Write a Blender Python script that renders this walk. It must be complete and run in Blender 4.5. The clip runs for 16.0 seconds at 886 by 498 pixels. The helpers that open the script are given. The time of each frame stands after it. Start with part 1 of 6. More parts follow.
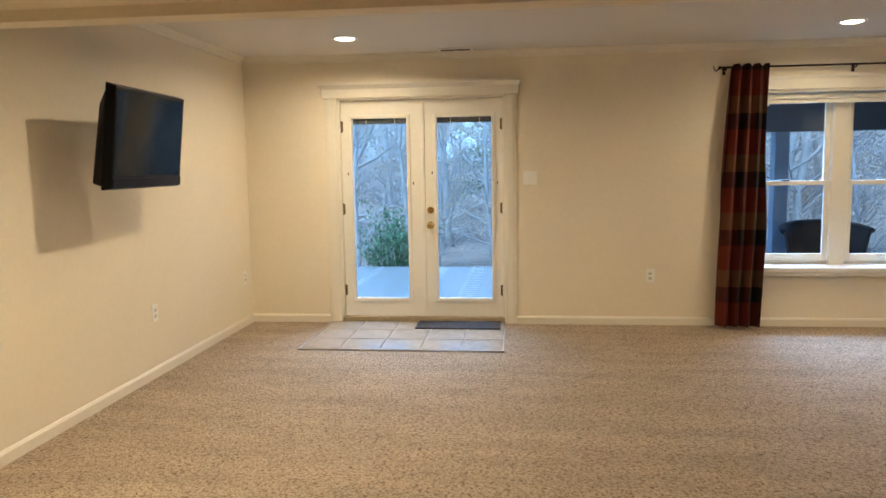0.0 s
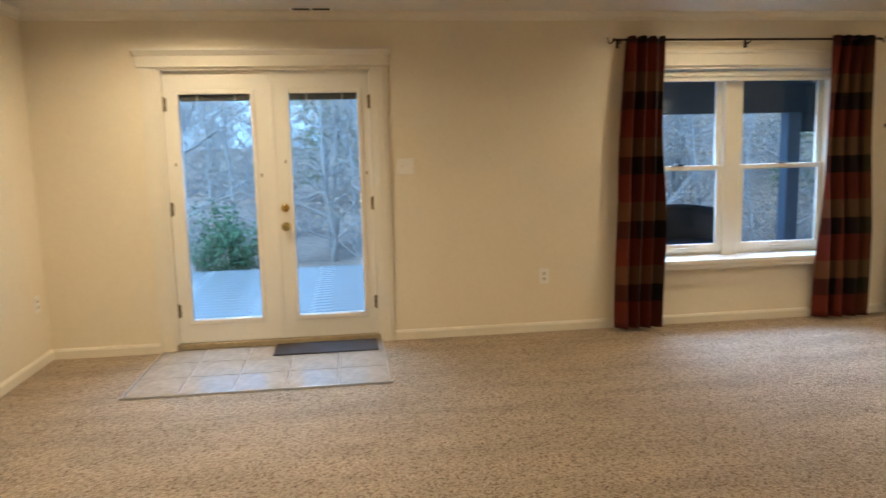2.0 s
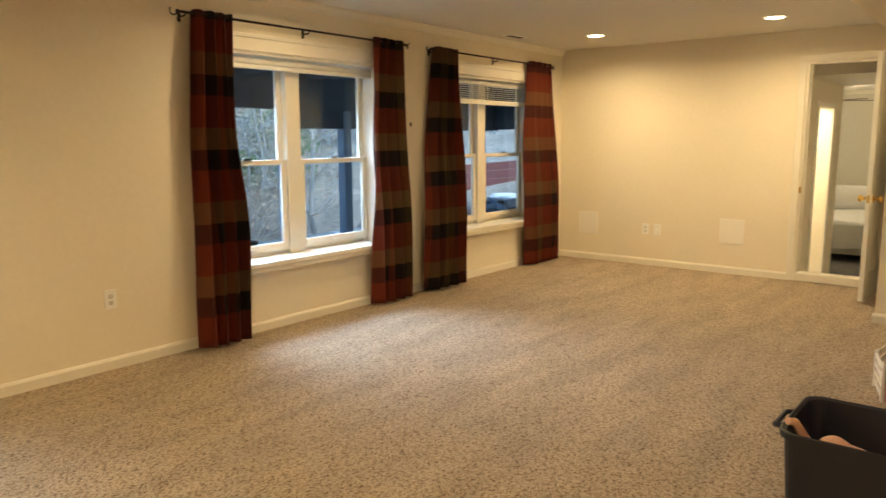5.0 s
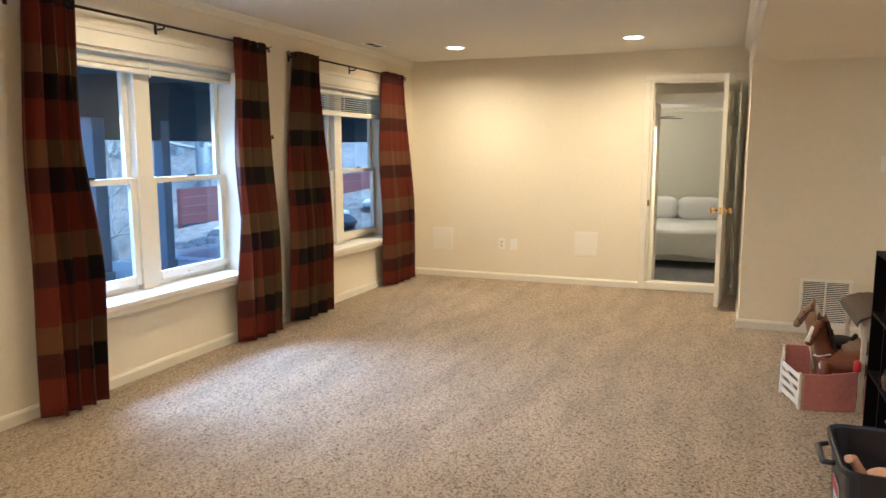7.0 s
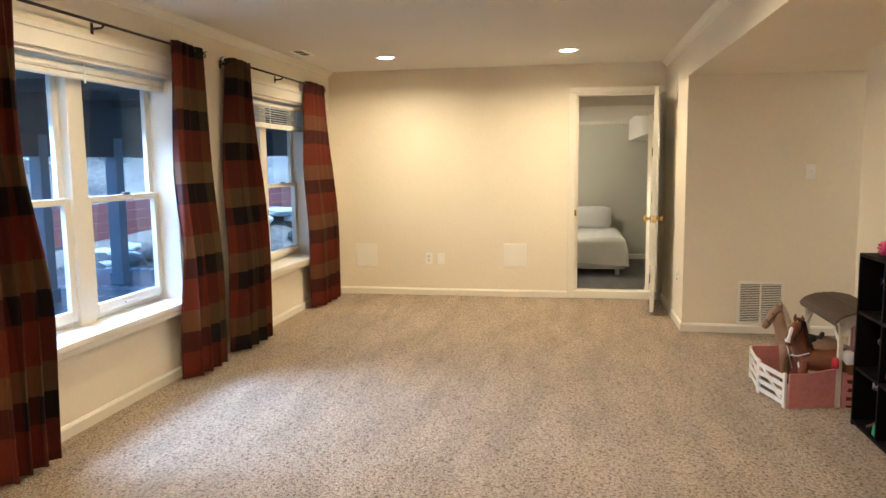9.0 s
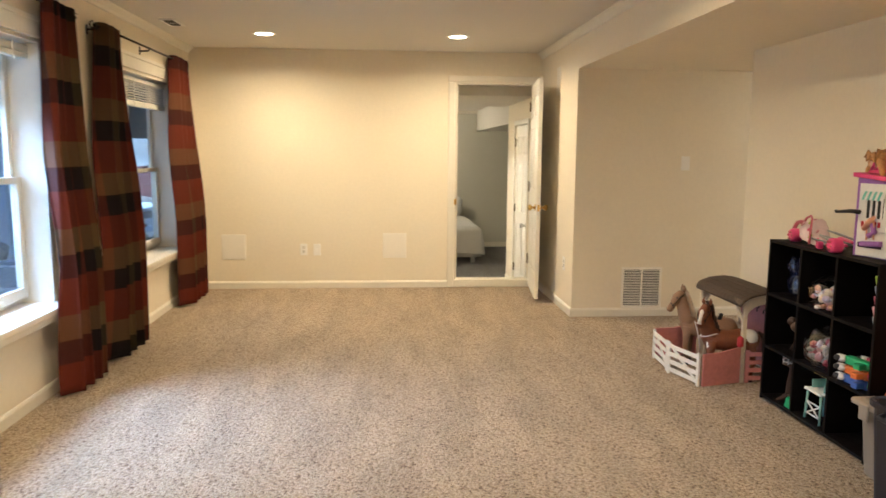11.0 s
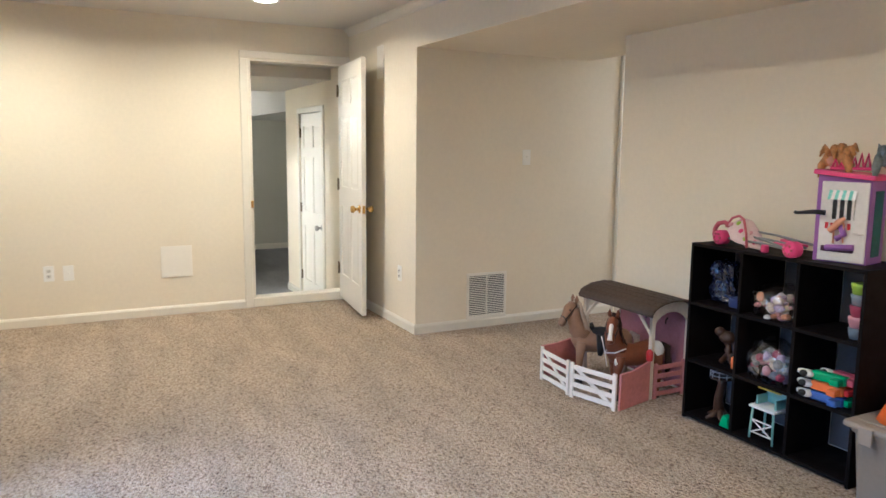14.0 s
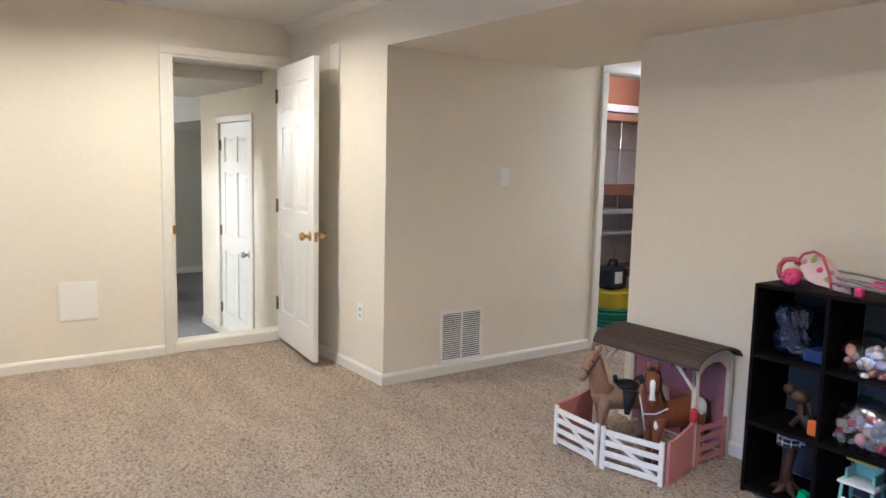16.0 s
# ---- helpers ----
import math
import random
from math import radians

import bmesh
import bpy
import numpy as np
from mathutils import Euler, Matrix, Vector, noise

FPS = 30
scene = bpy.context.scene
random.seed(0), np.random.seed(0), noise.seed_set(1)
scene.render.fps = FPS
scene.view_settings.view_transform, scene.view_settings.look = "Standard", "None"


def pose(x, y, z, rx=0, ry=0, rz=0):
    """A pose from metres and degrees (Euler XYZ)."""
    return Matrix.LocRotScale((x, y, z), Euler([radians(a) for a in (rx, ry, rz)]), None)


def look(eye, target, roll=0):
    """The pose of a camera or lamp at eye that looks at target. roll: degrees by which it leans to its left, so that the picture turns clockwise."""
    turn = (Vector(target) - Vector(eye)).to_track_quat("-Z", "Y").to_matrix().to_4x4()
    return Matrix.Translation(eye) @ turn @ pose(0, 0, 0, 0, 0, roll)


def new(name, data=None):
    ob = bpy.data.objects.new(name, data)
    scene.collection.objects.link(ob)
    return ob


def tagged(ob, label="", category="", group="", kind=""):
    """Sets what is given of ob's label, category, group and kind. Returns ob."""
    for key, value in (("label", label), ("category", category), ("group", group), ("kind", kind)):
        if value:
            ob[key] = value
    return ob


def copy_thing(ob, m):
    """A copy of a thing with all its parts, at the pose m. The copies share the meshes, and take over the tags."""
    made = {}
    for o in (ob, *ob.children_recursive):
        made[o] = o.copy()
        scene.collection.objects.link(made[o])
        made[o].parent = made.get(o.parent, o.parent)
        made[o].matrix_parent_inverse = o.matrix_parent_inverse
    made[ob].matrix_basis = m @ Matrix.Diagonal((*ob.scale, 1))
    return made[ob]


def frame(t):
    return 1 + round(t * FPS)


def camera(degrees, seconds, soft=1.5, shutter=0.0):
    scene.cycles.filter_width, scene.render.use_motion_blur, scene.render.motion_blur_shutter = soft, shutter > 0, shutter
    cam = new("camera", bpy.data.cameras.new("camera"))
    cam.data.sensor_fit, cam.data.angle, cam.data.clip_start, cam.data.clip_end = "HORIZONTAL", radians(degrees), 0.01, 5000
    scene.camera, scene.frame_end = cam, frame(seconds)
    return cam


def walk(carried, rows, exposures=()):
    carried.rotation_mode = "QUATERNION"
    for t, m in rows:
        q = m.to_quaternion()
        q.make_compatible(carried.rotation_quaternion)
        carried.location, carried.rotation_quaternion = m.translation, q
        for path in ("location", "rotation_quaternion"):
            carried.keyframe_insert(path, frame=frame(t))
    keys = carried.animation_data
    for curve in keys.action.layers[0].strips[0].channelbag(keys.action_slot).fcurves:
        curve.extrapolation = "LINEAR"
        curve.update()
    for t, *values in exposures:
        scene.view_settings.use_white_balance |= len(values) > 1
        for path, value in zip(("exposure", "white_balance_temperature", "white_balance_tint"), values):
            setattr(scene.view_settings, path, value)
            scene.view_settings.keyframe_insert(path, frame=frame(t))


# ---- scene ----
cam = camera(62.9, 16.0, shutter=0.5)
# seconds, x, y, z, yaw, pitch, roll
ROWS = [
    (0, 0.285, 0.7939, 1.3686, 6.39, -6.46, -0.85),
    (0.5, 0.1955, 1.0604, 1.3683, 5.82, -6.83, -1.11),
    (1, 0.0819, 1.3295, 1.3653, 3.72, -7.03, -1.23),
    (1.5, -0.0102, 1.6135, 1.3623, -0.41, -7.33, -1.4),
    (2, -0.0914, 1.8334, 1.3704, -7.51, -7.71, -1.39),
    (2.5, -0.2418, 1.9708, 1.3707, -14.94, -7.97, -1.43),
    (3, -0.4141, 2.1471, 1.3678, -23.84, -8.39, -1.24),
    (3.5, -0.4937, 2.3322, 1.3662, -32.01, -8.57, -1.04),
    (4, -0.5787, 2.5041, 1.3574, -39.45, -8.7, -0.84),
    (4.5, -0.6965, 2.7338, 1.366, -46.26, -8.7, -0.51),
    (5, -0.7227, 2.8872, 1.357, -51.72, -8.63, -0.2),
    (7.5, -0.6811, 3.9482, 1.3814, -71.75, -7.31, -0.21),
    (8, -0.6806, 4.1348, 1.3701, -74.72, -6.88, -0.5),
    (10.5, -0.6221, 5.0285, 1.3825, -89.79, -7.41, 0.19),
    (11, -0.5063, 5.1705, 1.3631, -94.55, -7.62, 0.46),
    (11.5, -0.3265, 5.283, 1.3639, -98.98, -7.79, 0.49),
    (12, -0.1699, 5.4187, 1.3633, -103.79, -7.94, 0.61),
    (12.5, -0.0021, 5.5702, 1.3694, -107.53, -7.99, 0.56),
    (13, 0.1922, 5.6658, 1.3654, -111.09, -8.14, 0.36),
    (13.5, 0.4369, 5.7139, 1.3694, -114.07, -8.1, 0.4),
    (14, 0.6832, 5.7931, 1.3631, -117.1, -8.08, 0.64),
    (14.5, 0.9266, 5.8672, 1.3671, -119.81, -7.82, 0.97),
    (15, 1.1717, 5.8878, 1.366, -122.19, -7.44, 1.2),
    (15.5, 1.3976, 5.8656, 1.3658, -123.97, -7.18, 1.29),
    (16, 1.6429, 5.8598, 1.3674, -125.71, -6.77, 1.37),
]


def aim(x, y, z, yaw, pitch, roll):
    a, b = radians(yaw), radians(pitch)
    way = Vector((-math.sin(a) * math.cos(b), math.cos(a) * math.cos(b), math.sin(b)))
    return look((x, y, z), Vector((x, y, z)) + way, roll)


EXPOSURES = [
    (0.0, 1.72, 5750, 10), (1.5, 1.60, 5750, 10), (2.5, 1.57, 6450, 10), (3.0, 1.59, 7050, 10), (3.5, 1.63, 8200, 10), (4.2, 1.64, 9800, 10), (5.0, 1.89, 7200, 8), (7.5, 2.16, 5450, 10),
    (10.5, 2.18, 5900, 10), (11.0, 2.18, 5850, 10), (12.0, 2.20, 5150, 10), (13.0, 2.20, 4800, 10), (14.0, 2.19, 4750, 10), (15.0, 2.20, 4560, 11), (16.0, 2.19, 4560, 12),
]
walk(cam, [(r[0], aim(*r[1:])) for r in ROWS], EXPOSURES)

# ---- light ----
CEIL, NORTH, EAST, WEST, JOG_X, JOG_Y, SOUTH = 2.335, 7.04, 6.74, -2.16, 5.36, 3.62, 2.745
SOFFIT = 2.04
world = bpy.data.worlds.new("sky")
scene.world = world
world.use_nodes = True
wn = world.node_tree.nodes
sky = wn.new("ShaderNodeTexSky")
sky.sky_type = "NISHITA"
sky.sun_disc = False
sky.sun_elevation = radians(38)
sky.sun_rotation = radians(200)
cool = wn.new("ShaderNodeVectorMath")
cool.operation = "MULTIPLY"
cool.inputs[1].default_value = (0.56, 0.93, 1.2)
world.node_tree.links.new(sky.outputs[0], cool.inputs[0])
world.node_tree.links.new(cool.outputs[0], wn["Background"].inputs[0])
wn["Background"].inputs[1].default_value = 0.15

sun = new("sun", bpy.data.lights.new("sun", "SUN"))
sun.data.energy, sun.data.angle, sun.data.color = 1.5, radians(20), (0.66, 0.84, 1.0)
sun.matrix_world = look((0, 0, 30), (4, 10, 0))

# the sky's light in the west window's opening, slanting down to the carpet
skylight = new("window_skylight", bpy.data.lights.new("window_skylight", "AREA"))
skylight.data.shape, skylight.data.size, skylight.data.size_y, skylight.data.energy, skylight.data.color = "RECTANGLE", 1.45, 0.5, 10.8, (0.46, 0.66, 1.0)
skylight.data.spread = radians(84)
skylight.matrix_world = look((2.895, 7.45, 1.45), (2.895, 7.45 - 0.66, 1.45 - 0.75))

# the same through the east window, level into the room
eastlight = new("east_window_skylight", bpy.data.lights.new("east_window_skylight", "AREA"))
eastlight.data.shape, eastlight.data.size, eastlight.data.size_y, eastlight.data.energy, eastlight.data.color = "RECTANGLE", 1.45, 0.6, 1.6, (0.66, 0.82, 1.0)
eastlight.data.spread = radians(110)
eastlight.matrix_world = look((5.325, 7.45, 1.25), (5.325 - 0.15, 7.45 - 0.9, 1.25 - 0.32))

# the same through the glazed doors
doorlight = new("door_skylight", bpy.data.lights.new("door_skylight", "AREA"))
doorlight.data.shape, doorlight.data.size, doorlight.data.size_y, doorlight.data.energy, doorlight.data.color = "RECTANGLE", 1.2, 0.5, 4.6, (0.45, 0.70, 1.0)
doorlight.data.spread = radians(70)
doorlight.matrix_world = look((-0.6, 7.4, 1.45), (-0.6, 7.4 - 0.64, 1.45 - 0.77))

LAMP_COLOR = (1.0, 0.76, 0.45)
# Unseen additions: the (-0.6, 4.45) downlight and both rear ones, put in for fill.
DOWNLIGHTS = [(-1.04, 6.24), (2.56, 6.26), (5.83, 6.18), (5.79, 4.555), (-0.6, 4.45), (2.9, 4.5)]
REAR_FILLS = [(-1.05, 2.7), (-0.1, -0.6)]
REAR_CEIL = 2.0
LAMP_WATTS = {(-1.04, 6.24): 6.4, (2.56, 6.26): 4.1, (5.83, 6.18): 6.2, (5.79, 4.555): 6.2, (-0.6, 4.45): 7.6, (2.9, 4.5): 4.8, (-1.05, 2.7): 9.0, (-0.1, -0.6): 5.4}


# ---- materials ----
def mat(name, color, rough=0.6, metal=0.0, var=0.12, scale=6.0, fine=60.0, bump=0.05, bump_scale=80.0, spec=0.5, coat=0.0):
    """A surface with colour variation at two scales and fine relief."""
    m = bpy.data.materials.new(name)
    m.use_nodes = True
    t = m.node_tree
    n, k = t.nodes, t.links
    b = n["Principled BSDF"]
    b.inputs["Metallic"].default_value = metal
    b.inputs["Specular IOR Level"].default_value = spec
    b.inputs["Coat Weight"].default_value = coat
    co = n.new("ShaderNodeTexCoord")
    n1, n2 = n.new("ShaderNodeTexNoise"), n.new("ShaderNodeTexNoise")
    n1.inputs["Scale"].default_value, n2.inputs["Scale"].default_value = scale, fine
    n1.inputs["Detail"].default_value = n2.inputs["Detail"].default_value = 3
    k.new(co.outputs["Object"], n1.inputs["Vector"])
    k.new(co.outputs["Object"], n2.inputs["Vector"])
    add = n.new("ShaderNodeMath")
    add.operation = "ADD"
    k.new(n1.outputs[0], add.inputs[0])
    k.new(n2.outputs[0], add.inputs[1])
    mr = n.new("ShaderNodeMapRange")
    mr.inputs[1].default_value, mr.inputs[2].default_value = 0.6, 1.4
    mr.inputs[3].default_value, mr.inputs[4].default_value = 1 - var, 1 + var
    k.new(add.outputs[0], mr.inputs[0])
    mul = n.new("ShaderNodeVectorMath")
    mul.operation = "SCALE"
    mul.inputs[0].default_value = color
    k.new(mr.outputs[0], mul.inputs["Scale"])
    k.new(mul.outputs[0], b.inputs["Base Color"])
    rr = n.new("ShaderNodeMapRange")
    rr.inputs[1].default_value, rr.inputs[2].default_value = 0.3, 0.7
    rr.inputs[3].default_value, rr.inputs[4].default_value = max(rough - 0.07, 0.02), min(rough + 0.07, 1)
    k.new(n1.outputs[0], rr.inputs[0])
    k.new(rr.outputs[0], b.inputs["Roughness"])
    if bump:
        n3, bp = n.new("ShaderNodeTexNoise"), n.new("ShaderNodeBump")
        n3.inputs["Scale"].default_value = bump_scale
        bp.inputs["Strength"].default_value = bump
        bp.inputs["Distance"].default_value = 0.01
        k.new(co.outputs["Object"], n3.inputs["Vector"])
        k.new(n3.outputs[0], bp.inputs["Height"])
        k.new(bp.outputs[0], b.inputs["Normal"])
    return m


def glow(name, color, strength):
    m = bpy.data.materials.new(name)
    m.use_nodes = True
    b = m.node_tree.nodes["Principled BSDF"]
    b.inputs["Base Color"].default_value = (*color, 1)
    b.inputs["Emission Color"].default_value = (*color, 1)
    b.inputs["Emission Strength"].default_value = strength
    return m


def glass(name, tint=(1, 1, 1), rough=0.0, alpha=0.03):
    """Thin pane: mostly clear, with a mirror's gloss at a slant."""
    m = bpy.data.materials.new(name)
    m.use_nodes = True
    n, k = m.node_tree.nodes, m.node_tree.links
    n.remove(n["Principled BSDF"])
    clear, gloss, mix, face = n.new("ShaderNodeBsdfTransparent"), n.new("ShaderNodeBsdfGlossy"), n.new("ShaderNodeMixShader"), n.new("ShaderNodeLayerWeight")
    clear.inputs[0].default_value = (*tint, 1)
    gloss.inputs["Roughness"].default_value = rough
    face.inputs[0].default_value = 0.5
    bend, share = n.new("ShaderNodeMath"), n.new("ShaderNodeMath")
    bend.operation, share.operation = "POWER", "MULTIPLY_ADD"
    bend.inputs[1].default_value = 4.0
    share.inputs[1].default_value, share.inputs[2].default_value = 0.5, alpha
    k.new(face.outputs["Facing"], bend.inputs[0])
    k.new(bend.outputs[0], share.inputs[0])
    k.new(share.outputs[0], mix.inputs[0])
    k.new(clear.outputs[0], mix.inputs[1])
    k.new(gloss.outputs[0], mix.inputs[2])
    k.new(mix.outputs[0], n["Material Output"].inputs[0])
    return m


def carpet_mat(name, low, mid, high, scale=92.0, bump=1.0):
    """Speckled twist-pile carpet: three yarn tones, shade painted in the gaps between tufts, swept in bands."""
    m = bpy.data.materials.new(name)
    m.use_nodes = True
    n, k = m.node_tree.nodes, m.node_tree.links
    b = n["Principled BSDF"]
    b.inputs["Roughness"].default_value = 0.8
    b.inputs["Specular IOR Level"].default_value = 0.3
    b.inputs["Sheen Weight"].default_value = 0.12
    b.inputs["Sheen Roughness"].default_value = 0.5
    co = n.new("ShaderNodeTexCoord")
    tuft, blot, sweep = n.new("ShaderNodeTexVoronoi"), n.new("ShaderNodeTexNoise"), n.new("ShaderNodeTexNoise")
    warp = n.new("ShaderNodeTexNoise")
    warp.inputs["Scale"].default_value = 40
    k.new(co.outputs["Object"], warp.inputs["Vector"])
    mixv = n.new("ShaderNodeMix")
    mixv.data_type = "VECTOR"
    mixv.inputs["Factor"].default_value = 0.03
    k.new(co.outputs["Object"], mixv.inputs["A"])
    k.new(warp.outputs["Color"], mixv.inputs["B"])
    tuft.inputs["Scale"].default_value = scale
    k.new(mixv.outputs["Result"], tuft.inputs["Vector"])
    blot.inputs["Scale"].default_value, blot.inputs["Detail"].default_value = 62, 3
    k.new(co.outputs["Object"], blot.inputs["Vector"])
    stretch = n.new("ShaderNodeMapping")
    stretch.inputs["Scale"].default_value = (0.6, 2.4, 1)
    stretch.inputs["Rotation"].default_value = (0, 0, 0.25)
    k.new(co.outputs["Object"], stretch.inputs["Vector"])
    sweep.inputs["Scale"].default_value, sweep.inputs["Detail"].default_value = 2.2, 4
    k.new(stretch.outputs[0], sweep.inputs["Vector"])
    one = n.new("ShaderNodeSeparateColor")
    k.new(tuft.outputs["Color"], one.inputs[0])
    def madd(a, f, c):
        q = n.new("ShaderNodeMath")
        q.operation = "MULTIPLY_ADD"
        q.inputs[1].default_value = f
        k.new(a, q.inputs[0])
        if hasattr(c, "is_output"):
            k.new(c, q.inputs[2])
        else:
            q.inputs[2].default_value = c
        return q.outputs[0]

    fibre = n.new("ShaderNodeTexNoise")
    fibre.inputs["Scale"].default_value, fibre.inputs["Detail"].default_value = 230, 2
    k.new(co.outputs["Object"], fibre.inputs["Vector"])
    # Distance from the tuft centre lowers the tone, painting shade into the gaps.
    tone = madd(one.outputs[0], 0.22, madd(blot.outputs[0], 0.62, madd(fibre.outputs[0], 0.3, madd(tuft.outputs["Distance"], -0.42, 0.06))))
    ramp = n.new("ShaderNodeValToRGB")
    e = ramp.color_ramp.elements
    e[0].position, e[0].color = 0.22, (*low, 1)
    e[1].position, e[1].color = 0.62, (*high, 1)
    x = e.new(0.37)
    x.color = (*mid, 1)
    k.new(tone, ramp.inputs[0])
    mr = n.new("ShaderNodeMapRange")
    mr.inputs[1].default_value, mr.inputs[2].default_value = 0.35, 0.65
    mr.inputs[3].default_value, mr.inputs[4].default_value = 0.87, 1.09
    k.new(sweep.outputs[0], mr.inputs[0])
    mul = n.new("ShaderNodeVectorMath")
    mul.operation = "SCALE"
    k.new(ramp.outputs[0], mul.inputs[0])
    k.new(mr.outputs[0], mul.inputs["Scale"])
    k.new(mul.outputs[0], b.inputs["Base Color"])
    hsum = n.new("ShaderNodeMath")
    hsum.operation = "SUBTRACT"
    k.new(blot.outputs[0], hsum.inputs[0])
    k.new(tuft.outputs["Distance"], hsum.inputs[1])
    bp = n.new("ShaderNodeBump")
    bp.inputs["Strength"].default_value, bp.inputs["Distance"].default_value = bump, 0.014
    k.new(hsum.outputs[0], bp.inputs["Height"])
    k.new(bp.outputs[0], b.inputs["Normal"])
    return m


def plaid_mat(name):
    """Woven check of rust, tan and dark brown bands crossed with rust, olive and dark columns."""
    m = bpy.data.materials.new(name)
    m.use_nodes = True
    n, k = m.node_tree.nodes, m.node_tree.links
    b = n["Principled BSDF"]
    b.inputs["Roughness"].default_value = 0.8
    b.inputs["Specular IOR Level"].default_value = 0.2
    b.inputs["Sheen Weight"].default_value = 0.04
    uv, sep = n.new("ShaderNodeUVMap"), n.new("ShaderNodeSeparateXYZ")
    k.new(uv.outputs[0], sep.inputs[0])

    def bands(socket, period, stops):
        d, f, r = n.new("ShaderNodeMath"), n.new("ShaderNodeMath"), n.new("ShaderNodeValToRGB")
        d.operation, f.operation = "DIVIDE", "FRACT"
        d.inputs[1].default_value = period
        k.new(socket, d.inputs[0])
        k.new(d.outputs[0], f.inputs[0])
        k.new(f.outputs[0], r.inputs[0])
        r.color_ramp.interpolation = "CONSTANT"
        e = r.color_ramp.elements
        for i, (at, c) in enumerate(stops):
            q = e[i] if i < 2 else e.new(at)
            q.position, q.color = at, (*c, 1)
        return r.outputs[0]

    rust, tan, dark, olive = (0.110, 0.016, 0.006), (0.118, 0.064, 0.025), (0.007, 0.0035, 0.0035), (0.050, 0.040, 0.013)
    rows = bands(sep.outputs[1], 0.47, [(0, dark), (0.27, tan), (0.57, rust)])
    cols = bands(sep.outputs[0], 1.8, [(0, rust), (0.20, dark), (0.27, rust), (0.36, dark), (0.52, olive), (0.66, dark), (0.78, rust), (0.90, tan)])
    mix = n.new("ShaderNodeMix")
    mix.data_type = "RGBA"
    mix.inputs["Factor"].default_value = 0.4
    k.new(rows, mix.inputs["A"])
    k.new(cols, mix.inputs["B"])
    noi = n.new("ShaderNodeTexNoise")
    noi.inputs["Scale"].default_value, noi.inputs["Detail"].default_value = 260, 3
    k.new(uv.outputs[0], noi.inputs["Vector"])
    mr = n.new("ShaderNodeMapRange")
    mr.inputs[3].default_value, mr.inputs[4].default_value = 0.6, 1.4
    k.new(noi.outputs[0], mr.inputs[0])
    mul = n.new("ShaderNodeVectorMath")
    mul.operation = "SCALE"
    k.new(mix.outputs["Result"], mul.inputs[0])
    k.new(mr.outputs[0], mul.inputs["Scale"])
    k.new(mul.outputs[0], b.inputs["Base Color"])
    bp = n.new("ShaderNodeBump")
    bp.inputs["Strength"].default_value, bp.inputs["Distance"].default_value = 0.3, 0.003
    k.new(noi.outputs[0], bp.inputs["Height"])
    k.new(bp.outputs[0], b.inputs["Normal"])
    return m


WALL = mat("wall_paint", (0.80, 0.725, 0.575), 0.75, var=0.035, scale=1.6, fine=35, bump=0.12, bump_scale=160, spec=0.3)
CEILING = mat("ceiling_paint", (0.68, 0.65, 0.59), 0.9, var=0.03, scale=1.2, fine=60, bump=0.1, bump_scale=220, spec=0.2)
TRIM = mat("trim_paint", (0.775, 0.73, 0.62), 0.38, var=0.03, scale=3, fine=25, bump=0.03, bump_scale=60)
DOORW = mat("door_paint", (0.82, 0.79, 0.71), 0.35, var=0.025, scale=3, fine=30, bump=0.05, bump_scale=90)
CARPET = carpet_mat("carpet_pile", (0.178, 0.109, 0.06), (0.435, 0.332, 0.217), (0.60, 0.486, 0.35))
CARPET2 = carpet_mat("bedroom_carpet", (0.16, 0.155, 0.15), (0.24, 0.235, 0.23), (0.34, 0.335, 0.33))
PLASTIC_W = mat("ivory_plastic", (0.86, 0.84, 0.78), 0.35, var=0.02, bump=0)
DARKMETAL = mat("oiled_bronze", (0.035, 0.025, 0.02), 0.4, metal=0.9, var=0.2, scale=20)
BRASS = mat("brass", (0.72, 0.50, 0.17), 0.22, metal=1.0, var=0.12, scale=30, bump=0.02)
STEEL = mat("satin_steel", (0.5, 0.48, 0.45), 0.35, metal=1.0, var=0.1)
HINGE = mat("aged_hinge", (0.20, 0.15, 0.08), 0.4, metal=1.0, var=0.2, scale=30)
BLACKGAP = mat("dark_gap", (0.02, 0.02, 0.02), 0.8, bump=0)
GLASS = glass("window_glass", (0.93, 0.97, 1.0))
PLAID = plaid_mat("plaid_cloth")
BLIND = mat("blind_vinyl", (0.80, 0.77, 0.68), 0.45, var=0.04, bump=0.02)
BLIND_D = mat("blind_grey", (0.10, 0.095, 0.09), 0.6, var=0.1)
TILE = mat("stone_tile", (0.36, 0.305, 0.25), 0.15, spec=0.6, var=0.2, scale=9, fine=30, bump=0.03, bump_scale=25)
GROUT = mat("tile_grout", (0.36, 0.305, 0.25), 0.9, var=0.15)
RUBBER = mat("mat_rubber", (0.028, 0.019, 0.017), 0.7, var=0.2, bump=0.4, bump_scale=250)
TVBLACK = mat("tv_plastic", (0.004, 0.004, 0.005), 0.35, var=0.1, bump=0, spec=0.12)
TVSCREEN = mat("tv_screen", (0.004, 0.006, 0.01), 0.1, var=0.05, bump=0, spec=0.12)


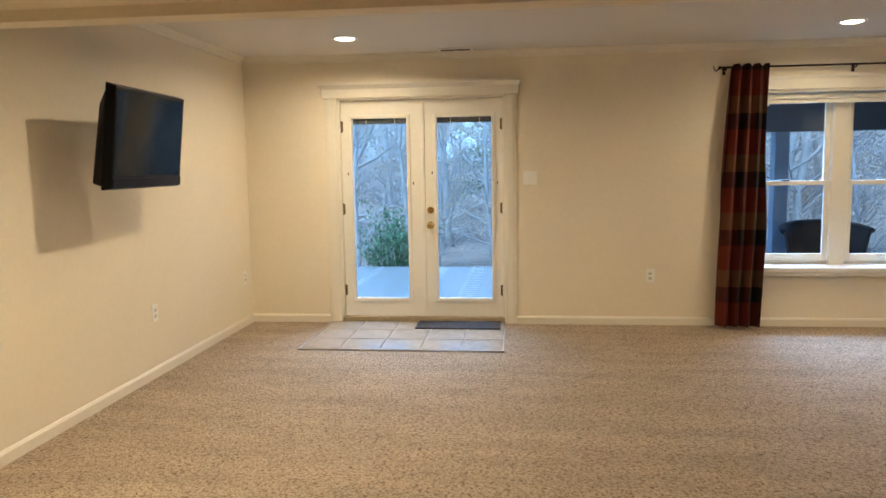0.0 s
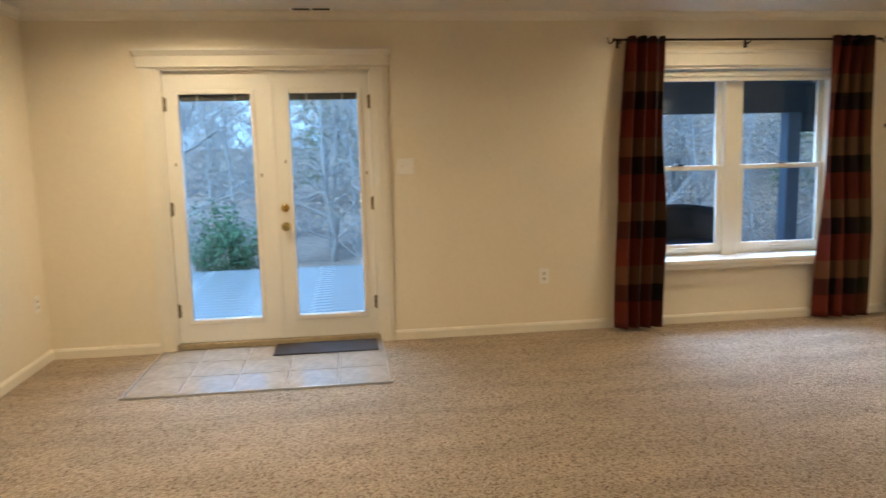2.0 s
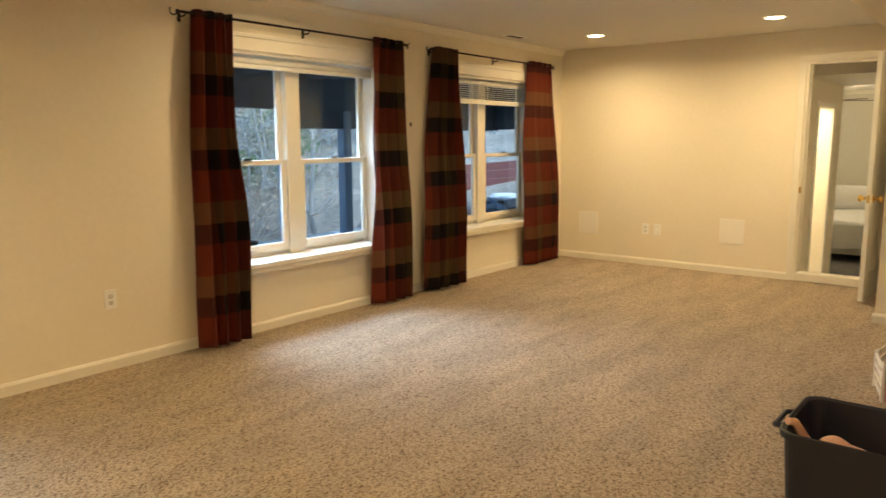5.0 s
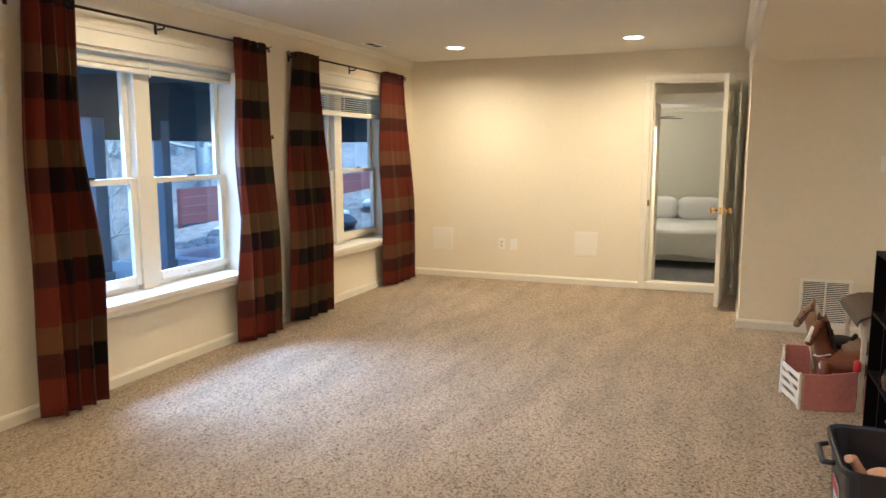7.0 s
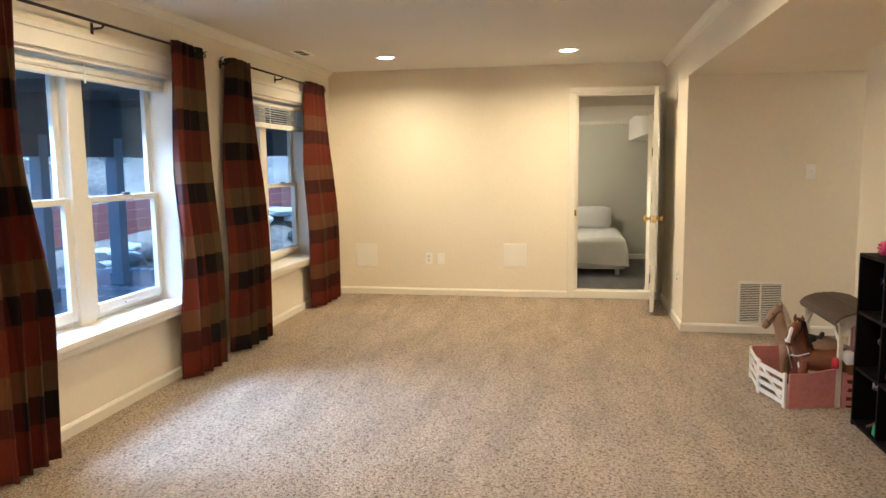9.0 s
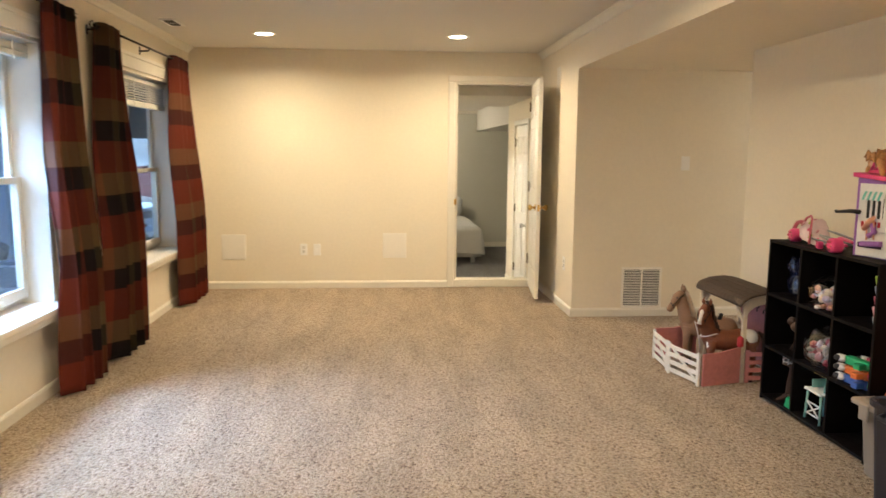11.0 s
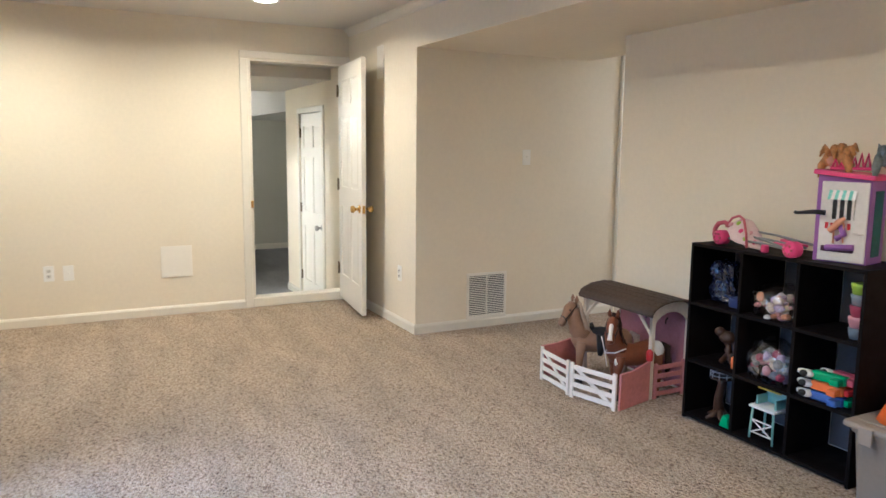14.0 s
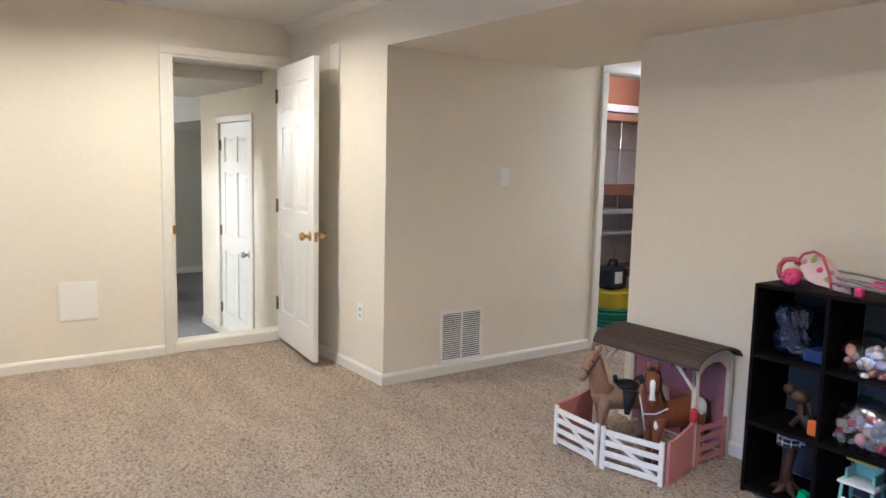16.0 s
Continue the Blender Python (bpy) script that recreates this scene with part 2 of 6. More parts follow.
# ---- mesh helpers ----
def box(bm, x0, x1, y0, y1, z0, z1, bevel=0.0, m=0, seg=1):
    v = [bm.verts.new((x, y, z)) for x in (x0, x1) for y in (y0, y1) for z in (z0, z1)]
    f = [bm.faces.new([v[i] for i in q]) for q in ((0, 1, 3, 2), (4, 6, 7, 5), (0, 4, 5, 1), (2, 3, 7, 6), (0, 2, 6, 4), (1, 5, 7, 3))]
    for q in f:
        q.material_index = m
    if bevel:
        es = list({e for q in f for e in q.edges})
        r = bmesh.ops.bevel(bm, geom=es, offset=bevel, segments=seg, affect="EDGES", profile=0.5, clamp_overlap=True)
        for q in r["faces"]:
            q.material_index = m
    return v


def hull_box(bm, low, high, bevel=0.0, m=0):
    """Eight corners: four below and four above, in the same order round."""
    a = [bm.verts.new(p) for p in low]
    b = [bm.verts.new(p) for p in high]
    f = [bm.faces.new(a[::-1]), bm.faces.new(b)]
    for i in range(4):
        j = (i + 1) % 4
        f.append(bm.faces.new((a[i], a[j], b[j], b[i])))
    for q in f:
        q.material_index = m
    if bevel:
        es = list({e for q in f for e in q.edges})
        r = bmesh.ops.bevel(bm, geom=es, offset=bevel, segments=2, affect="EDGES", profile=0.5, clamp_overlap=True)
        for q in r["faces"]:
            q.material_index = m


def tube(bm, pts, radii, seg=8, m=0, cap=True, smooth=True):
    """A tube swept along points."""
    pts = [Vector(p) for p in pts]
    if not hasattr(radii, "__len__"):
        radii = [radii] * len(pts)
    rings = []
    up = Vector((0.31, 0.17, 0.93)).normalized()
    for i, p in enumerate(pts):
        d = (pts[min(i + 1, len(pts) - 1)] - pts[max(i - 1, 0)]).normalized()
        s = d.cross(up)
        if s.length < 0.05:
            s = d.cross(Vector((1, 0, 0)))
        s.normalize()
        t = d.cross(s)
        rings.append([bm.verts.new(p + radii[i] * (math.cos(a) * s + math.sin(a) * t)) for a in [2 * math.pi * j / seg for j in range(seg)]])
    for a, b in zip(rings, rings[1:]):
        for j in range(seg):
            f = bm.faces.new((a[j], a[(j + 1) % seg], b[(j + 1) % seg], b[j]))
            f.material_index, f.smooth = m, smooth
    if cap:
        bm.faces.new(rings[0][::-1]).material_index = m
        bm.faces.new(rings[-1]).material_index = m


def ball(bm, c, r, m=0, u=12, v=8, turn=None):
    r = r if hasattr(r, "__len__") else (r, r, r)
    mx = Matrix.Translation(c) @ (turn or Matrix.Identity(4)) @ Matrix.Diagonal((*r, 1))
    out = bmesh.ops.create_uvsphere(bm, u_segments=u, v_segments=v, radius=1, matrix=mx)
    for q in {f for x in out["verts"] for f in x.link_faces}:
        q.material_index, q.smooth = m, True
    return out["verts"]


def lathe(bm, profile, seg=20, m=0, mx=None):
    """A turned body about z from (radius, height) pairs."""
    mx = mx or Matrix.Identity(4)
    rings = []
    for r, z in profile:
        rings.append([bm.verts.new(mx @ Vector((r * math.cos(a), r * math.sin(a), z))) for a in [2 * math.pi * j / seg for j in range(seg)]])
    for a, b in zip(rings, rings[1:]):
        for j in range(seg):
            f = bm.faces.new((a[j], a[(j + 1) % seg], b[(j + 1) % seg], b[j]))
            f.material_index, f.smooth = m, True
    bm.faces.new(rings[0][::-1]).material_index = m
    bm.faces.new(rings[-1]).material_index = m


def prism(bm, outline, axis, a, b, m=0):
    """An outline of (u, v) pairs extruded along an axis from a to b. x: (y, z); y: (x, z); z: (x, y)."""
    def at(u, v, w):
        return {"x": (w, u, v), "y": (u, w, v), "z": (u, v, w)}[axis]
    p = [bm.verts.new(at(u, v, a)) for u, v in outline]
    q = [bm.verts.new(at(u, v, b)) for u, v in outline]
    fs = [bm.faces.new(p[::-1]), bm.faces.new(q)]
    for i in range(len(p)):
        j = (i + 1) % len(p)
        fs.append(bm.faces.new((p[i], p[j], q[j], q[i])))
    for f in fs:
        f.material_index = m


def mesh_of(bm, name, mats):
    bmesh.ops.recalc_face_normals(bm, faces=bm.faces)
    me = bpy.data.meshes.new(name)
    bm.to_mesh(me)
    bm.free()
    for m in (mats if isinstance(mats, (list, tuple)) else [mats]):
        me.materials.append(m)
    return me


def part(name, bm, material, parent, label="", at=None):
    ob = new(name, mesh_of(bm, name, material))
    ob.parent = parent
    if at is not None:
        ob.matrix_basis = at
    return tagged(ob, label)


def thing(name, at, label, category, group="", kind=""):
    """An Empty at a thing's base, to carry its parts."""
    ob = new(name)
    ob.empty_display_size = 0.05
    ob.matrix_basis = at if isinstance(at, Matrix) else Matrix.Translation(at)
    return tagged(ob, label, category, group, kind)


def solid(name, bm, material, label, category, at=None, group="", kind=""):
    """A thing of one mesh."""
    ob = new(name, mesh_of(bm, name, material))
    if at is not None:
        ob.matrix_basis = at if isinstance(at, Matrix) else Matrix.Translation(at)
    return tagged(ob, label, category, group, kind)


def structure(name, bm, material, label, category):
    return solid(name, bm, material, label, category, kind="structure")


def panel(axis, a, b, u, z, holes=()):
    """A wall slab from a to b across, along u and z, with openings (u0, u1, z0, z1) right through it."""
    us = sorted({*u, *(h[i] for h in holes for i in (0, 1))})
    zs = sorted({*z, *(h[i] for h in holes for i in (2, 3))})
    bm = bmesh.new()
    for u0, u1 in zip(us, us[1:]):
        for z0, z1 in zip(zs, zs[1:]):
            if any(h[0] <= (u0 + u1) / 2 <= h[1] and h[2] <= (z0 + z1) / 2 <= h[3] for h in holes):
                continue
            box(bm, *((u0, u1, a, b) if axis == "y" else (a, b, u0, u1)), z0, z1)
    bmesh.ops.remove_doubles(bm, verts=bm.verts, dist=1e-5)
    bm.verts.index_update()
    seen = {}
    for f in bm.faces:
        seen.setdefault(tuple(sorted(v.index for v in f.verts)), []).append(f)
    bmesh.ops.delete(bm, geom=[f for g in seen.values() if len(g) > 1 for f in g], context="FACES")
    return bm


# ---- rooms ----
W1, W2 = (2.09, 3.70, 0.50, 1.945), (4.52, 6.13, 0.50, 1.945)
FD = (-1.325, 0.125, 0.0, 1.965)
BED_Z = -0.34
T = 0.2
structure("wall_north", panel("y", NORTH, NORTH + T, (WEST - T, EAST + 0.12), (-0.3, 2.6), [FD, W1, W2]), WALL, "cream painted drywall with door and two window openings", "wall")
structure("wall_west", panel("x", WEST - T, WEST, (-3.0, NORTH), (-0.3, 2.6)), WALL, "plain cream painted drywall", "wall")
structure("wall_east", panel("x", EAST, EAST + 0.12, (JOG_Y, NORTH), (-0.5, 2.6), [(3.66, 4.485, 0.0, 2.045)]), WALL, "cream painted drywall with a doorway", "wall")
structure("wall_jog", panel("y", JOG_Y - 0.12, JOG_Y, (JOG_X, EAST + 0.12), (-0.5, 2.6)), WALL, "short cream painted drywall return", "wall")
structure("wall_return", panel("x", JOG_X, JOG_X + 0.12, (-1.0, JOG_Y - 0.12), (-0.1, 2.6), [(0.93, 1.735, 0.0, 2.05)]), WALL, "cream painted drywall with a storeroom doorway", "wall")
structure("wall_south", panel("y", SOUTH - 0.5, SOUTH, (1.9, 4.225), (-0.1, 2.6)), WALL, "plain cream painted drywall behind the toy shelf", "wall")
structure("wall_south_return", panel("x", 4.105, 4.225, (-1.0, SOUTH - 0.5), (-0.1, 2.6)), WALL, "cream painted drywall beside the passage", "wall")
structure("wall_passage_end", panel("y", -1.1, -1.0, (4.105, 8.5), (-0.1, 2.6)), WALL, "plain cream painted drywall", "wall")
structure("wall_rear", panel("y", -3.1, -3.0, (WEST - T, 4.3), (-0.1, 2.6)), WALL, "plain cream painted drywall", "wall")
structure("wall_rear_side", panel("x", 4.005, 4.105, (-3.0, SOUTH - 0.5), (-0.1, 2.6)), WALL, "plain cream painted drywall", "wall")

b = bmesh.new()
box(b, WEST - T, EAST + 0.06, -3.1, NORTH + 0.05, -0.12, 0.0)
structure("floor", b, CARPET, "speckled beige twist-pile carpet", "floor")
b = bmesh.new()
box(b, WEST - T, EAST + 0.12, JOG_Y - 0.1, NORTH + T, CEIL, CEIL + 0.12)
structure("ceiling", b, CEILING, "matte off-white painted ceiling", "ceiling")
for nm, q in (("soffit_east", (1.75, JOG_X, SOUTH - 0.02, JOG_Y, SOFFIT)), ("soffit_passage", (4.225, JOG_X, 2.12, SOUTH - 0.02, SOFFIT)), ("soffit_header", (WEST, 1.75, JOG_Y - 0.12, JOG_Y, 1.955)),
              ("ceiling_rear", (WEST, 1.75, -3.0, JOG_Y - 0.12, REAR_CEIL)), ("ceiling_rear_side", (1.75, 4.005, -3.0, SOUTH - 0.5, REAR_CEIL))):
    b = bmesh.new()
    box(b, *q, 2.5)
    structure(nm, b, WALL, "lowered cream painted drywall soffit", "soffit")
b = bmesh.new()
box(b, 4.105, 8.5, -1.0, 2.12, 2.34, 2.5)
structure("ceiling_passage", b, CEILING, "off-white painted ceiling", "ceiling")

# skirting boards
def skirting(name, axis, at, u0, u1, side, h=0.072, base=0.0):
    bm = bmesh.new()
    d = 0.014 * side
    prism(bm, [(at, base), (at + d, base), (at + d, base + h - 0.018), (at + d * 0.45, base + h - 0.004), (at, base + h)], axis, u0, u1)
    structure(name, bm, TRIM, "cream gloss-painted skirting board", "baseboard")


# prism along x takes (y, z); along y takes (x, z)
skirting("baseboard_north_1", "x", NORTH, WEST + 0.014, -1.43, -1)
skirting("baseboard_north_2", "x", NORTH, 0.222, EAST, -1)
skirting("baseboard_west", "y", WEST, -3.0, NORTH, 1)
skirting("baseboard_east", "y", EAST, 4.552, NORTH - 0.014, -1)
skirting("baseboard_jog", "x", JOG_Y, JOG_X, EAST, 1)
skirting("baseboard_return", "y", JOG_X, 1.82, JOG_Y + 0.014, -1)
skirting("baseboard_south", "x", SOUTH, 1.9, 4.239, 1)
skirting("baseboard_south_return", "y", 4.225, -1.0, SOUTH, 1)


def crown(name, axis, at, u0, u1, side):
    bm = bmesh.new()
    s, c = side, CEIL
    prism(bm, [(at, c), (at + 0.05 * s, c), (at + 0.046 * s, c - 0.012), (at + 0.02 * s, c - 0.034), (at + 0.011 * s, c - 0.052), (at, c - 0.058)], axis, u0, u1)
    structure(name, bm, TRIM, "small cream painted crown moulding", "trim")


crown("trim_crown_north", "x", NORTH, WEST, EAST, -1)
crown("trim_crown_west", "y", WEST, JOG_Y, NORTH - 0.05, 1)
crown("trim_crown_south", "x", JOG_Y, WEST, EAST, 1)


# ---- french doors ----
def hinge(parent, x, y, z, w=0.018, h=0.09):
    bm = bmesh.new()
    box(bm, x - w, x + w, y - 0.006, y, z - h / 2, z + h / 2, 0.002)
    tube(bm, [(x, y - 0.008, z - h / 2 - 0.006), (x, y - 0.008, z + h / 2 + 0.006)], 0.007, 8)
    part("hinge", bm, HINGE, parent)


def knob_profile():
    return [(0.032, 0.0), (0.032, 0.006), (0.024, 0.010), (0.012, 0.014), (0.011, 0.034), (0.020, 0.040), (0.028, 0.050), (0.029, 0.060), (0.022, 0.070), (0.008, 0.073)]


case = thing("door_casing", (0, 0, 0), "cream painted casing with a flared head cap", "door trim", kind="structure")
for x0, x1 in ((-1.43, -1.322), (0.122, 0.222)):
    b = bmesh.new()
    box(b, x0, x1, NORTH - 0.022, NORTH - 0.001, 0, 1.97, 0.004)
    s = 0.02
    box(b, x0 + s, x1 - s, NORTH - 0.029, NORTH - 0.02, 0, 1.97, 0.004)
    part("jamb_casing", b, TRIM, case)
b = bmesh.new()
prism(b, [(NORTH - 0.001, 1.972), (NORTH - 0.026, 1.972), (NORTH - 0.028, 2.045), (NORTH - 0.045, 2.062), (NORTH - 0.062, 2.078), (NORTH - 0.062, 2.094), (NORTH - 0.001, 2.094)], "x", -1.452, 0.246)
for v in b.verts:
    if v.co.z > 2.07:
        v.co.x += 0.018 * (1 if v.co.x > 0 else -1)
part("head_casing", b, TRIM, case)
b = bmesh.new()
for x0, x1 in ((FD[0], FD[0] + 0.02), (FD[1] - 0.02, FD[1])):
    box(b, x0, x1, NORTH, NORTH + T, 0.05, FD[3])
box(b, FD[0], FD[1], NORTH, NORTH + T, FD[3] - 0.012, FD[3])
part("jamb", b, TRIM, case)
b = bmesh.new()
box(b, FD[0], FD[1], NORTH + 0.03, NORTH + T + 0.05, 0.0, 0.045, 0.006)
part("threshold", b, mat("tan_threshold", (0.42, 0.34, 0.22), 0.5, var=0.2, scale=20), case, "worn tan metal door threshold")


def leaf(name, x0, x1, g0, g1, label):
    t = thing(name, (x0, 7.09, 0.05), label, "door", group="french doors", kind="structure")
    w, h = x1 - x0, 1.9015
    a, c, z0, z1 = g0 - x0, g1 - x0, 0.165, 1.745
    bm = bmesh.new()
    for q in ((0, a, 0, h), (c, w, 0, h), (a, c, 0, z0), (a, c, z1, h)):
        box(bm, q[0], q[1], 0, 0.044, q[2], q[3])
    bmesh.ops.remove_doubles(bm, verts=bm.verts, dist=1e-5)
    part("door_frame", bm, DOORW, t)
    bm = bmesh.new()
    f = 0.032
    for q in ((a - f, a, z0 - f, z1 + f), (c, c + f, z0 - f, z1 + f), (a, c, z0 - f, z0), (a, c, z1, z1 + f)):
        box(bm, q[0], q[1], -0.014, 0.0, q[2], q[3], 0.004)
    part("glazing_bead", bm, DOORW, t)
    bm = bmesh.new()
    box(bm, a, c, 0.018, 0.022, z0, z1)
    part("pane", bm, GLASS, t, "clear double glazing").visible_shadow = False
    bm = bmesh.new()
    box(bm, a + 0.002, c - 0.002, 0.026, 0.04, z1 - 0.045, z1)
    part("blind_headrail", bm, BLIND_D, t, "dark grey raised blind in the glass")
    bm = bmesh.new()
    for u in (0.25, 0.78):
        box(bm, a + (c - a) * u - 0.003, a + (c - a) * u + 0.003, 0.023, 0.0255, z1 - 0.045, z1)
    part("blind_ladder", bm, BLIND, t)
    for u, z in ((-0.045, 1.27), (w - a + 0.02, 1.18)):
        bm = bmesh.new()
        tube(bm, [(a + u if u < 0 else c + 0.052, -0.003, z - 0.012), (a + u if u < 0 else c + 0.052, -0.003, z + 0.012)], 0.005, 6)
        part("latch_mark", bm, HINGE, t)
    return t


left = leaf("door_1", -1.303, -0.587, -1.205, -0.725, "white painted glazed french door, closed")
right = leaf("door_2", -0.583, 0.103, -0.46, 0.012, "white painted glazed french door with brass knob, closed")
for z in (1.68, 0.96, 0.235):
    hinge(left, 0.0, 0.0, z)
    hinge(right, 0.686, 0.0, z)
b = bmesh.new()
box(b, -0.016, 0.016, -0.012, 0.0, 0.0, 1.893, 0.003)
part("astragal", b, DOORW, right)
back = Matrix.Rotation(radians(90), 4, "X")
b = bmesh.new()
lathe(b, knob_profile(), 20, 0, Matrix.Translation((0.06, 0, 0.812)) @ back)
part("knob", b, BRASS, right, "polished brass knob")
b = bmesh.new()
lathe(b, [(0.03, 0), (0.03, 0.008), (0.024, 0.014), (0.014, 0.016), (0.013, 0.022)], 20, 0, Matrix.Translation((0.06, 0, 0.945)) @ back)
box(b, 0.056, 0.064, -0.04, -0.016, 0.925, 0.965, 0.002)
part("deadbolt", b, BRASS, right, "brass deadbolt with thumb turn")

# entry tiles and mat
grout = bmesh.new()
box(grout, -1.412, 0.135, 6.045, NORTH, 0.0, 0.005)
entry = structure("entry_floor", grout, GROUT, "beige stone-look entry tiles in grout", "floor")
tb = bmesh.new()
box(tb, 0, 0.299, 0, 0.322, 0.005, 0.012, 0.003)
tile_mesh = mesh_of(tb, "tile", TILE)
for i in range(5):
    for j in range(3):
        o = new("tile", tile_mesh)
        o.parent = entry
        o.location = (-1.41 + 0.3085 * i, 6.05 + 0.331 * j, 0)
b = bmesh.new()
box(b, -1.424, -1.412, 6.033, NORTH - 0.02, 0.0, 0.014, 0.003)
box(b, -1.424, 0.147, 6.031, 6.043, 0.0, 0.014, 0.003)
structure("trim_tile_edge", b, STEEL, "thin metal strip where tile meets carpet", "trim")
b = bmesh.new()
box(b, 0, 0.72, 0, 0.285, 0, 0.012, 0.004)
solid("door_mat", b, RUBBER, "thin dark brown rubber doormat on the tiles", "mat", (-0.63, 6.74, 0.012))


# ---- windows ----
def window(name, o, drop, label):
    x0, x1, z0, z1 = o
    t = thing(name, (0, 0, 0), label, "window", group="double windows", kind="structure")
    y = NORTH + 0.15
    mid = (x0 + x1) / 2
    bm = bmesh.new()
    for a, c in ((x0, x0 + 0.02), (x1 - 0.02, x1)):
        box(bm, a, c, NORTH + 0.002, NORTH + T, z0, z1)
    box(bm, x0, x1, NORTH + 0.002, NORTH + T, z1 - 0.015, z1)
    box(bm, x0, x1, y + 0.02, NORTH + T, z0, z0 + 0.035)
    part("window_frame", bm, TRIM, t)
    bm = bmesh.new()
    box(bm, mid - 0.066, mid + 0.066, y - 0.03, NORTH + T, z0, z1, 0.004)
    part("mullion", bm, TRIM, t)
    bm = bmesh.new()
    box(bm, x0 - 0.03, x1 + 0.03, NORTH - 0.085, NORTH - 0.001, z0 - 0.03, z0 + 0.004, 0.006, seg=2)
    box(bm, x0, x1, NORTH - 0.001, y + 0.03, z0 - 0.03, z0 + 0.004)
    part("window_sill", bm, TRIM, t)
    bm = bmesh.new()
    box(bm, x0 - 0.02, x1 + 0.02, NORTH - 0.07, NORTH - 0.001, z0 - 0.068, z0 - 0.03, 0.004)
    part("apron", bm, TRIM, t)
    bm = bmesh.new()
    box(bm, x0 - 0.09, x1 + 0.09, NORTH - 0.022, NORTH - 0.001, z1 + 0.005, z1 + 0.115, 0.004)
    box(bm, x0 - 0.09, x1 + 0.09, NORTH - 0.03, NORTH - 0.001, z1 + 0.09, z1 + 0.118, 0.004)
    part("head_casing", bm, TRIM, t)
    meet = 1.19
    for a, c in ((x0 + 0.02, mid - 0.066), (mid + 0.066, x1 - 0.02)):
        for s, (q0, q1, yy) in enumerate(((z0 + 0.035, meet + 0.02, y - 0.012), (meet - 0.02, z1 - 0.015, y + 0.022))):
            w = 0.045
            bm = bmesh.new()
            low = 0.06 if s == 0 else 0.035
            for e in ((a, a + w, q0, q1), (c - w, c, q0, q1), (a + w, c - w, q0, q0 + low), (a + w, c - w, q1 - 0.035, q1)):
                box(bm, e[0], e[1], yy, yy + 0.032, e[2], e[3], 0.003)
            sash = part("sash", bm, TRIM, t)
            bm = bmesh.new()
            box(bm, a + w, c - w, yy + 0.014, yy + 0.018, q0 + low, q1 - 0.035)
            part("pane", bm, GLASS, sash).visible_shadow = False
        bm = bmesh.new()
        box(bm, (a + c) / 2 - 0.03, (a + c) / 2 + 0.03, y - 0.03, y - 0.004, meet + 0.02, meet + 0.034, 0.004)
        part("sash_lock", bm, DARKMETAL, t, "dark sash lock")
        bm = bmesh.new()
        box(bm, (a + c) / 2 - 0.07, (a + c) / 2 + 0.07, y - 0.024, y - 0.012, z0 + 0.055, z0 + 0.07, 0.004)
        part("sash_lift", bm, TRIM, t)
    # blind
    bl = thing("window_blind", (0, 0, 0), "white slatted blind, " + ("raised" if drop < 0.15 else "half lowered"), "blind", group="window blinds")
    yb = NORTH + 0.075
    bm = bmesh.new()
    box(bm, x0 + 0.025, x1 - 0.025, yb - 0.02, yb + 0.02, z1 - 0.06, z1 - 0.03, 0.003)
    part("headrail", bm, BLIND, bl)
    bottom = z1 - 0.015 - drop
    bm = bmesh.new()
    box(bm, x0 + 0.03, x1 - 0.03, yb - 0.022, yb + 0.022, bottom - (0.028 if drop < 0.15 else 0.045), bottom, 0.004)
    part("bottom_rail", bm, BLIND, bl)
    n = 7 if drop > 0.15 else 4
    for i in range(n):
        z = z1 - 0.062 - (z1 - 0.065 - bottom) * (i + 0.5) / n
        bm = bmesh.new()
        hull_box(bm, [(x0 + 0.03, yb - 0.022, z + 0.001), (x1 - 0.03, yb - 0.022, z + 0.001), (x1 - 0.03, yb + 0.022, z - 0.001), (x0 + 0.03, yb + 0.022, z - 0.001)],
                 [(x0 + 0.03, yb - 0.022, z + 0.0025), (x1 - 0.03, yb - 0.022, z + 0.0025), (x1 - 0.03, yb + 0.022, z + 0.0005), (x0 + 0.03, yb + 0.022, z + 0.0005)])
        part("slat", bm, BLIND, bl)
    for u in (0.12, 0.5, 0.88):
        bm = bmesh.new()
        xx = x0 + (x1 - x0) * u
        box(bm, xx - 0.007, xx + 0.007, yb - 0.0265, yb - 0.0235, bottom - 0.048, z1 - 0.02)
        part("ladder_tape", bm, BLIND, bl)
    return t


window("window_1", W1, 0.058, "white double-hung twin window with deep sill")
window("window_2", W2, 0.19, "white double-hung twin window behind half-lowered blind")


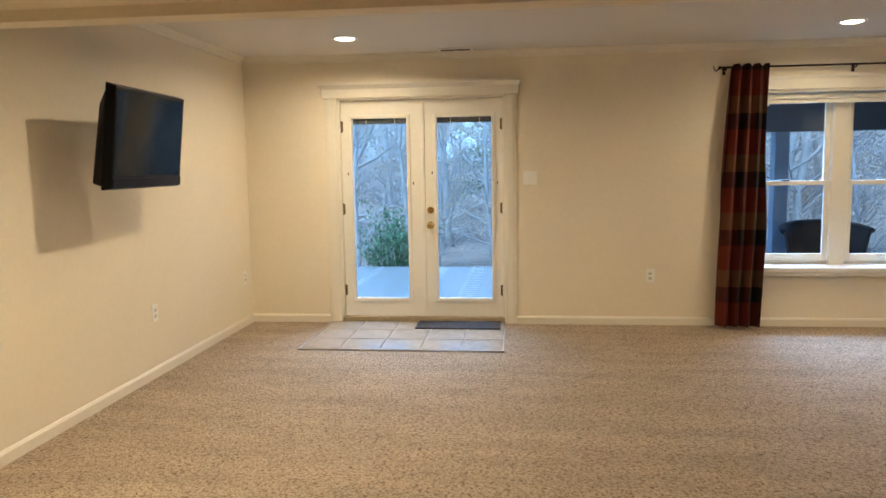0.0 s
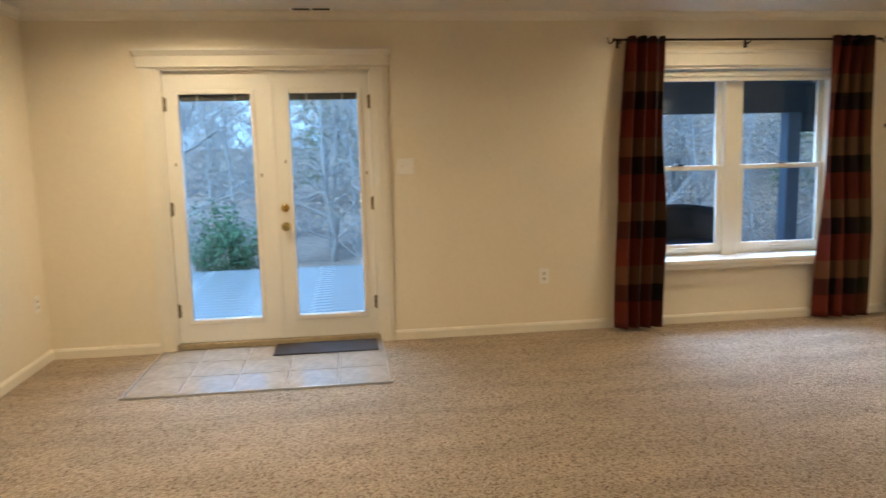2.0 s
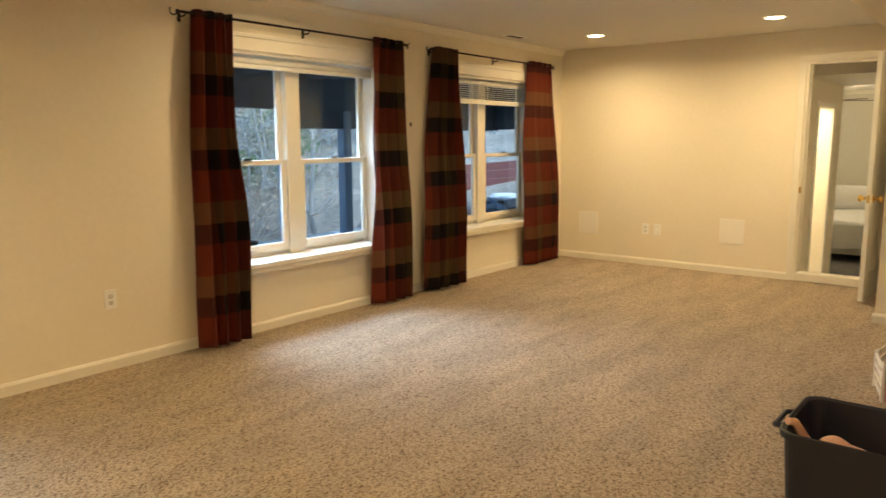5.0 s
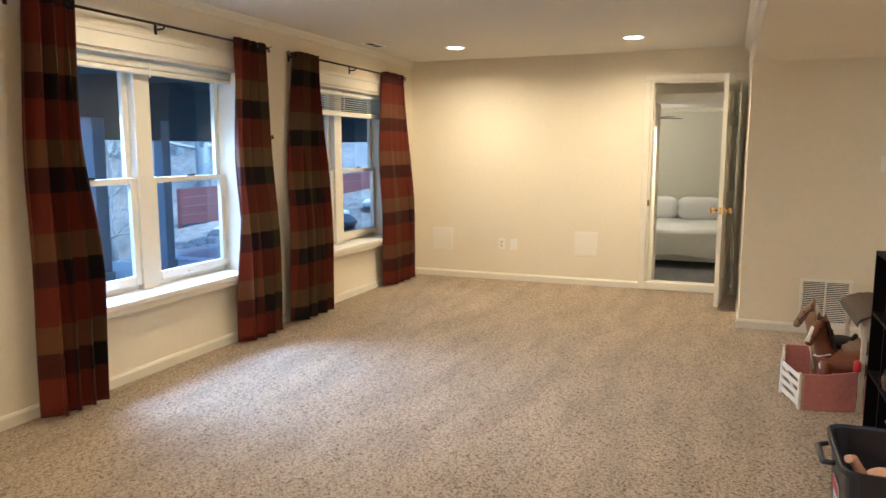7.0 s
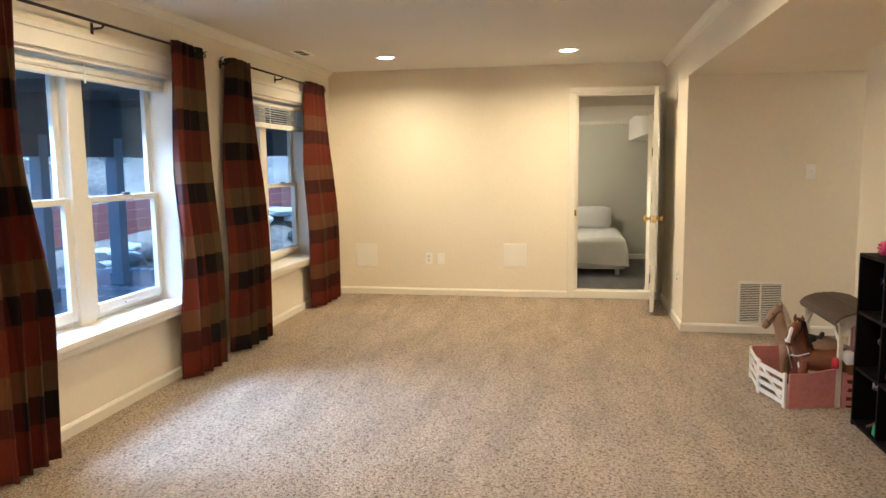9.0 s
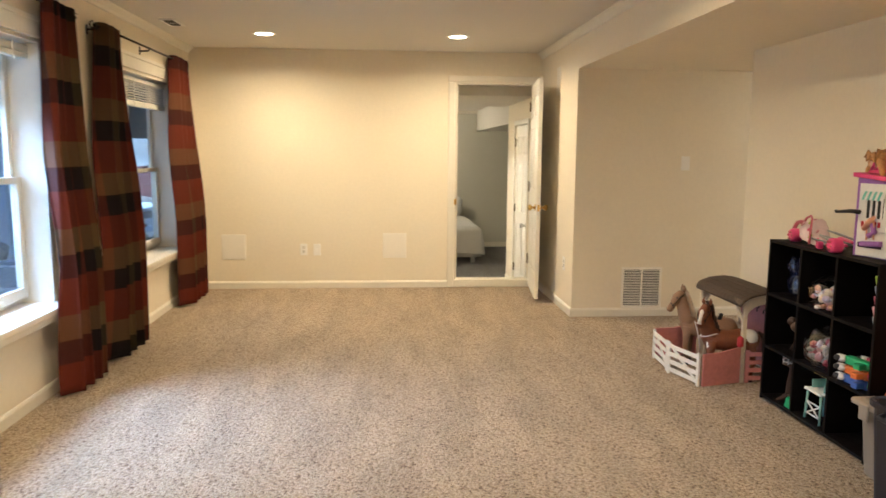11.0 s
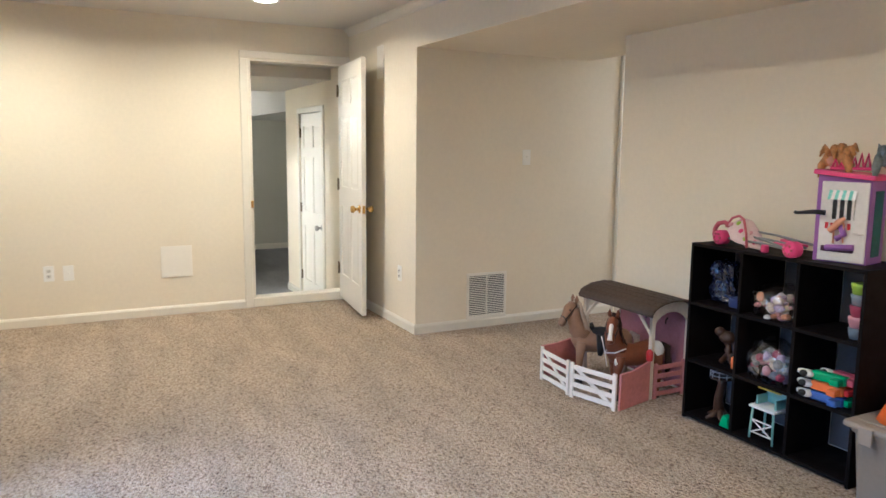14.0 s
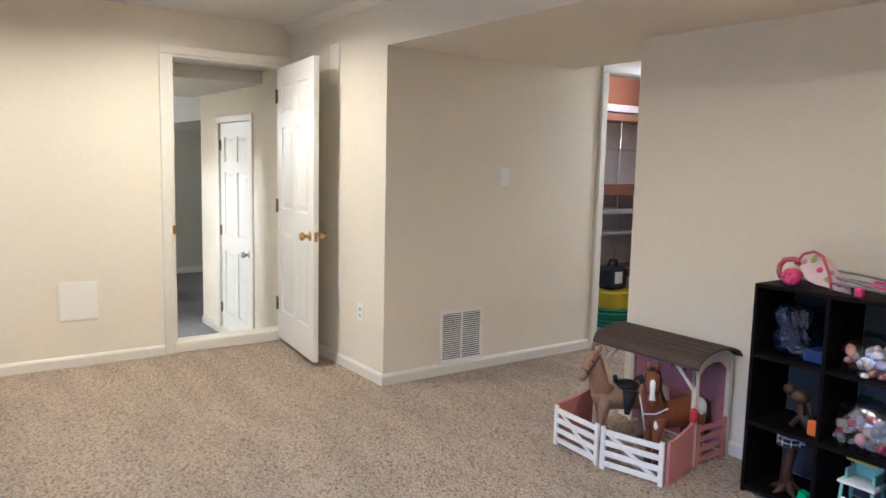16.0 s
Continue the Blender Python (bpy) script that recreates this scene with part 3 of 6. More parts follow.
def curtain(tops, bottoms, seed, label, off, rise):
    """A pleated panel hung between two spans; it swells and drifts towards its hem."""
    rng = random.Random(seed)
    bm = bmesh.new()
    uvl = bm.loops.layers.uv.new("UVMap")
    nu, nv = 90, 44
    zt, zb = 2.145, 0.025
    folds = rng.uniform(3.4, 4.2)
    ph = rng.uniform(0, 6.28)
    grid = []
    for j in range(nv + 1):
        v = j / nv
        row = []
        for i in range(nu + 1):
            u = i / nu
            q = min(1, max(0, (v - 0.3) / 0.42))
            push = q * q * (3 - 2 * q)
            bow = math.sin(v * math.pi) * 0.02
            x0 = tops[0] + (bottoms[0] - tops[0]) * v ** 0.8 - bow
            x1 = tops[1] + (bottoms[1] - tops[1]) * v ** 0.8 + bow * 0.6
            a = 2 * math.pi * folds * (u + 0.03 * math.sin(5 * v + ph)) + ph
            amp = 0.038 + 0.024 * min(1, v * 2.5) + 0.006 * math.sin(9 * u + 3 * v + ph)
            x = x0 + (x1 - x0) * u + 0.012 * math.sin(2 * a) * (0.4 + v)
            y = -amp * math.sin(a) - 0.006 * math.sin(2.3 * a * 0.5 + 4 * v) - 0.015 * v
            z = zt + (zb - zt) * v + (0.012 * math.cos(a) if j == 0 else 0) + 0.006 * math.sin(a) * v
            row.append(bm.verts.new((x, 6.962 + y - 0.05 * push, z)))
        grid.append(row)
    for j in range(nv):
        for i in range(nu):
            f = bm.faces.new((grid[j][i], grid[j][i + 1], grid[j + 1][i + 1], grid[j + 1][i]))
            f.smooth = True
            for lp, (a, c) in zip(f.loops, ((i, j), (i + 1, j), (i + 1, j + 1), (i, j + 1))):
                lp[uvl].uv = (a / nu * 0.9 + off, (1 - c / nv) * 2.12 + rise)
    ob = solid("curtain", bm, PLAID, label, "curtain", group="plaid curtains")
    s = ob.modifiers.new("thick", "SOLIDIFY")
    s.thickness = 0.003
    return ob


PL = "rust, tan and brown plaid curtain panel gathered on its rod"
curtain((1.95, 2.235), (1.87, 2.19), 3, PL, 0.0, 0.27)
curtain((3.575, 3.90), (3.49, 3.89), 8, PL, 0.2, 0.30)
curtain((4.33, 4.65), (4.16, 4.63), 14, PL, 0.6, 0.02)
curtain((5.89, 6.31), (5.83, 6.36), 21, PL, 1.45, 0.33)


def rod(x0, x1):
    t = thing("curtain_rod", (0, 0, 0), "thin dark bronze curtain rod with curled finials", "curtain rod", group="curtain rods")
    y, z = 6.968, 2.13
    bm = bmesh.new()
    tube(bm, [(x0, y, z), (x1, y, z)], 0.008, 10)
    part("pole", bm, DARKMETAL, t)
    for x, s in ((x0, -1), (x1, 1)):
        bm = bmesh.new()
        tube(bm, [(x + s * 0.075 * u * (1 - 0.3 * u), y - 0.016 * math.sin(u * 7), z + 0.016 * math.cos(u * 7) - 0.016 * (1 - u)) for u in [i / 14 for i in range(15)]], [0.006 - 0.003 * i / 14 for i in range(15)], 6)
        ball(bm, (x, y, z), 0.013)
        part("finial", bm, DARKMETAL, t)
    for x in (x0 + 0.05, (x0 + x1) / 2, x1 - 0.05):
        bm = bmesh.new()
        tube(bm, [(x, NORTH - 0.001, z - 0.022), (x, y + 0.01, z - 0.02), (x, y, z - 0.012)], 0.006, 6)
        tube(bm, [(x, y - 0.012, z + 0.001), (x, y, z - 0.012), (x, y + 0.012, z + 0.001)], 0.005, 6)
        box(bm, x - 0.012, x + 0.012, NORTH - 0.006, NORTH - 0.001, z - 0.05, z + 0.01, 0.002)
        part("bracket", bm, DARKMETAL, t)


rod(1.86, 3.95)
rod(4.29, 6.375)


# ---- ceiling lights ----
CAN_TRIM = mat("lamp_trim", (0.85, 0.83, 0.78), 0.4, var=0.02, bump=0)
BULB = glow("lamp_glow", (1.0, 0.86, 0.62), 5)
# The three added fill downlights are built here like the rest.
for x, y, top in [(*q, CEIL) for q in DOWNLIGHTS] + [(*q, REAR_CEIL) for q in REAR_FILLS]:
    t = thing("recessed_downlight", (x, y, top), "round white recessed downlight, lit", "ceiling light", group="recessed downlights")
    b = bmesh.new()
    seg = 28
    pr = [(0.070, 0.0), (0.095, -0.001), (0.096, -0.005), (0.088, -0.008), (0.072, -0.005)]
    rings = [[b.verts.new((r * math.cos(a), r * math.sin(a), z)) for a in [2 * math.pi * j / seg for j in range(seg)]] for r, z in pr]
    for p, q in zip(rings, rings[1:] + rings[:1]):
        for j in range(seg):
            b.faces.new((p[j], p[(j + 1) % seg], q[(j + 1) % seg], q[j])).smooth = True
    part("trim_ring", b, CAN_TRIM, t)
    b = bmesh.new()
    lathe(b, [(0.071, -0.003), (0.070, -0.006), (0.05, -0.010), (0.02, -0.012)], 24)
    part("lens", b, BULB, t, "glowing frosted lens")
    lamp = new("downlight", bpy.data.lights.new("downlight", "AREA"))
    lamp.data.shape, lamp.data.size, lamp.data.energy, lamp.data.color = "DISK", 0.13, LAMP_WATTS[(x, y)], LAMP_COLOR
    lamp.data.spread = radians(162)
    lamp.matrix_world = pose(x, y, top - 0.016)


# ---- east doorway and its open door ----
case = thing("door_casing", (0, 0, 0), "cream painted doorway casing with a raised sill", "door trim", kind="structure")
for y0, y1 in ((4.487, 4.552), (3.602, 3.658)):
    b = bmesh.new()
    box(b, EAST - 0.018, EAST - 0.001, y0, y1, 0, 2.047, 0.004)
    part("jamb_casing", b, TRIM, case)
b = bmesh.new()
box(b, EAST - 0.018, EAST - 0.001, 3.602, 4.552, 2.049, 2.108, 0.004)
part("head_casing", b, TRIM, case)
b = bmesh.new()
box(b, EAST - 0.002, EAST + 0.125, 4.462, 4.486, 0, 2.045)
box(b, EAST - 0.002, EAST + 0.125, 3.659, 3.672, 0, 2.045)
box(b, EAST - 0.002, EAST + 0.125, 3.672, 4.462, 2.03, 2.046)
box(b, EAST + 0.05, EAST + 0.065, 4.45, 4.462, 0.08, 2.03)
part("jamb", b, TRIM, case)
b = bmesh.new()
box(b, EAST - 0.014, EAST + 0.13, 3.66, 4.486, 0.0, 0.078, 0.006)
part("door_sill", b, TRIM, case, "raised cream painted door sill")
b = bmesh.new()
box(b, EAST - 0.021, EAST - 0.016, 4.466, 4.486, 0.84, 0.9)
part("strike_plate", b, BRASS, case)


def panel_door(name, w, h, at, label, knob_mat, knob_x, knob_z, both=True):
    """A six-panel door: slab, raised panels in sunk fields on both faces, knobs and hinges. Hinged at x = 0, thickness to +y."""
    t = thing(name, at, label, "door", kind="structure")
    bm = bmesh.new()
    th = 0.035
    cols = ((0.105, w / 2 - 0.045), (w / 2 + 0.045, w - 0.105))
    rows = ((0.22, 0.82), (0.98, 1.56), (1.66, h - 0.13))
    xs = sorted({0, w, *(v for c in cols for v in c)})
    zs = sorted({0, h, *(v for r in rows for v in r)})
    for x0, x1 in zip(xs, xs[1:]):
        for z0, z1 in zip(zs, zs[1:]):
            hole = any(c[0] <= (x0 + x1) / 2 <= c[1] for c in cols) and any(r[0] <= (z0 + z1) / 2 <= r[1] for r in rows)
            d = 0.009 if hole else 0
            box(bm, x0, x1, d, th - d, z0, z1)
    part("slab", bm, DOORW, t)
    for c in cols:
        for r in rows:
            for s in (0, 1):
                bm = bmesh.new()
                y0, y1 = (0.009, 0.0015) if s == 0 else (th - 0.009, th - 0.0015)
                g = 0.012
                q = 0.045
                hull_box(bm, [(c[0] + g, y0, r[0] + g), (c[1] - g, y0, r[0] + g), (c[1] - g, y0, r[1] - g), (c[0] + g, y0, r[1] - g)],
                         [(c[0] + q, y1, r[0] + q), (c[1] - q, y1, r[0] + q), (c[1] - q, y1, r[1] - q), (c[0] + q, y1, r[1] - q)])
                part("door_panel", bm, DOORW, t)
    for s in (1, -1):
        bm = bmesh.new()
        lathe(bm, knob_profile(), 18, 0, Matrix.Translation((knob_x, th if s < 0 else 0, knob_z)) @ Matrix.Rotation(radians(90 * s), 4, "X"))
        part("knob", bm, knob_mat, t, "polished round knob")
    bm = bmesh.new()
    e = w if knob_x > w / 2 else 0
    box(bm, e - 0.001, e + 0.001, 0.006, th - 0.006, knob_z - 0.03, knob_z + 0.03)
    part("latch_plate", bm, knob_mat, t)
    for z in (0.26, h / 2, h - 0.2):
        hinge(t, 0.0 if knob_x > w / 2 else w, 0.0, z)
    return t


# hinge line at the south jamb; leaf swung into the room
a = math.atan2(3.765 - 3.672, 5.925 - 6.725)
panel_door("door_3", 0.805, 1.985, Matrix.Translation((6.722, 3.69, 0.035)) @ Matrix.Rotation(a, 4, "Z") @ Matrix.Translation((0, -0.035, 0)),
           "white six-panel door with brass knobs, standing open", BRASS, 0.745, 0.835)

# ---- wall plates, grilles ----
SOCKET = mat("socket_face", (0.70, 0.67, 0.60), 0.4, var=0.03, bump=0)
SLOT = mat("slot_dark", (0.03, 0.025, 0.02), 0.7, bump=0)


def plate(name, at, w, h, kind, label, mt=PLASTIC_W):
    """A cover plate facing -y in its own frame."""
    t = thing(name, at, label, "outlet" if kind == "outlet" else "switch" if kind == "switch" else "wall plate")
    bm = bmesh.new()
    box(bm, -w / 2, w / 2, -0.006, -0.0005, -h / 2, h / 2, 0.002)
    part("cover", bm, mt, t)
    if kind == "outlet":
        for z in (0.02, -0.02):
            bm = bmesh.new()
            box(bm, -0.016, 0.016, -0.0085, -0.006, z - 0.014, z + 0.014, 0.003)
            s = part("socket", bm, SOCKET, t)
            bm = bmesh.new()
            for x in (-0.006, 0.006):
                box(bm, x - 0.0012, x + 0.0012, -0.0095, -0.0086, z - 0.004, z + 0.007)
            box(bm, -0.002, 0.002, -0.0095, -0.0086, z - 0.011, z - 0.007)
            part("slots", bm, SLOT, s)
    elif kind == "switch":
        n = 2 if w > 0.1 else 1
        for i in range(n):
            x = (i - (n - 1) / 2) * 0.046
            bm = bmesh.new()
            hull_box(bm, [(x - 0.005, -0.006, -0.012), (x + 0.005, -0.006, -0.012), (x + 0.005, -0.006, 0.012), (x - 0.005, -0.006, 0.012)],
                     [(x - 0.004, -0.010, 0.0), (x + 0.004, -0.010, 0.0), (x + 0.004, -0.018, 0.009), (x - 0.004, -0.018, 0.009)])
            part("toggle", bm, mt, t)
    elif kind == "blank":
        bm = bmesh.new()
        box(bm, -w / 2 + 0.012, w / 2 - 0.012, -0.008, -0.006, -h / 2 + 0.012, h / 2 - 0.012, 0.002)
        part("access_panel", bm, mt, t)
    return t


def on_north(x, z):
    return pose(x, NORTH, z)


def on_east(y, z):
    return pose(EAST, y, z, 0, 0, -90)


def on_west(y, z):
    return pose(WEST, y, z, 0, 0, 90)


def on_return(y, z):
    return pose(JOG_X, y, z, 0, 0, -90)


OUT = "ivory duplex outlet in a cover plate"
plate("outlet", on_north(1.353, 0.424), 0.072, 0.116, "outlet", OUT)
plate("outlet", on_west(5.30, 0.43), 0.072, 0.116, "outlet", OUT)
plate("outlet", on_west(6.876, 0.425), 0.072, 0.116, "outlet", OUT)
plate("outlet", on_east(5.986, 0.39), 0.072, 0.116, "outlet", OUT)
plate("cable_outlet", on_east(5.855, 0.387), 0.072, 0.116, "switch", "ivory cable jack plate")
plate("light_switch", on_north(0.341, 1.266), 0.118, 0.116, "switch", "ivory two-gang light switch beside the french doors")
plate("light_switch", on_return(2.695, 1.286), 0.072, 0.116, "switch", "ivory single light switch")
plate("outlet", pose(5.64, JOG_Y, 0.408, 0, 0, 180), 0.072, 0.116, "outlet", OUT)
WPLATE = mat("white_cover", (0.84, 0.80, 0.71), 0.5, var=0.02, bump=0)
plate("access_cover", on_east(6.668, 0.416), 0.236, 0.25, "blank", "square white wall access cover", WPLATE)
plate("access_cover", on_east(5.083, 0.428), 0.236, 0.25, "blank", "square white wall access cover", WPLATE)
plate("door_chime", pose(6.02, JOG_Y, 2.0, 0, 0, 180), 0.13, 0.25, "blank", "plain cream door chime box high on the wall", WPLATE)


def grille(name, at, w, h, n, split, label, slatmat, fill=0.3, deep=0.002):
    t = thing(name, at, label, "vent")
    bm = bmesh.new()
    f = 0.022
    for q in ((-w / 2, w / 2, -h / 2, -h / 2 + f), (-w / 2, w / 2, h / 2 - f, h / 2), (-w / 2, -w / 2 + f, -h / 2 + f, h / 2 - f), (w / 2 - f, w / 2, -h / 2 + f, h / 2 - f)):
        box(bm, q[0], q[1], -0.01, -0.0005, q[2], q[3], 0.003)
    if split:
        box(bm, -0.006, 0.006, -0.009, -0.0005, -h / 2 + f, h / 2 - f)
    part("frame", bm, slatmat, t)
    bm = bmesh.new()
    box(bm, -w / 2 + f, w / 2 - f, -deep, -0.0006, -h / 2 + f, h / 2 - f)
    part("backing", bm, BLACKGAP, t)
    for i in range(n):
        z = -h / 2 + f + (h - 2 * f) * (i + 0.5) / n
        for x0, x1 in (((-w / 2 + f, -0.006), (0.006, w / 2 - f)) if split else ((-w / 2 + f, w / 2 - f),)):
            bm = bmesh.new()
            d = (h - 2 * f) / n * fill
            hull_box(bm, [(x0, -0.009, z - d), (x1, -0.009, z - d), (x1, -0.003, z + d * 0.4), (x0, -0.003, z + d * 0.4)],
                     [(x0, -0.0078, z - d), (x1, -0.0078, z - d), (x1, -0.0022, z + d * 0.4), (x0, -0.0022, z + d * 0.4)])
            part("slat", bm, slatmat, t)
    return t


grille("return_air_grille", on_return(3.025, 0.243), 0.35, 0.352, 22, True, "white slatted return-air grille low on the wall", WPLATE)
for x, y in ((-0.27, 6.90), (5.37, 6.8)):
    grille("ceiling_vent", pose(x, y, CEIL, 90, 0, 0), 0.29, 0.12, 1, True, "white ceiling air register with dark slots", CAN_TRIM, 0.1, 0.0088)
b = bmesh.new()
box(b, -0.01, 0.01, -0.005, -0.0005, -0.016, 0.016, 0.002)
tube(b, [(0, -0.004, 0.006), (0, -0.014, 0.002), (0, -0.017, -0.008), (0, -0.012, -0.013)], 0.003, 6)
solid("wall_hook", b, DARKMETAL, "small dark curtain tie hook on the wall", "hook", on_north(4.09, 1.483))

# ---- television ----
t = thing("television", pose(WEST, 4.654, 1.539, 0, 0, 90), "black flat-panel television tilted on a wall mount", "television")
D = 0.393
tilt = Matrix.Translation((0, -D, 0)) @ Matrix.Rotation(radians(2.5), 4, "Z") @ Matrix.Rotation(radians(6.5), 4, "X") @ Matrix.Scale(1.03, 4)
b = bmesh.new()
hull_box(b, [(-0.402, 0.05, -0.264), (0.402, 0.05, -0.264), (0.402, 0.05, 0.264), (-0.402, 0.05, 0.264)],
         [(-0.39, 0.0, -0.252), (0.39, 0.0, -0.252), (0.39, 0.0, 0.252), (-0.39, 0.0, 0.252)], 0.006)
part("cabinet", b, TVBLACK, t, at=tilt)
b = bmesh.new()
hull_box(b, [(-0.385, 0.05, -0.25), (0.385, 0.05, -0.25), (0.385, 0.05, 0.25), (-0.385, 0.05, 0.25)],
         [(-0.34, 0.13, -0.24), (0.34, 0.13, -0.24), (0.34, 0.11, 0.16), (-0.34, 0.11, 0.16)], 0.012)
part("rear_housing", b, TVBLACK, t, at=tilt)
b = bmesh.new()
box(b, -0.368, 0.368, -0.0015, -0.0002, -0.185, 0.232)
part("screen", b, TVSCREEN, t, "dark glossy screen", at=tilt)
b = bmesh.new()
box(b, -0.385, 0.385, -0.006, -0.0002, -0.248, -0.2, 0.002)
part("speaker_bar", b, TVBLACK, t, at=tilt)
b = bmesh.new()
tube(b, [(0.2, -0.02, 0), (0.24, -0.09, 0), (0.08, -D + 0.13, 0)], 0.02, 8)
box(b, 0.14, 0.26, -0.018, -0.002, -0.1, 0.1, 0.003)
box(b, -0.02, 0.16, -D + 0.12, -D + 0.142, -0.09, 0.09, 0.003)
part("wall_mount", b, DARKMETAL, t)

# ---- bedroom and its hall, a step below ----
BWALL = mat("bedroom_paint", (0.58, 0.56, 0.47), 0.8, var=0.03, scale=1.5, bump=0.1, bump_scale=160, spec=0.3)
B0 = EAST + 0.12
structure("wall_hall_south", panel("y", 3.43, 3.55, (B0, 9.1), (BED_Z - 0.1, 2.3), [(7.72, 8.52, BED_Z, BED_Z + 2.035)]), WALL, "cream painted hall drywall with a closet door", "wall")
structure("wall_hall_north", panel("y", 4.62, 4.74, (B0, 9.3), (BED_Z - 0.1, 2.3), [(7.98, 8.72, BED_Z, BED_Z + 2.03)]), WALL, "cream painted hall drywall with a bathroom doorway", "wall")
structure("wall_bed_east", panel("x", 12.5, 12.62, (2.2, 8.0), (BED_Z - 0.1, 2.3)), BWALL, "grey-green painted bedroom drywall", "wall")
structure("wall_bed_north", panel("y", 7.9, 8.02, (9.2, 12.62), (BED_Z - 0.1, 2.3)), BWALL, "grey-green painted bedroom drywall", "wall")
structure("wall_bed_south", panel("y", 2.1, 2.22, (9.0, 12.62), (BED_Z - 0.1, 2.3)), BWALL, "grey-green painted bedroom drywall", "wall")
structure("wall_bed_west", panel("x", 9.18, 9.3, (4.74, 7.9), (BED_Z - 0.1, 2.3)), BWALL, "grey-green painted bedroom drywall", "wall")
structure("wall_alcove", panel("x", 8.98, 9.1, (2.22, 3.43), (BED_Z - 0.1, 2.3)), BWALL, "grey-green painted alcove drywall", "wall")
structure("wall_bath", panel("y", 6.0, 6.1, (7.0, 9.18), (BED_Z - 0.1, 2.3)), WALL, "cream painted bathroom drywall", "wall")
structure("wall_bath_side", panel("x", 7.0, 7.1, (4.74, 6.0), (BED_Z - 0.1, 2.3)), WALL, "cream painted bathroom drywall", "wall")
b = bmesh.new()
box(b, B0 - 0.06, 12.62, 2.1, 8.0, BED_Z - 0.1, BED_Z)
structure("floor_bedroom", b, CARPET2, "grey bedroom carpet", "floor")
b = bmesh.new()
box(b, B0, 7.45, 3.55, 4.62, 2.08, 2.25)
box(b, 7.45, 9.3, 3.55, 4.62, 1.975, 2.25)
box(b, 9.1, 12.5, 3.55, 8.0, 2.09, 2.25)
box(b, 9.1, 12.5, 2.22, 3.55, 1.74, 2.25)
box(b, 7.1, 9.18, 4.74, 6.0, 2.09, 2.25)
structure("ceiling_bedroom", b, CEILING, "white painted stepped bedroom ceiling", "ceiling")
skirting("baseboard_hall", "x", 3.55, B0, 9.1, 1, 0.08, BED_Z)
skirting("baseboard_bedroom", "y", 12.5, 2.2, 8.0, -1, 0.09, BED_Z)
# Strip added for the bright line at the ceiling edge; no moulding known there.
b = bmesh.new()
prism(b, [(12.5, 2.09), (12.42, 2.09), (12.42, 2.075), (12.46, 2.05), (12.5, 2.035)], "y", 3.55, 7.9)
structure("trim_crown_bedroom", b, TRIM, "white strip along the bedroom ceiling edge", "trim")


def casing_y(name, y, side, x0, x1, h, base=0.0, w=0.06):
    t = thing(name, (0, 0, 0), "white painted moulded door casing", "door trim", kind="structure")
    for a, c in ((x0 - w, x0), (x1, x1 + w)):
        bm = bmesh.new()
        box(bm, a, c, y + 0.001 * side, y + 0.018 * side, base, base + h, 0.003)
        part("jamb_casing", bm, TRIM, t)
    bm = bmesh.new()
    box(bm, x0 - w, x1 + w, y + 0.001 * side, y + 0.018 * side, base + h + 0.002, base + h + w, 0.003)
    part("head_casing", bm, TRIM, t)


casing_y("door_casing", 3.55, 1, 7.72, 8.52, 2.03, BED_Z)
casing_y("door_casing", 4.62, -1, 7.98, 8.72, 2.03, BED_Z)
panel_door("door_4", 0.79, 2.015, Matrix.Translation((8.515, 3.545, BED_Z + 0.012)) @ Matrix.Rotation(radians(180), 4, "Z"),
           "white six-panel closet door, closed", STEEL, 0.725, 0.85)

BEDDING = mat("white_bedspread", (0.74, 0.735, 0.71), 0.85, var=0.05, scale=5, bump=0.3, bump_scale=18)
SKIRT = mat("bed_skirt", (0.60, 0.59, 0.55), 0.9, var=0.06, bump=0.3, bump_scale=30)
t = thing("bed", (10.5, 3.7, BED_Z), "made bed with white bedspread and skirt", "bed")
b = bmesh.new()
nx = 24
L, Wd, H = 1.98, 1.52, 0.56
path = [(-0.05, 0.14), (-0.03, 0.35), (0.0, 0.52), (0.05, H)] + [(0.05 + (Wd - 0.1) * i / 10, H + 0.015 * math.sin(i)) for i in range(1, 10)] + [(Wd - 0.05, H), (Wd, 0.52), (Wd + 0.03, 0.35), (Wd + 0.05, 0.14)]
rings = []
for i in range(nx + 1):
    x = L * i / nx
    ring = []
    for q, (y, z) in enumerate(path):
        edge = 1.0 if z < 0.4 else 0.0
        wob = 0.02 * math.sin(x * 14 + q) * edge
        ring.append(b.verts.new((x, y + wob, z + 0.01 * math.sin(x * 6 + y * 4))))
    rings.append(ring)
foot = [b.verts.new((-0.05 + 0.012 * math.sin(9 * y), y, min(z, 0.50) if z > 0.2 else z)) for y, z in path]
low = [b.verts.new((-0.06 + 0.015 * math.sin(11 * y), y, 0.20 - 0.05 * abs(2 * y / Wd - 1))) for y, z in path]
rings = [foot] + rings
for p, q in zip(rings, rings[1:]):
    for i in range(len(path) - 1):
        b.faces.new((p[i], p[i + 1], q[i + 1], q[i])).smooth = True
for i in range(len(path) - 1):
    b.faces.new((low[i], low[i + 1], foot[i + 1], foot[i])).smooth = True
part("bedspread", b, BEDDING, t)
b = bmesh.new()
n = 60
ring = []
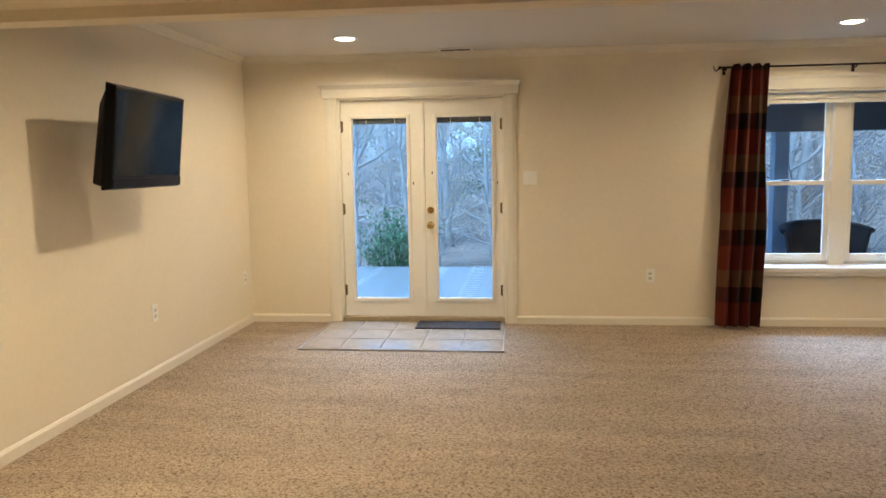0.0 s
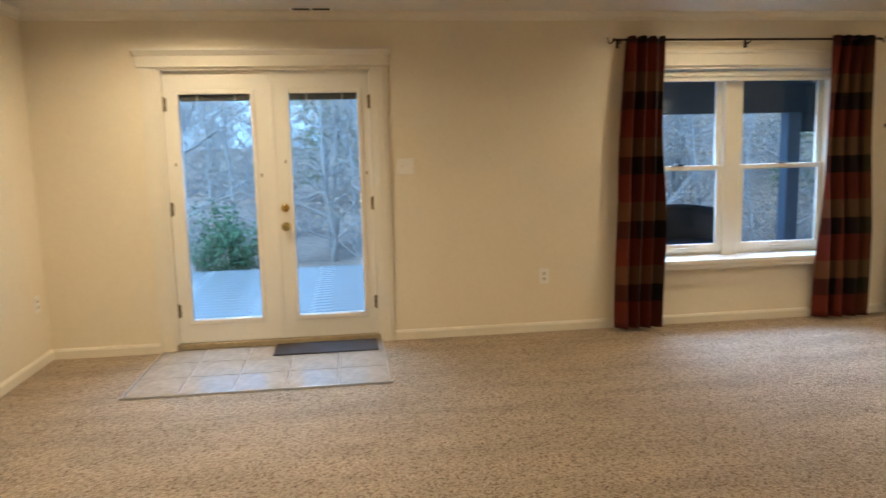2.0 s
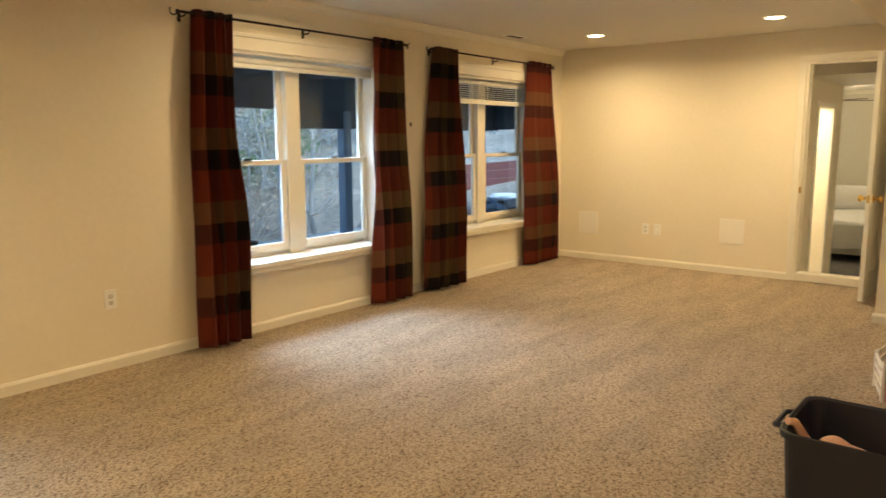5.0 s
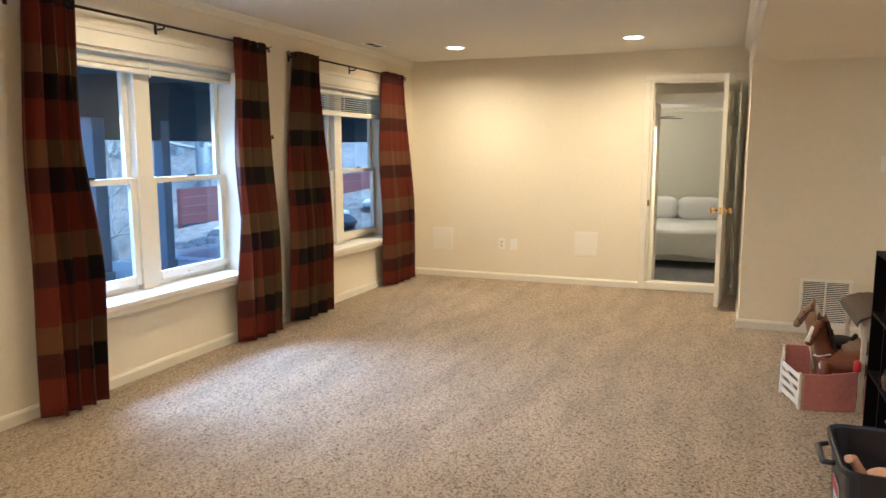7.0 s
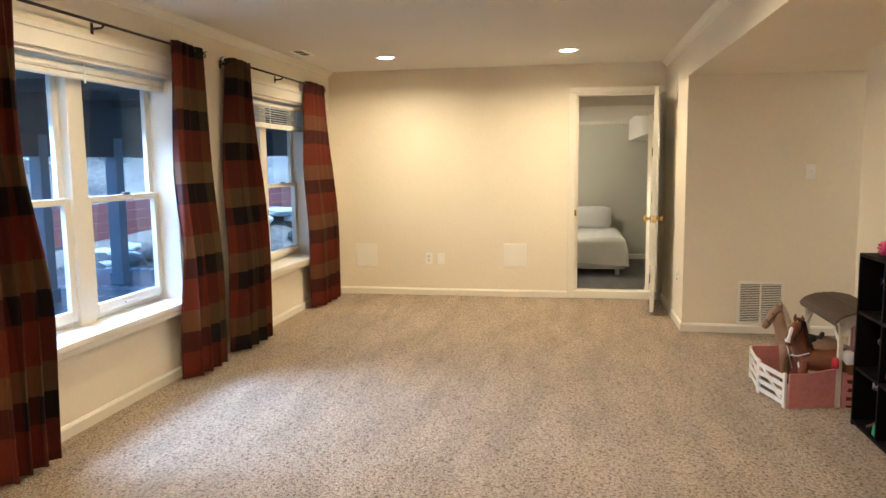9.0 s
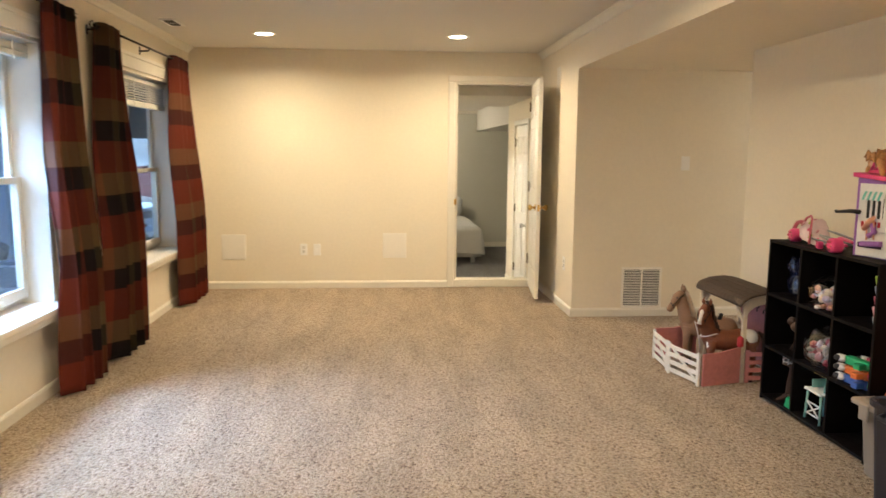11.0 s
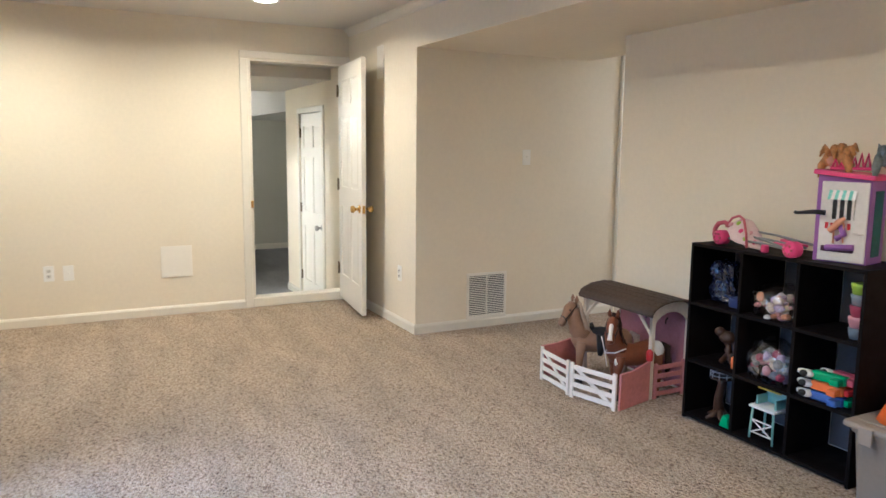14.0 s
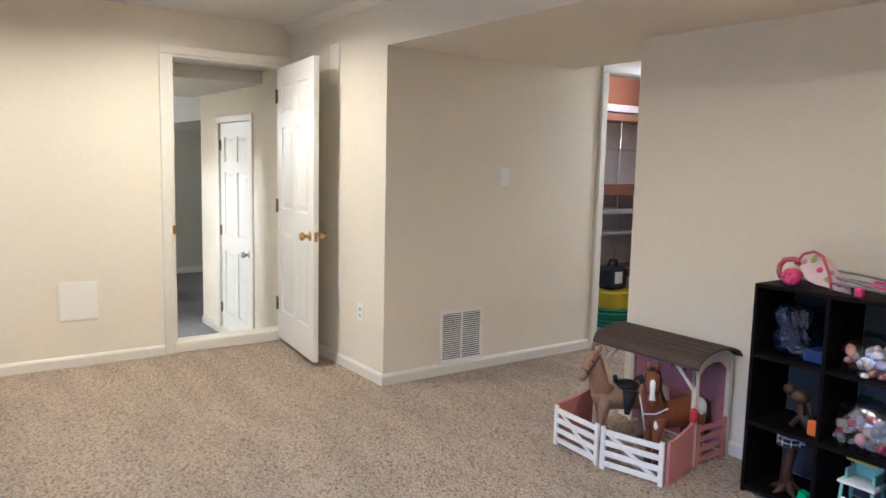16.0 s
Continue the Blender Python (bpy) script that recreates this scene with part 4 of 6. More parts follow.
for i in range(n + 1):
    u = i / n * (L + Wd + L)
    if u < L:
        x, y, nx_, ny_ = L - u, 0, 0, -1
    elif u < L + Wd:
        x, y, nx_, ny_ = 0, u - L, -1, 0
    else:
        x, y, nx_, ny_ = u - L - Wd, Wd, 0, 1
    r = 0.012 * math.sin(u * 30)
    ring.append((b.verts.new((x + nx_ * r, y + ny_ * r, 0.10)), b.verts.new((x + nx_ * r * 0.4, y + ny_ * r * 0.4, 0.3))))
for p, q in zip(ring, ring[1:]):
    b.faces.new((p[0], q[0], q[1], p[1])).smooth = True
part("bed_skirt", b, SKIRT, t)
b = bmesh.new()
box(b, 0.05, L, 0.05, Wd - 0.05, 0.1, 0.5, 0.04, seg=2)
for x in (0.12, L - 0.1):
    for y in (0.12, Wd - 0.12):
        box(b, x - 0.03, x + 0.03, y - 0.03, y + 0.03, 0, 0.1)
part("mattress", b, SKIRT, t)
for i, y in enumerate((0.40, 1.12)):
    b = bmesh.new()
    ball(b, (0, 0, 0), (0.10, 0.34, 0.2), u=28, v=18)
    for v in b.verts:
        s = Vector((v.co.x / 0.10, v.co.y / 0.34, v.co.z / 0.2))
        v.co.y = 0.34 * math.copysign(abs(s.y) ** 0.55, s.y)
        v.co.z = 0.2 * math.copysign(abs(s.z) ** 0.6, s.z)
    for v in b.verts:
        v.co.y += 0.05 * math.copysign(abs(v.co.y / 0.33) ** 3, v.co.y) * abs(v.co.z / 0.21)
        v.co.z *= 1 + 0.08 * abs(v.co.y / 0.33)
    solid("pillow", b, BEDDING, "plump white pillow leaning on the bed head", "pillow", pose(12.25, 3.78 + y, BED_Z + 0.56 + 0.2, 0, -20, 0), group="bed pillows")

FANWOOD = mat("fan_wood", (0.07, 0.035, 0.02), 0.45, var=0.2, scale=12)
LAMPG = glow("fan_lamp_glow", (1.0, 0.9, 0.75), 4)
t = thing("ceiling_fan", (10.9, 5.0, 2.09), "ceiling fan with dark wooden blades and lit lamp", "ceiling fan")
b = bmesh.new()
lathe(b, [(0.07, 0), (0.065, -0.03), (0.015, -0.05), (0.015, -0.14), (0.09, -0.16), (0.11, -0.2), (0.09, -0.26), (0.04, -0.28)])
part("motor", b, BRASS, t)
for i in range(5):
    b = bmesh.new()
    mx = Matrix.Rotation(2 * math.pi * i / 5 + 0.2, 4, "Z")
    o = [(0.1, -0.02), (0.2, -0.045), (0.55, -0.065), (0.6, -0.04), (0.6, 0.04), (0.55, 0.065), (0.2, 0.045), (0.1, 0.02)]
    prism(b, o, "z", -0.222, -0.214)
    bmesh.ops.transform(b, matrix=mx, verts=b.verts)
    part("blade", b, FANWOOD, t)
b = bmesh.new()
ball(b, (0, 0, -0.32), (0.085, 0.085, 0.06))
part("lamp_bowl", b, LAMPG, t, "glowing glass lamp bowl")
lamp = new("fan_lamp", bpy.data.lights.new("fan_lamp", "POINT"))
lamp.data.energy, lamp.data.color, lamp.data.shadow_soft_size = 11.5, (1.0, 0.82, 0.56), 0.09
lamp.matrix_world = pose(10.9, 5.0, 2.09 - 0.47)
t = thing("ceiling_light", (8.3, 5.3, 2.09), "round glowing bathroom ceiling light", "ceiling light")
b = bmesh.new()
lathe(b, [(0.14, 0), (0.14, -0.02), (0.12, -0.06), (0.05, -0.08)])
part("diffuser", b, LAMPG, t)
lamp = new("bathroom_lamp", bpy.data.lights.new("bathroom_lamp", "POINT"))
lamp.data.energy, lamp.data.color, lamp.data.shadow_soft_size = 28, (1.0, 0.88, 0.7), 0.1
lamp.matrix_world = pose(8.3, 5.3, 2.09 - 0.2)

# ---- storeroom beyond the return wall ----
t = thing("door_casing", (0, 0, 0), "white painted moulded storeroom door casing", "door trim", kind="structure")
for y0, y1 in ((1.737, 1.815), (0.85, 0.928)):
    b = bmesh.new()
    box(b, JOG_X - 0.018, JOG_X - 0.001, y0, y1, 0, 2.05, 0.004)
    box(b, JOG_X - 0.026, JOG_X - 0.017, y0 + 0.02, y1 - 0.006, 0, 2.05, 0.004)
    part("jamb_casing", b, TRIM, t)
b = bmesh.new()
box(b, JOG_X - 0.018, JOG_X - 0.001, 0.85, 1.815, 2.052, 2.13, 0.004)
box(b, JOG_X - 0.026, JOG_X - 0.017, 0.85, 1.815, 2.06, 2.11, 0.004)
part("head_casing", b, TRIM, t)
ORANGE = mat("terracotta_paint", (0.50, 0.20, 0.11), 0.75, var=0.06, scale=2, bump=0.1)
SHELFW = mat("white_shelf", (0.68, 0.60, 0.56), 0.5, var=0.05)
BROWNW = mat("brown_board", (0.36, 0.16, 0.09), 0.6, var=0.15, scale=8)
structure("wall_store_east", panel("x", 6.62, 6.72, (-1.0, 3.48), (-0.1, 2.6)), ORANGE, "terracotta painted storeroom wall", "wall")
t = thing("storage_shelving", (6.3, -0.6, 0), "white wire storage shelving with brown boards", "shelving")
for z, h, mt, nm in ((1.88, 0.07, SHELFW, "shelf_edge"), (1.80, 0.07, BROWNW, "shelf_board"), (1.10, 0.10, BROWNW, "shelf_board"), (0.92, 0.05, SHELFW, "shelf_edge"), (0.72, 0.03, SHELFW, "shelf_edge"), (0.30, 0.09, BROWNW, "shelf_board")):
    b = bmesh.new()
    box(b, 0, 0.3, 0, 2.4, z, z + h, 0.004)
    part(nm, b, mt, t)
b = bmesh.new()
box(b, 0.285, 0.3, 0, 2.4, 0.0, 1.8)
part("back_panel", b, SHELFW, t)
for y in (0.02, 0.3, 0.55, 0.8, 1.05, 1.3, 1.6, 1.9, 2.2, 2.37):
    b = bmesh.new()
    tube(b, [(0.02, y, 0.0), (0.02, y, 1.9)], 0.008, 6)
    part("upright", b, STEEL, t)
b = bmesh.new()
box(b, 0.01, 0.025, 0, 2.4, 1.52, 1.54)
part("rail", b, STEEL, t)
YEL = mat("yellow_plastic", (0.75, 0.55, 0.02), 0.4, var=0.06)
GRN = mat("green_hose", (0.01, 0.13, 0.06), 0.35, var=0.15)
BLK = mat("black_nylon", (0.015, 0.015, 0.017), 0.6, var=0.15, bump=0.2)
LBL = mat("white_label", (0.75, 0.75, 0.75), 0.6, var=0.05)
t = thing("bucket", (5.85, 1.0, 0), "yellow plastic bucket with ribbed rim", "bucket")
b = bmesh.new()
lathe(b, [(0.13, 0.0), (0.155, 0.14), (0.158, 0.28), (0.168, 0.285), (0.168, 0.305), (0.158, 0.31), (0.15, 0.30), (0.12, 0.30)], 28)
part("body", b, YEL, t)
b = bmesh.new()
for i in range(5):
    tube(b, [((0.215 + 0.01 * (i % 2)) * math.cos(a), (0.215 + 0.01 * (i % 2)) * math.sin(a), 0.02 + 0.034 * i) for a in [2 * math.pi * j / 36 for j in range(37)]], 0.017, 8, cap=False)
solid("garden_hose", b, GRN, "coiled green garden hose round the bucket", "hose", (5.85, 1.0, 0.0))
t = thing("tool_bag", (5.86, 1.0, 0.312), "black nylon bag with white label on the bucket", "bag")
b = bmesh.new()
box(b, -0.09, 0.09, -0.11, 0.11, 0, 0.2, 0.04, seg=3)
tube(b, [(0, -0.06, 0.19), (0, -0.04, 0.25), (0, 0.04, 0.25), (0, 0.06, 0.19)], 0.012, 8)
part("body", b, BLK, t)
b = bmesh.new()
box(b, -0.096, -0.0905, -0.02, 0.07, 0.06, 0.16)
part("label", b, LBL, t)
# No source known here: bulb and lamp are added to light the storeroom.
lamp = new("store_lamp", bpy.data.lights.new("store_lamp", "POINT"))
lamp.data.energy, lamp.data.color, lamp.data.shadow_soft_size = 2.6, (1.0, 0.84, 0.66), 0.08
lamp.matrix_world = pose(6.0, 0.6, 2.2)
t = thing("ceiling_light", (6.0, 0.6, 2.34), "bare storeroom ceiling bulb, lit, added unseen", "ceiling light")
b = bmesh.new()
lathe(b, [(0.05, 0), (0.05, -0.02), (0.02, -0.03), (0.02, -0.05), (0.035, -0.07), (0.03, -0.1), (0.008, -0.115)], 16)
part("bulb", b, LAMPG, t)
t = thing("ceiling_light", (4.8, 0.55, 2.34), "round passage ceiling light, lit", "ceiling light")
b = bmesh.new()
lathe(b, [(0.13, 0), (0.13, -0.02), (0.11, -0.055), (0.04, -0.07)])
part("diffuser", b, LAMPG, t)
lamp = new("passage_lamp", bpy.data.lights.new("passage_lamp", "AREA"))
lamp.data.shape, lamp.data.size, lamp.data.energy, lamp.data.color = "DISK", 0.2, 6.0, (1.0, 0.89, 0.76)
lamp.matrix_world = pose(4.8, 0.55, 2.262)


# ---- toy shelf and toys ----
ESP = mat("espresso_laminate", (0.0045, 0.003, 0.003), 0.6, var=0.25, scale=14, fine=90, bump=0.03, spec=0.12)
# Grey of the sheets that stand for shaded wall behind the shelf.
SHADE_SHEET = mat("shade_sheet", (0.095, 0.093, 0.092), 0.8, var=0.1, scale=5)
SX0, SX1, SY0, SY1 = 2.40, 3.305, 2.76, 3.06
t = thing("cube_shelf", (SX0, SY0, 0), "espresso nine-cube open shelf filled with toys", "shelf")
sw, sd, sh, th = SX1 - SX0, SY1 - SY0, 0.902, 0.016
for x in (0, sw - th):
    b = bmesh.new()
    box(b, x, x + th, 0, sd, 0, sh, 0.0015)
    part("side_panel", b, ESP, t)
b = bmesh.new()
box(b, th, sw - th, 0, sd, sh - th, sh, 0.0015)
part("top_panel", b, ESP, t)
b = bmesh.new()
box(b, th, sw - th, 0, sd, 0.012, 0.012 + th, 0.0015)
part("bottom_panel", b, ESP, t)
cell = (sw - th) / 3
lev = [0.028, 0.312, 0.606]
for z in lev[1:]:
    b = bmesh.new()
    box(b, th, sw - th, 0.003, sd - 0.003, z - th, z, 0.001)
    part("shelf_board", b, ESP, t)
for i in (1, 2):
    for z0, z1 in zip(lev, (lev[1] - th, lev[2] - th, sh - th)):
        b = bmesh.new()
        box(b, i * cell, i * cell + th, 0.003, sd - 0.003, z0, z1, 0.001)
        part("divider", b, ESP, t)


# Sheets added across the open back to darken the wall seen through it.
for i in range(3):
    b = bmesh.new()
    box(b, i * cell + th, (i + 1) * cell, -0.004, -0.0005, 0.03, sh - th)
    part("back_panel", b, SHADE_SHEET, t, "thin slate-grey sheet standing for the shaded wall behind the open back")


def cube_at(col, row, dx=0.0, dy=0.0):
    """Middle of a cube's floor: col 0 is the west one, row 0 the lowest."""
    return (SX0 + th / 2 + cell * (col + 0.5) + dx, SY0 + sd * 0.62 + dy, lev[row])


CLEAR = glass("clear_wrap", (0.90, 0.90, 0.90), 0.10, 0.16)
NAVYC = mat("navy_print", (0.010, 0.013, 0.035), 0.22, var=0.7, scale=60, bump=0.4, bump_scale=45, coat=0.5)
DARKB = mat("dark_brown_plastic", (0.05, 0.022, 0.011), 0.5, var=0.25, scale=20, bump=0.1)
TOY = {k: mat("toy_" + k, c, 0.42, var=0.06, bump=0) for k, c in dict(
    pink=(0.72, 0.06, 0.22), pale=(0.75, 0.42, 0.47), white=(0.78, 0.76, 0.74), teal=(0.16, 0.5, 0.44), mint=(0.25, 0.48, 0.42), green=(0.02, 0.34, 0.13), orange=(0.72, 0.17, 0.03),
    red=(0.52, 0.025, 0.035), blue=(0.05, 0.12, 0.42), yellow=(0.7, 0.52, 0.06), purple=(0.32, 0.13, 0.46), brown=(0.16, 0.07, 0.035), cream=(0.68, 0.58, 0.46), peach=(0.72, 0.36, 0.22), rose=(0.62, 0.30, 0.34), slate=(0.22, 0.27, 0.33), lilac=(0.42, 0.33, 0.48), wine=(0.34, 0.05, 0.10), grey=(0.25, 0.26, 0.27), lime=(0.32, 0.5, 0.04)).items()}
HAIR = mat("doll_hair", (0.55, 0.27, 0.09), 0.5, var=0.3, scale=60, bump=0.5, bump_scale=300)
SKIN = mat("doll_vinyl", (0.62, 0.36, 0.26), 0.45, var=0.04, bump=0)
TNAMES = list(TOY)


def lump(bm, c, r, rng, m=0):
    """A crumpled ball."""
    vs = ball(bm, c, r, m, 26, 18)
    for v in vs:
        v.co += (v.co - Vector(c)) * (0.2 * noise.noise(v.co * 26) + 0.16 * noise.noise(v.co * 60))


def toy_bag(at, seed, r, label, names):
    rng = random.Random(seed)
    t = thing("toy_bag", at, label, "toy bag")
    for i in range(64):
        bm = bmesh.new()
        a, q, z = rng.uniform(0, 6.28), rng.uniform(0, 0.8), rng.uniform(0.12, 1.15)
        c = (r[0] * q * math.cos(a), r[1] * q * math.sin(a), r[2] * z)
        if rng.random() < 0.5:
            ball(bm, c, [rng.uniform(0.011, 0.027) for _ in range(3)], u=10, v=7)
        else:
            s = rng.uniform(0.01, 0.019)
            box(bm, c[0] - s, c[0] + s, c[1] - s, c[1] + s, c[2] - s * 0.7, c[2] + s * 0.7, 0.006)
            bmesh.ops.rotate(bm, cent=c, matrix=Euler((rng.random(), rng.random(), rng.random())).to_matrix(), verts=bm.verts)
        for v in bm.verts:
            v.co.z = max(v.co.z, 0.004)
        part("toy_piece", bm, TOY[rng.choice(names)], t)
    bm = bmesh.new()
    lump(bm, (0, 0, r[2] * 0.78), (r[0] * 1.02, r[1], r[2] * 1.12), rng)
    for v in bm.verts:
        v.co.z = max(v.co.z, 0.001)
    part("wrap", bm, CLEAR, t, "clear crinkled plastic bag").visible_shadow = False


toy_bag(cube_at(1, 2, -0.005, 0.02), 5, (0.135, 0.1, 0.085), "clear bag of pastel toy food in a shelf cube", ["pale", "cream", "cream", "rose", "peach", "white", "lilac", "white"])
toy_bag(cube_at(1, 1, -0.005, 0.02), 9, (0.135, 0.1, 0.105), "clear bag of mixed small toys in a shelf cube", ["grey", "wine", "slate", "grey", "lilac", "rose", "cream", "slate"])
b = bmesh.new()
rng = random.Random(4)
box(b, -0.07, 0.07, -0.045, 0.05, 0, 0.205)
bmesh.ops.subdivide_edges(b, edges=b.edges, cuts=13, use_grid_fill=True)
for v in b.verts:
    v.co += 0.02 * noise.noise_vector(v.co * 16) + 0.010 * noise.noise_vector(v.co * 45) + 0.005 * noise.noise_vector(v.co * 95)
    v.co.z = max(v.co.z, 0.0)
for f in b.faces:
    f.smooth = True
solid("gift_bag", b, NAVYC, "crumpled navy patterned bag in a shelf cube", "bag", cube_at(2, 2, 0.03, -0.03))
b = bmesh.new()
box(b, -0.05, 0.05, -0.06, 0.06, 0, 0.05, 0.006)
solid("toy_case", b, mat("deep_blue_plastic", (0.02, 0.04, 0.15), 0.45, var=0.1), "small blue plastic case in a shelf cube", "toy", cube_at(2, 2, -0.085, -0.01))
t = thing("stacking_toy", cube_at(0, 2, -0.088, 0.04), "stack of bright plastic toy cups", "toy")
for i, (nm, r) in enumerate((("slate", 0.034), ("rose", 0.037), ("wine", 0.035), ("slate", 0.034), ("lime", 0.036))):
    b = bmesh.new()
    lathe(b, [(r * 0.8, 0), (r, 0.03), (r * 1.05, 0.044), (r * 0.7, 0.046)], 16, 0, Matrix.Translation((0, 0, 0.046 * i)))
    part("cup", b, TOY[nm], t)


def blaster(at, color, label):
    """A toy blaster on its side: white nose, coloured grip, black sight."""
    t = thing("toy_blaster", at, label, "toy blaster", group="toy blasters on the shelf")
    b = bmesh.new()
    tube(b, [(0, 0.1, 0), (0, 0.085, 0), (0, 0.0, 0.002), (0, -0.03, 0)], [0.009, 0.014, 0.016, 0.016], 10)
    part("barrel", b, TOY["white"], t)
    b = bmesh.new()
    box(b, -0.022, 0.022, -0.11, 0.035, -0.019, 0.021, 0.01, seg=2)
    hull_box(b, [(-0.06, -0.10, -0.014), (-0.012, -0.10, -0.014), (-0.012, -0.06, -0.014), (-0.06, -0.06, -0.014)], [(-0.06, -0.1, 0.014), (-0.012, -0.1, 0.014), (-0.012, -0.06, 0.014), (-0.06, -0.06, 0.014)], 0.006)
    part("grip", b, TOY[color], t)
    b = bmesh.new()
    ball(b, (-0.026, 0.045, 0.003), (0.018, 0.026, 0.016))
    part("guard", b, TOY["white"], t)
    b = bmesh.new()
    ball(b, (-0.04, 0.055, 0.006), (0.012, 0.018, 0.014))
    part("trigger", b, BLK, t)


c0 = Vector(cube_at(0, 1))
for cn, dx, dy, dz, rz in (("blue", 0.03, 0.07, 0.02, 6), ("green", -0.012, 0.0, 0.021, -10), ("orange", 0.032, 0.07, 0.063, 4), ("red", -0.012, 0.0, 0.066, -12), ("green", 0.03, 0.07, 0.107, 8), ("wine", -0.014, 0.0, 0.108, -5)):
    blaster(Matrix.Translation(c0 + Vector((dx, dy, dz))) @ Matrix.Rotation(radians(rz - 90), 4, "Z"), cn, f"white and {cn} plastic toy blaster in a pile")

b = bmesh.new()
ball(b, (0, 0, 0.17), (0.055, 0.045, 0.04))
ball(b, (0.04, 0.02, 0.2), (0.035, 0.03, 0.03))
tube(b, [(0, 0, 0.16), (-0.03, 0.01, 0.08), (0.02, 0.02, 0.012)], [0.025, 0.02, 0.016], 8)
tube(b, [(0, 0, 0.1), (-0.05, 0.02, 0.06), (-0.07, 0.03, 0.02)], [0.018, 0.014, 0.012], 8)
tube(b, [(0, 0, 0.16), (-0.06, 0.0, 0.14), (-0.08, 0.02, 0.09)], [0.014, 0.012, 0.01], 8)
ball(b, (-0.05, 0.0, 0.05), (0.035, 0.03, 0.04), m=1)
solid("toy_figure", b, [DARKB, BLK], "dark brown toy saddle figure in a shelf cube", "toy", Matrix.Translation(cube_at(2, 1, -0.02, 0.02)) @ Matrix.Scale(0.8, 4))
b = bmesh.new()
box(b, -0.02, 0.02, -0.01, 0.02, 0, 0.06, 0.005)
solid("toy_block", b, TOY["orange"], "small orange plastic toy block", "toy", cube_at(2, 1, -0.1, 0.04))
t = thing("toy_tree_house", cube_at(2, 0, 0.0, 0.02), "brown plastic toy tree with white railing", "toy")
b = bmesh.new()
tube(b, [(0, 0, 0.01), (0.01, 0, 0.1), (-0.01, 0, 0.18), (0, 0, 0.21)], [0.032, 0.022, 0.022, 0.03], 10)
for a in range(5):
    tube(b, [(0, 0, 0.05), (0.04 * math.cos(a * 1.26), 0.04 * math.sin(a * 1.26), 0.015), (0.07 * math.cos(a * 1.26), 0.07 * math.sin(a * 1.26), 0.005)], [0.02, 0.014, 0.006], 6)
lathe(b, [(0.03, 0.2), (0.055, 0.206), (0.055, 0.212), (0.02, 0.213)], 16)
part("trunk", b, DARKB, t)
b = bmesh.new()
for z in (0.225, 0.245):
    tube(b, [(0.052 * math.cos(a), 0.052 * math.sin(a), z) for a in [2 * math.pi * j / 20 for j in range(21)]], 0.002, 5, cap=False)
for j in range(9):
    a = 2 * math.pi * j / 9
    tube(b, [(0.052 * math.cos(a), 0.052 * math.sin(a), 0.21), (0.052 * math.cos(a), 0.052 * math.sin(a), 0.247)], 0.002, 5)
part("railing", b, TOY["white"], t)
b = bmesh.new()
hull_box(b, [(-0.03, -0.02, 0), (0.03, -0.02, 0), (0.03, 0.02, 0), (-0.03, 0.02, 0)], [(-0.02, -0.02, 0.05), (0.01, -0.02, 0.06), (0.01, 0.02, 0.06), (-0.02, 0.02, 0.05)], 0.004)
solid("toy_block", b, TOY["green"], "small green plastic toy block", "toy", cube_at(2, 0, -0.1, 0.08))

t = thing("toy_lifeguard_chair", cube_at(1, 0, 0.0, 0.03), "mint and white toy lifeguard chair in a shelf cube", "toy chair")
for x in (-0.055, 0.055):
    for y in (-0.045, 0.045):
        b = bmesh.new()
        tube(b, [(x * 1.15, y * 1.1, 0.0), (x, y, 0.15)], 0.006, 6)
        part("leg", b, TOY["mint"], t)
b = bmesh.new()
box(b, -0.07, 0.07, -0.055, 0.06, 0.15, 0.162, 0.003)
part("seat", b, TOY["white"], t)
b = bmesh.new()
for s in (1, -1):
    tube(b, [(-0.055 * s, 0.047, 0.03), (0.055 * s, 0.047, 0.09)], 0.004, 5)
tube(b, [(-0.06, 0.047, 0.03), (0.06, 0.047, 0.03)], 0.004, 5)
tube(b, [(-0.06, 0.047, 0.09), (0.06, 0.047, 0.09)], 0.004, 5)
part("lattice", b, TOY["white"], t)
b = bmesh.new()
box(b, -0.055, 0.055, -0.05, -0.04, 0.162, 0.235, 0.003)
box(b, -0.055, -0.045, -0.04, 0.03, 0.162, 0.205, 0.002)
box(b, 0.045, 0.055, -0.04, 0.03, 0.162, 0.205, 0.002)
part("backrest", b, TOY["mint"], t)
b = bmesh.new()
box(b, -0.06, 0.06, -0.06, 0.02, 0.235, 0.245, 0.003)
part("canopy", b, TOY["yellow"], t)

# toys on top of the shelf
TOP = sh
t = thing("doll_house", pose(2.60, 2.905, TOP, 0, 0, 12), "white and pink toy doll house with barred window", "doll house")
b = bmesh.new()
hull_box(b, [(-0.105, -0.09, 0), (0.105, -0.09, 0), (0.105, 0.07, 0), (-0.105, 0.07, 0)], [(-0.105, -0.09, 0.34), (0.105, -0.09, 0.36), (0.105, 0.07, 0.36), (-0.105, 0.07, 0.34)])
part("body", b, TOY["purple"], t)
b = bmesh.new()
box(b, -0.1, 0.085, 0.071, 0.079, 0.005, 0.335, 0.002)
part("door", b, TOY["white"], t, "white front door")
b = bmesh.new()
hull_box(b, [(-0.12, -0.105, 0.342), (0.12, -0.105, 0.364), (0.12, 0.09, 0.364), (-0.12, 0.09, 0.342)], [(-0.12, -0.105, 0.362), (0.12, -0.105, 0.384), (0.12, 0.09, 0.384), (-0.12, 0.09, 0.362)], 0.004)
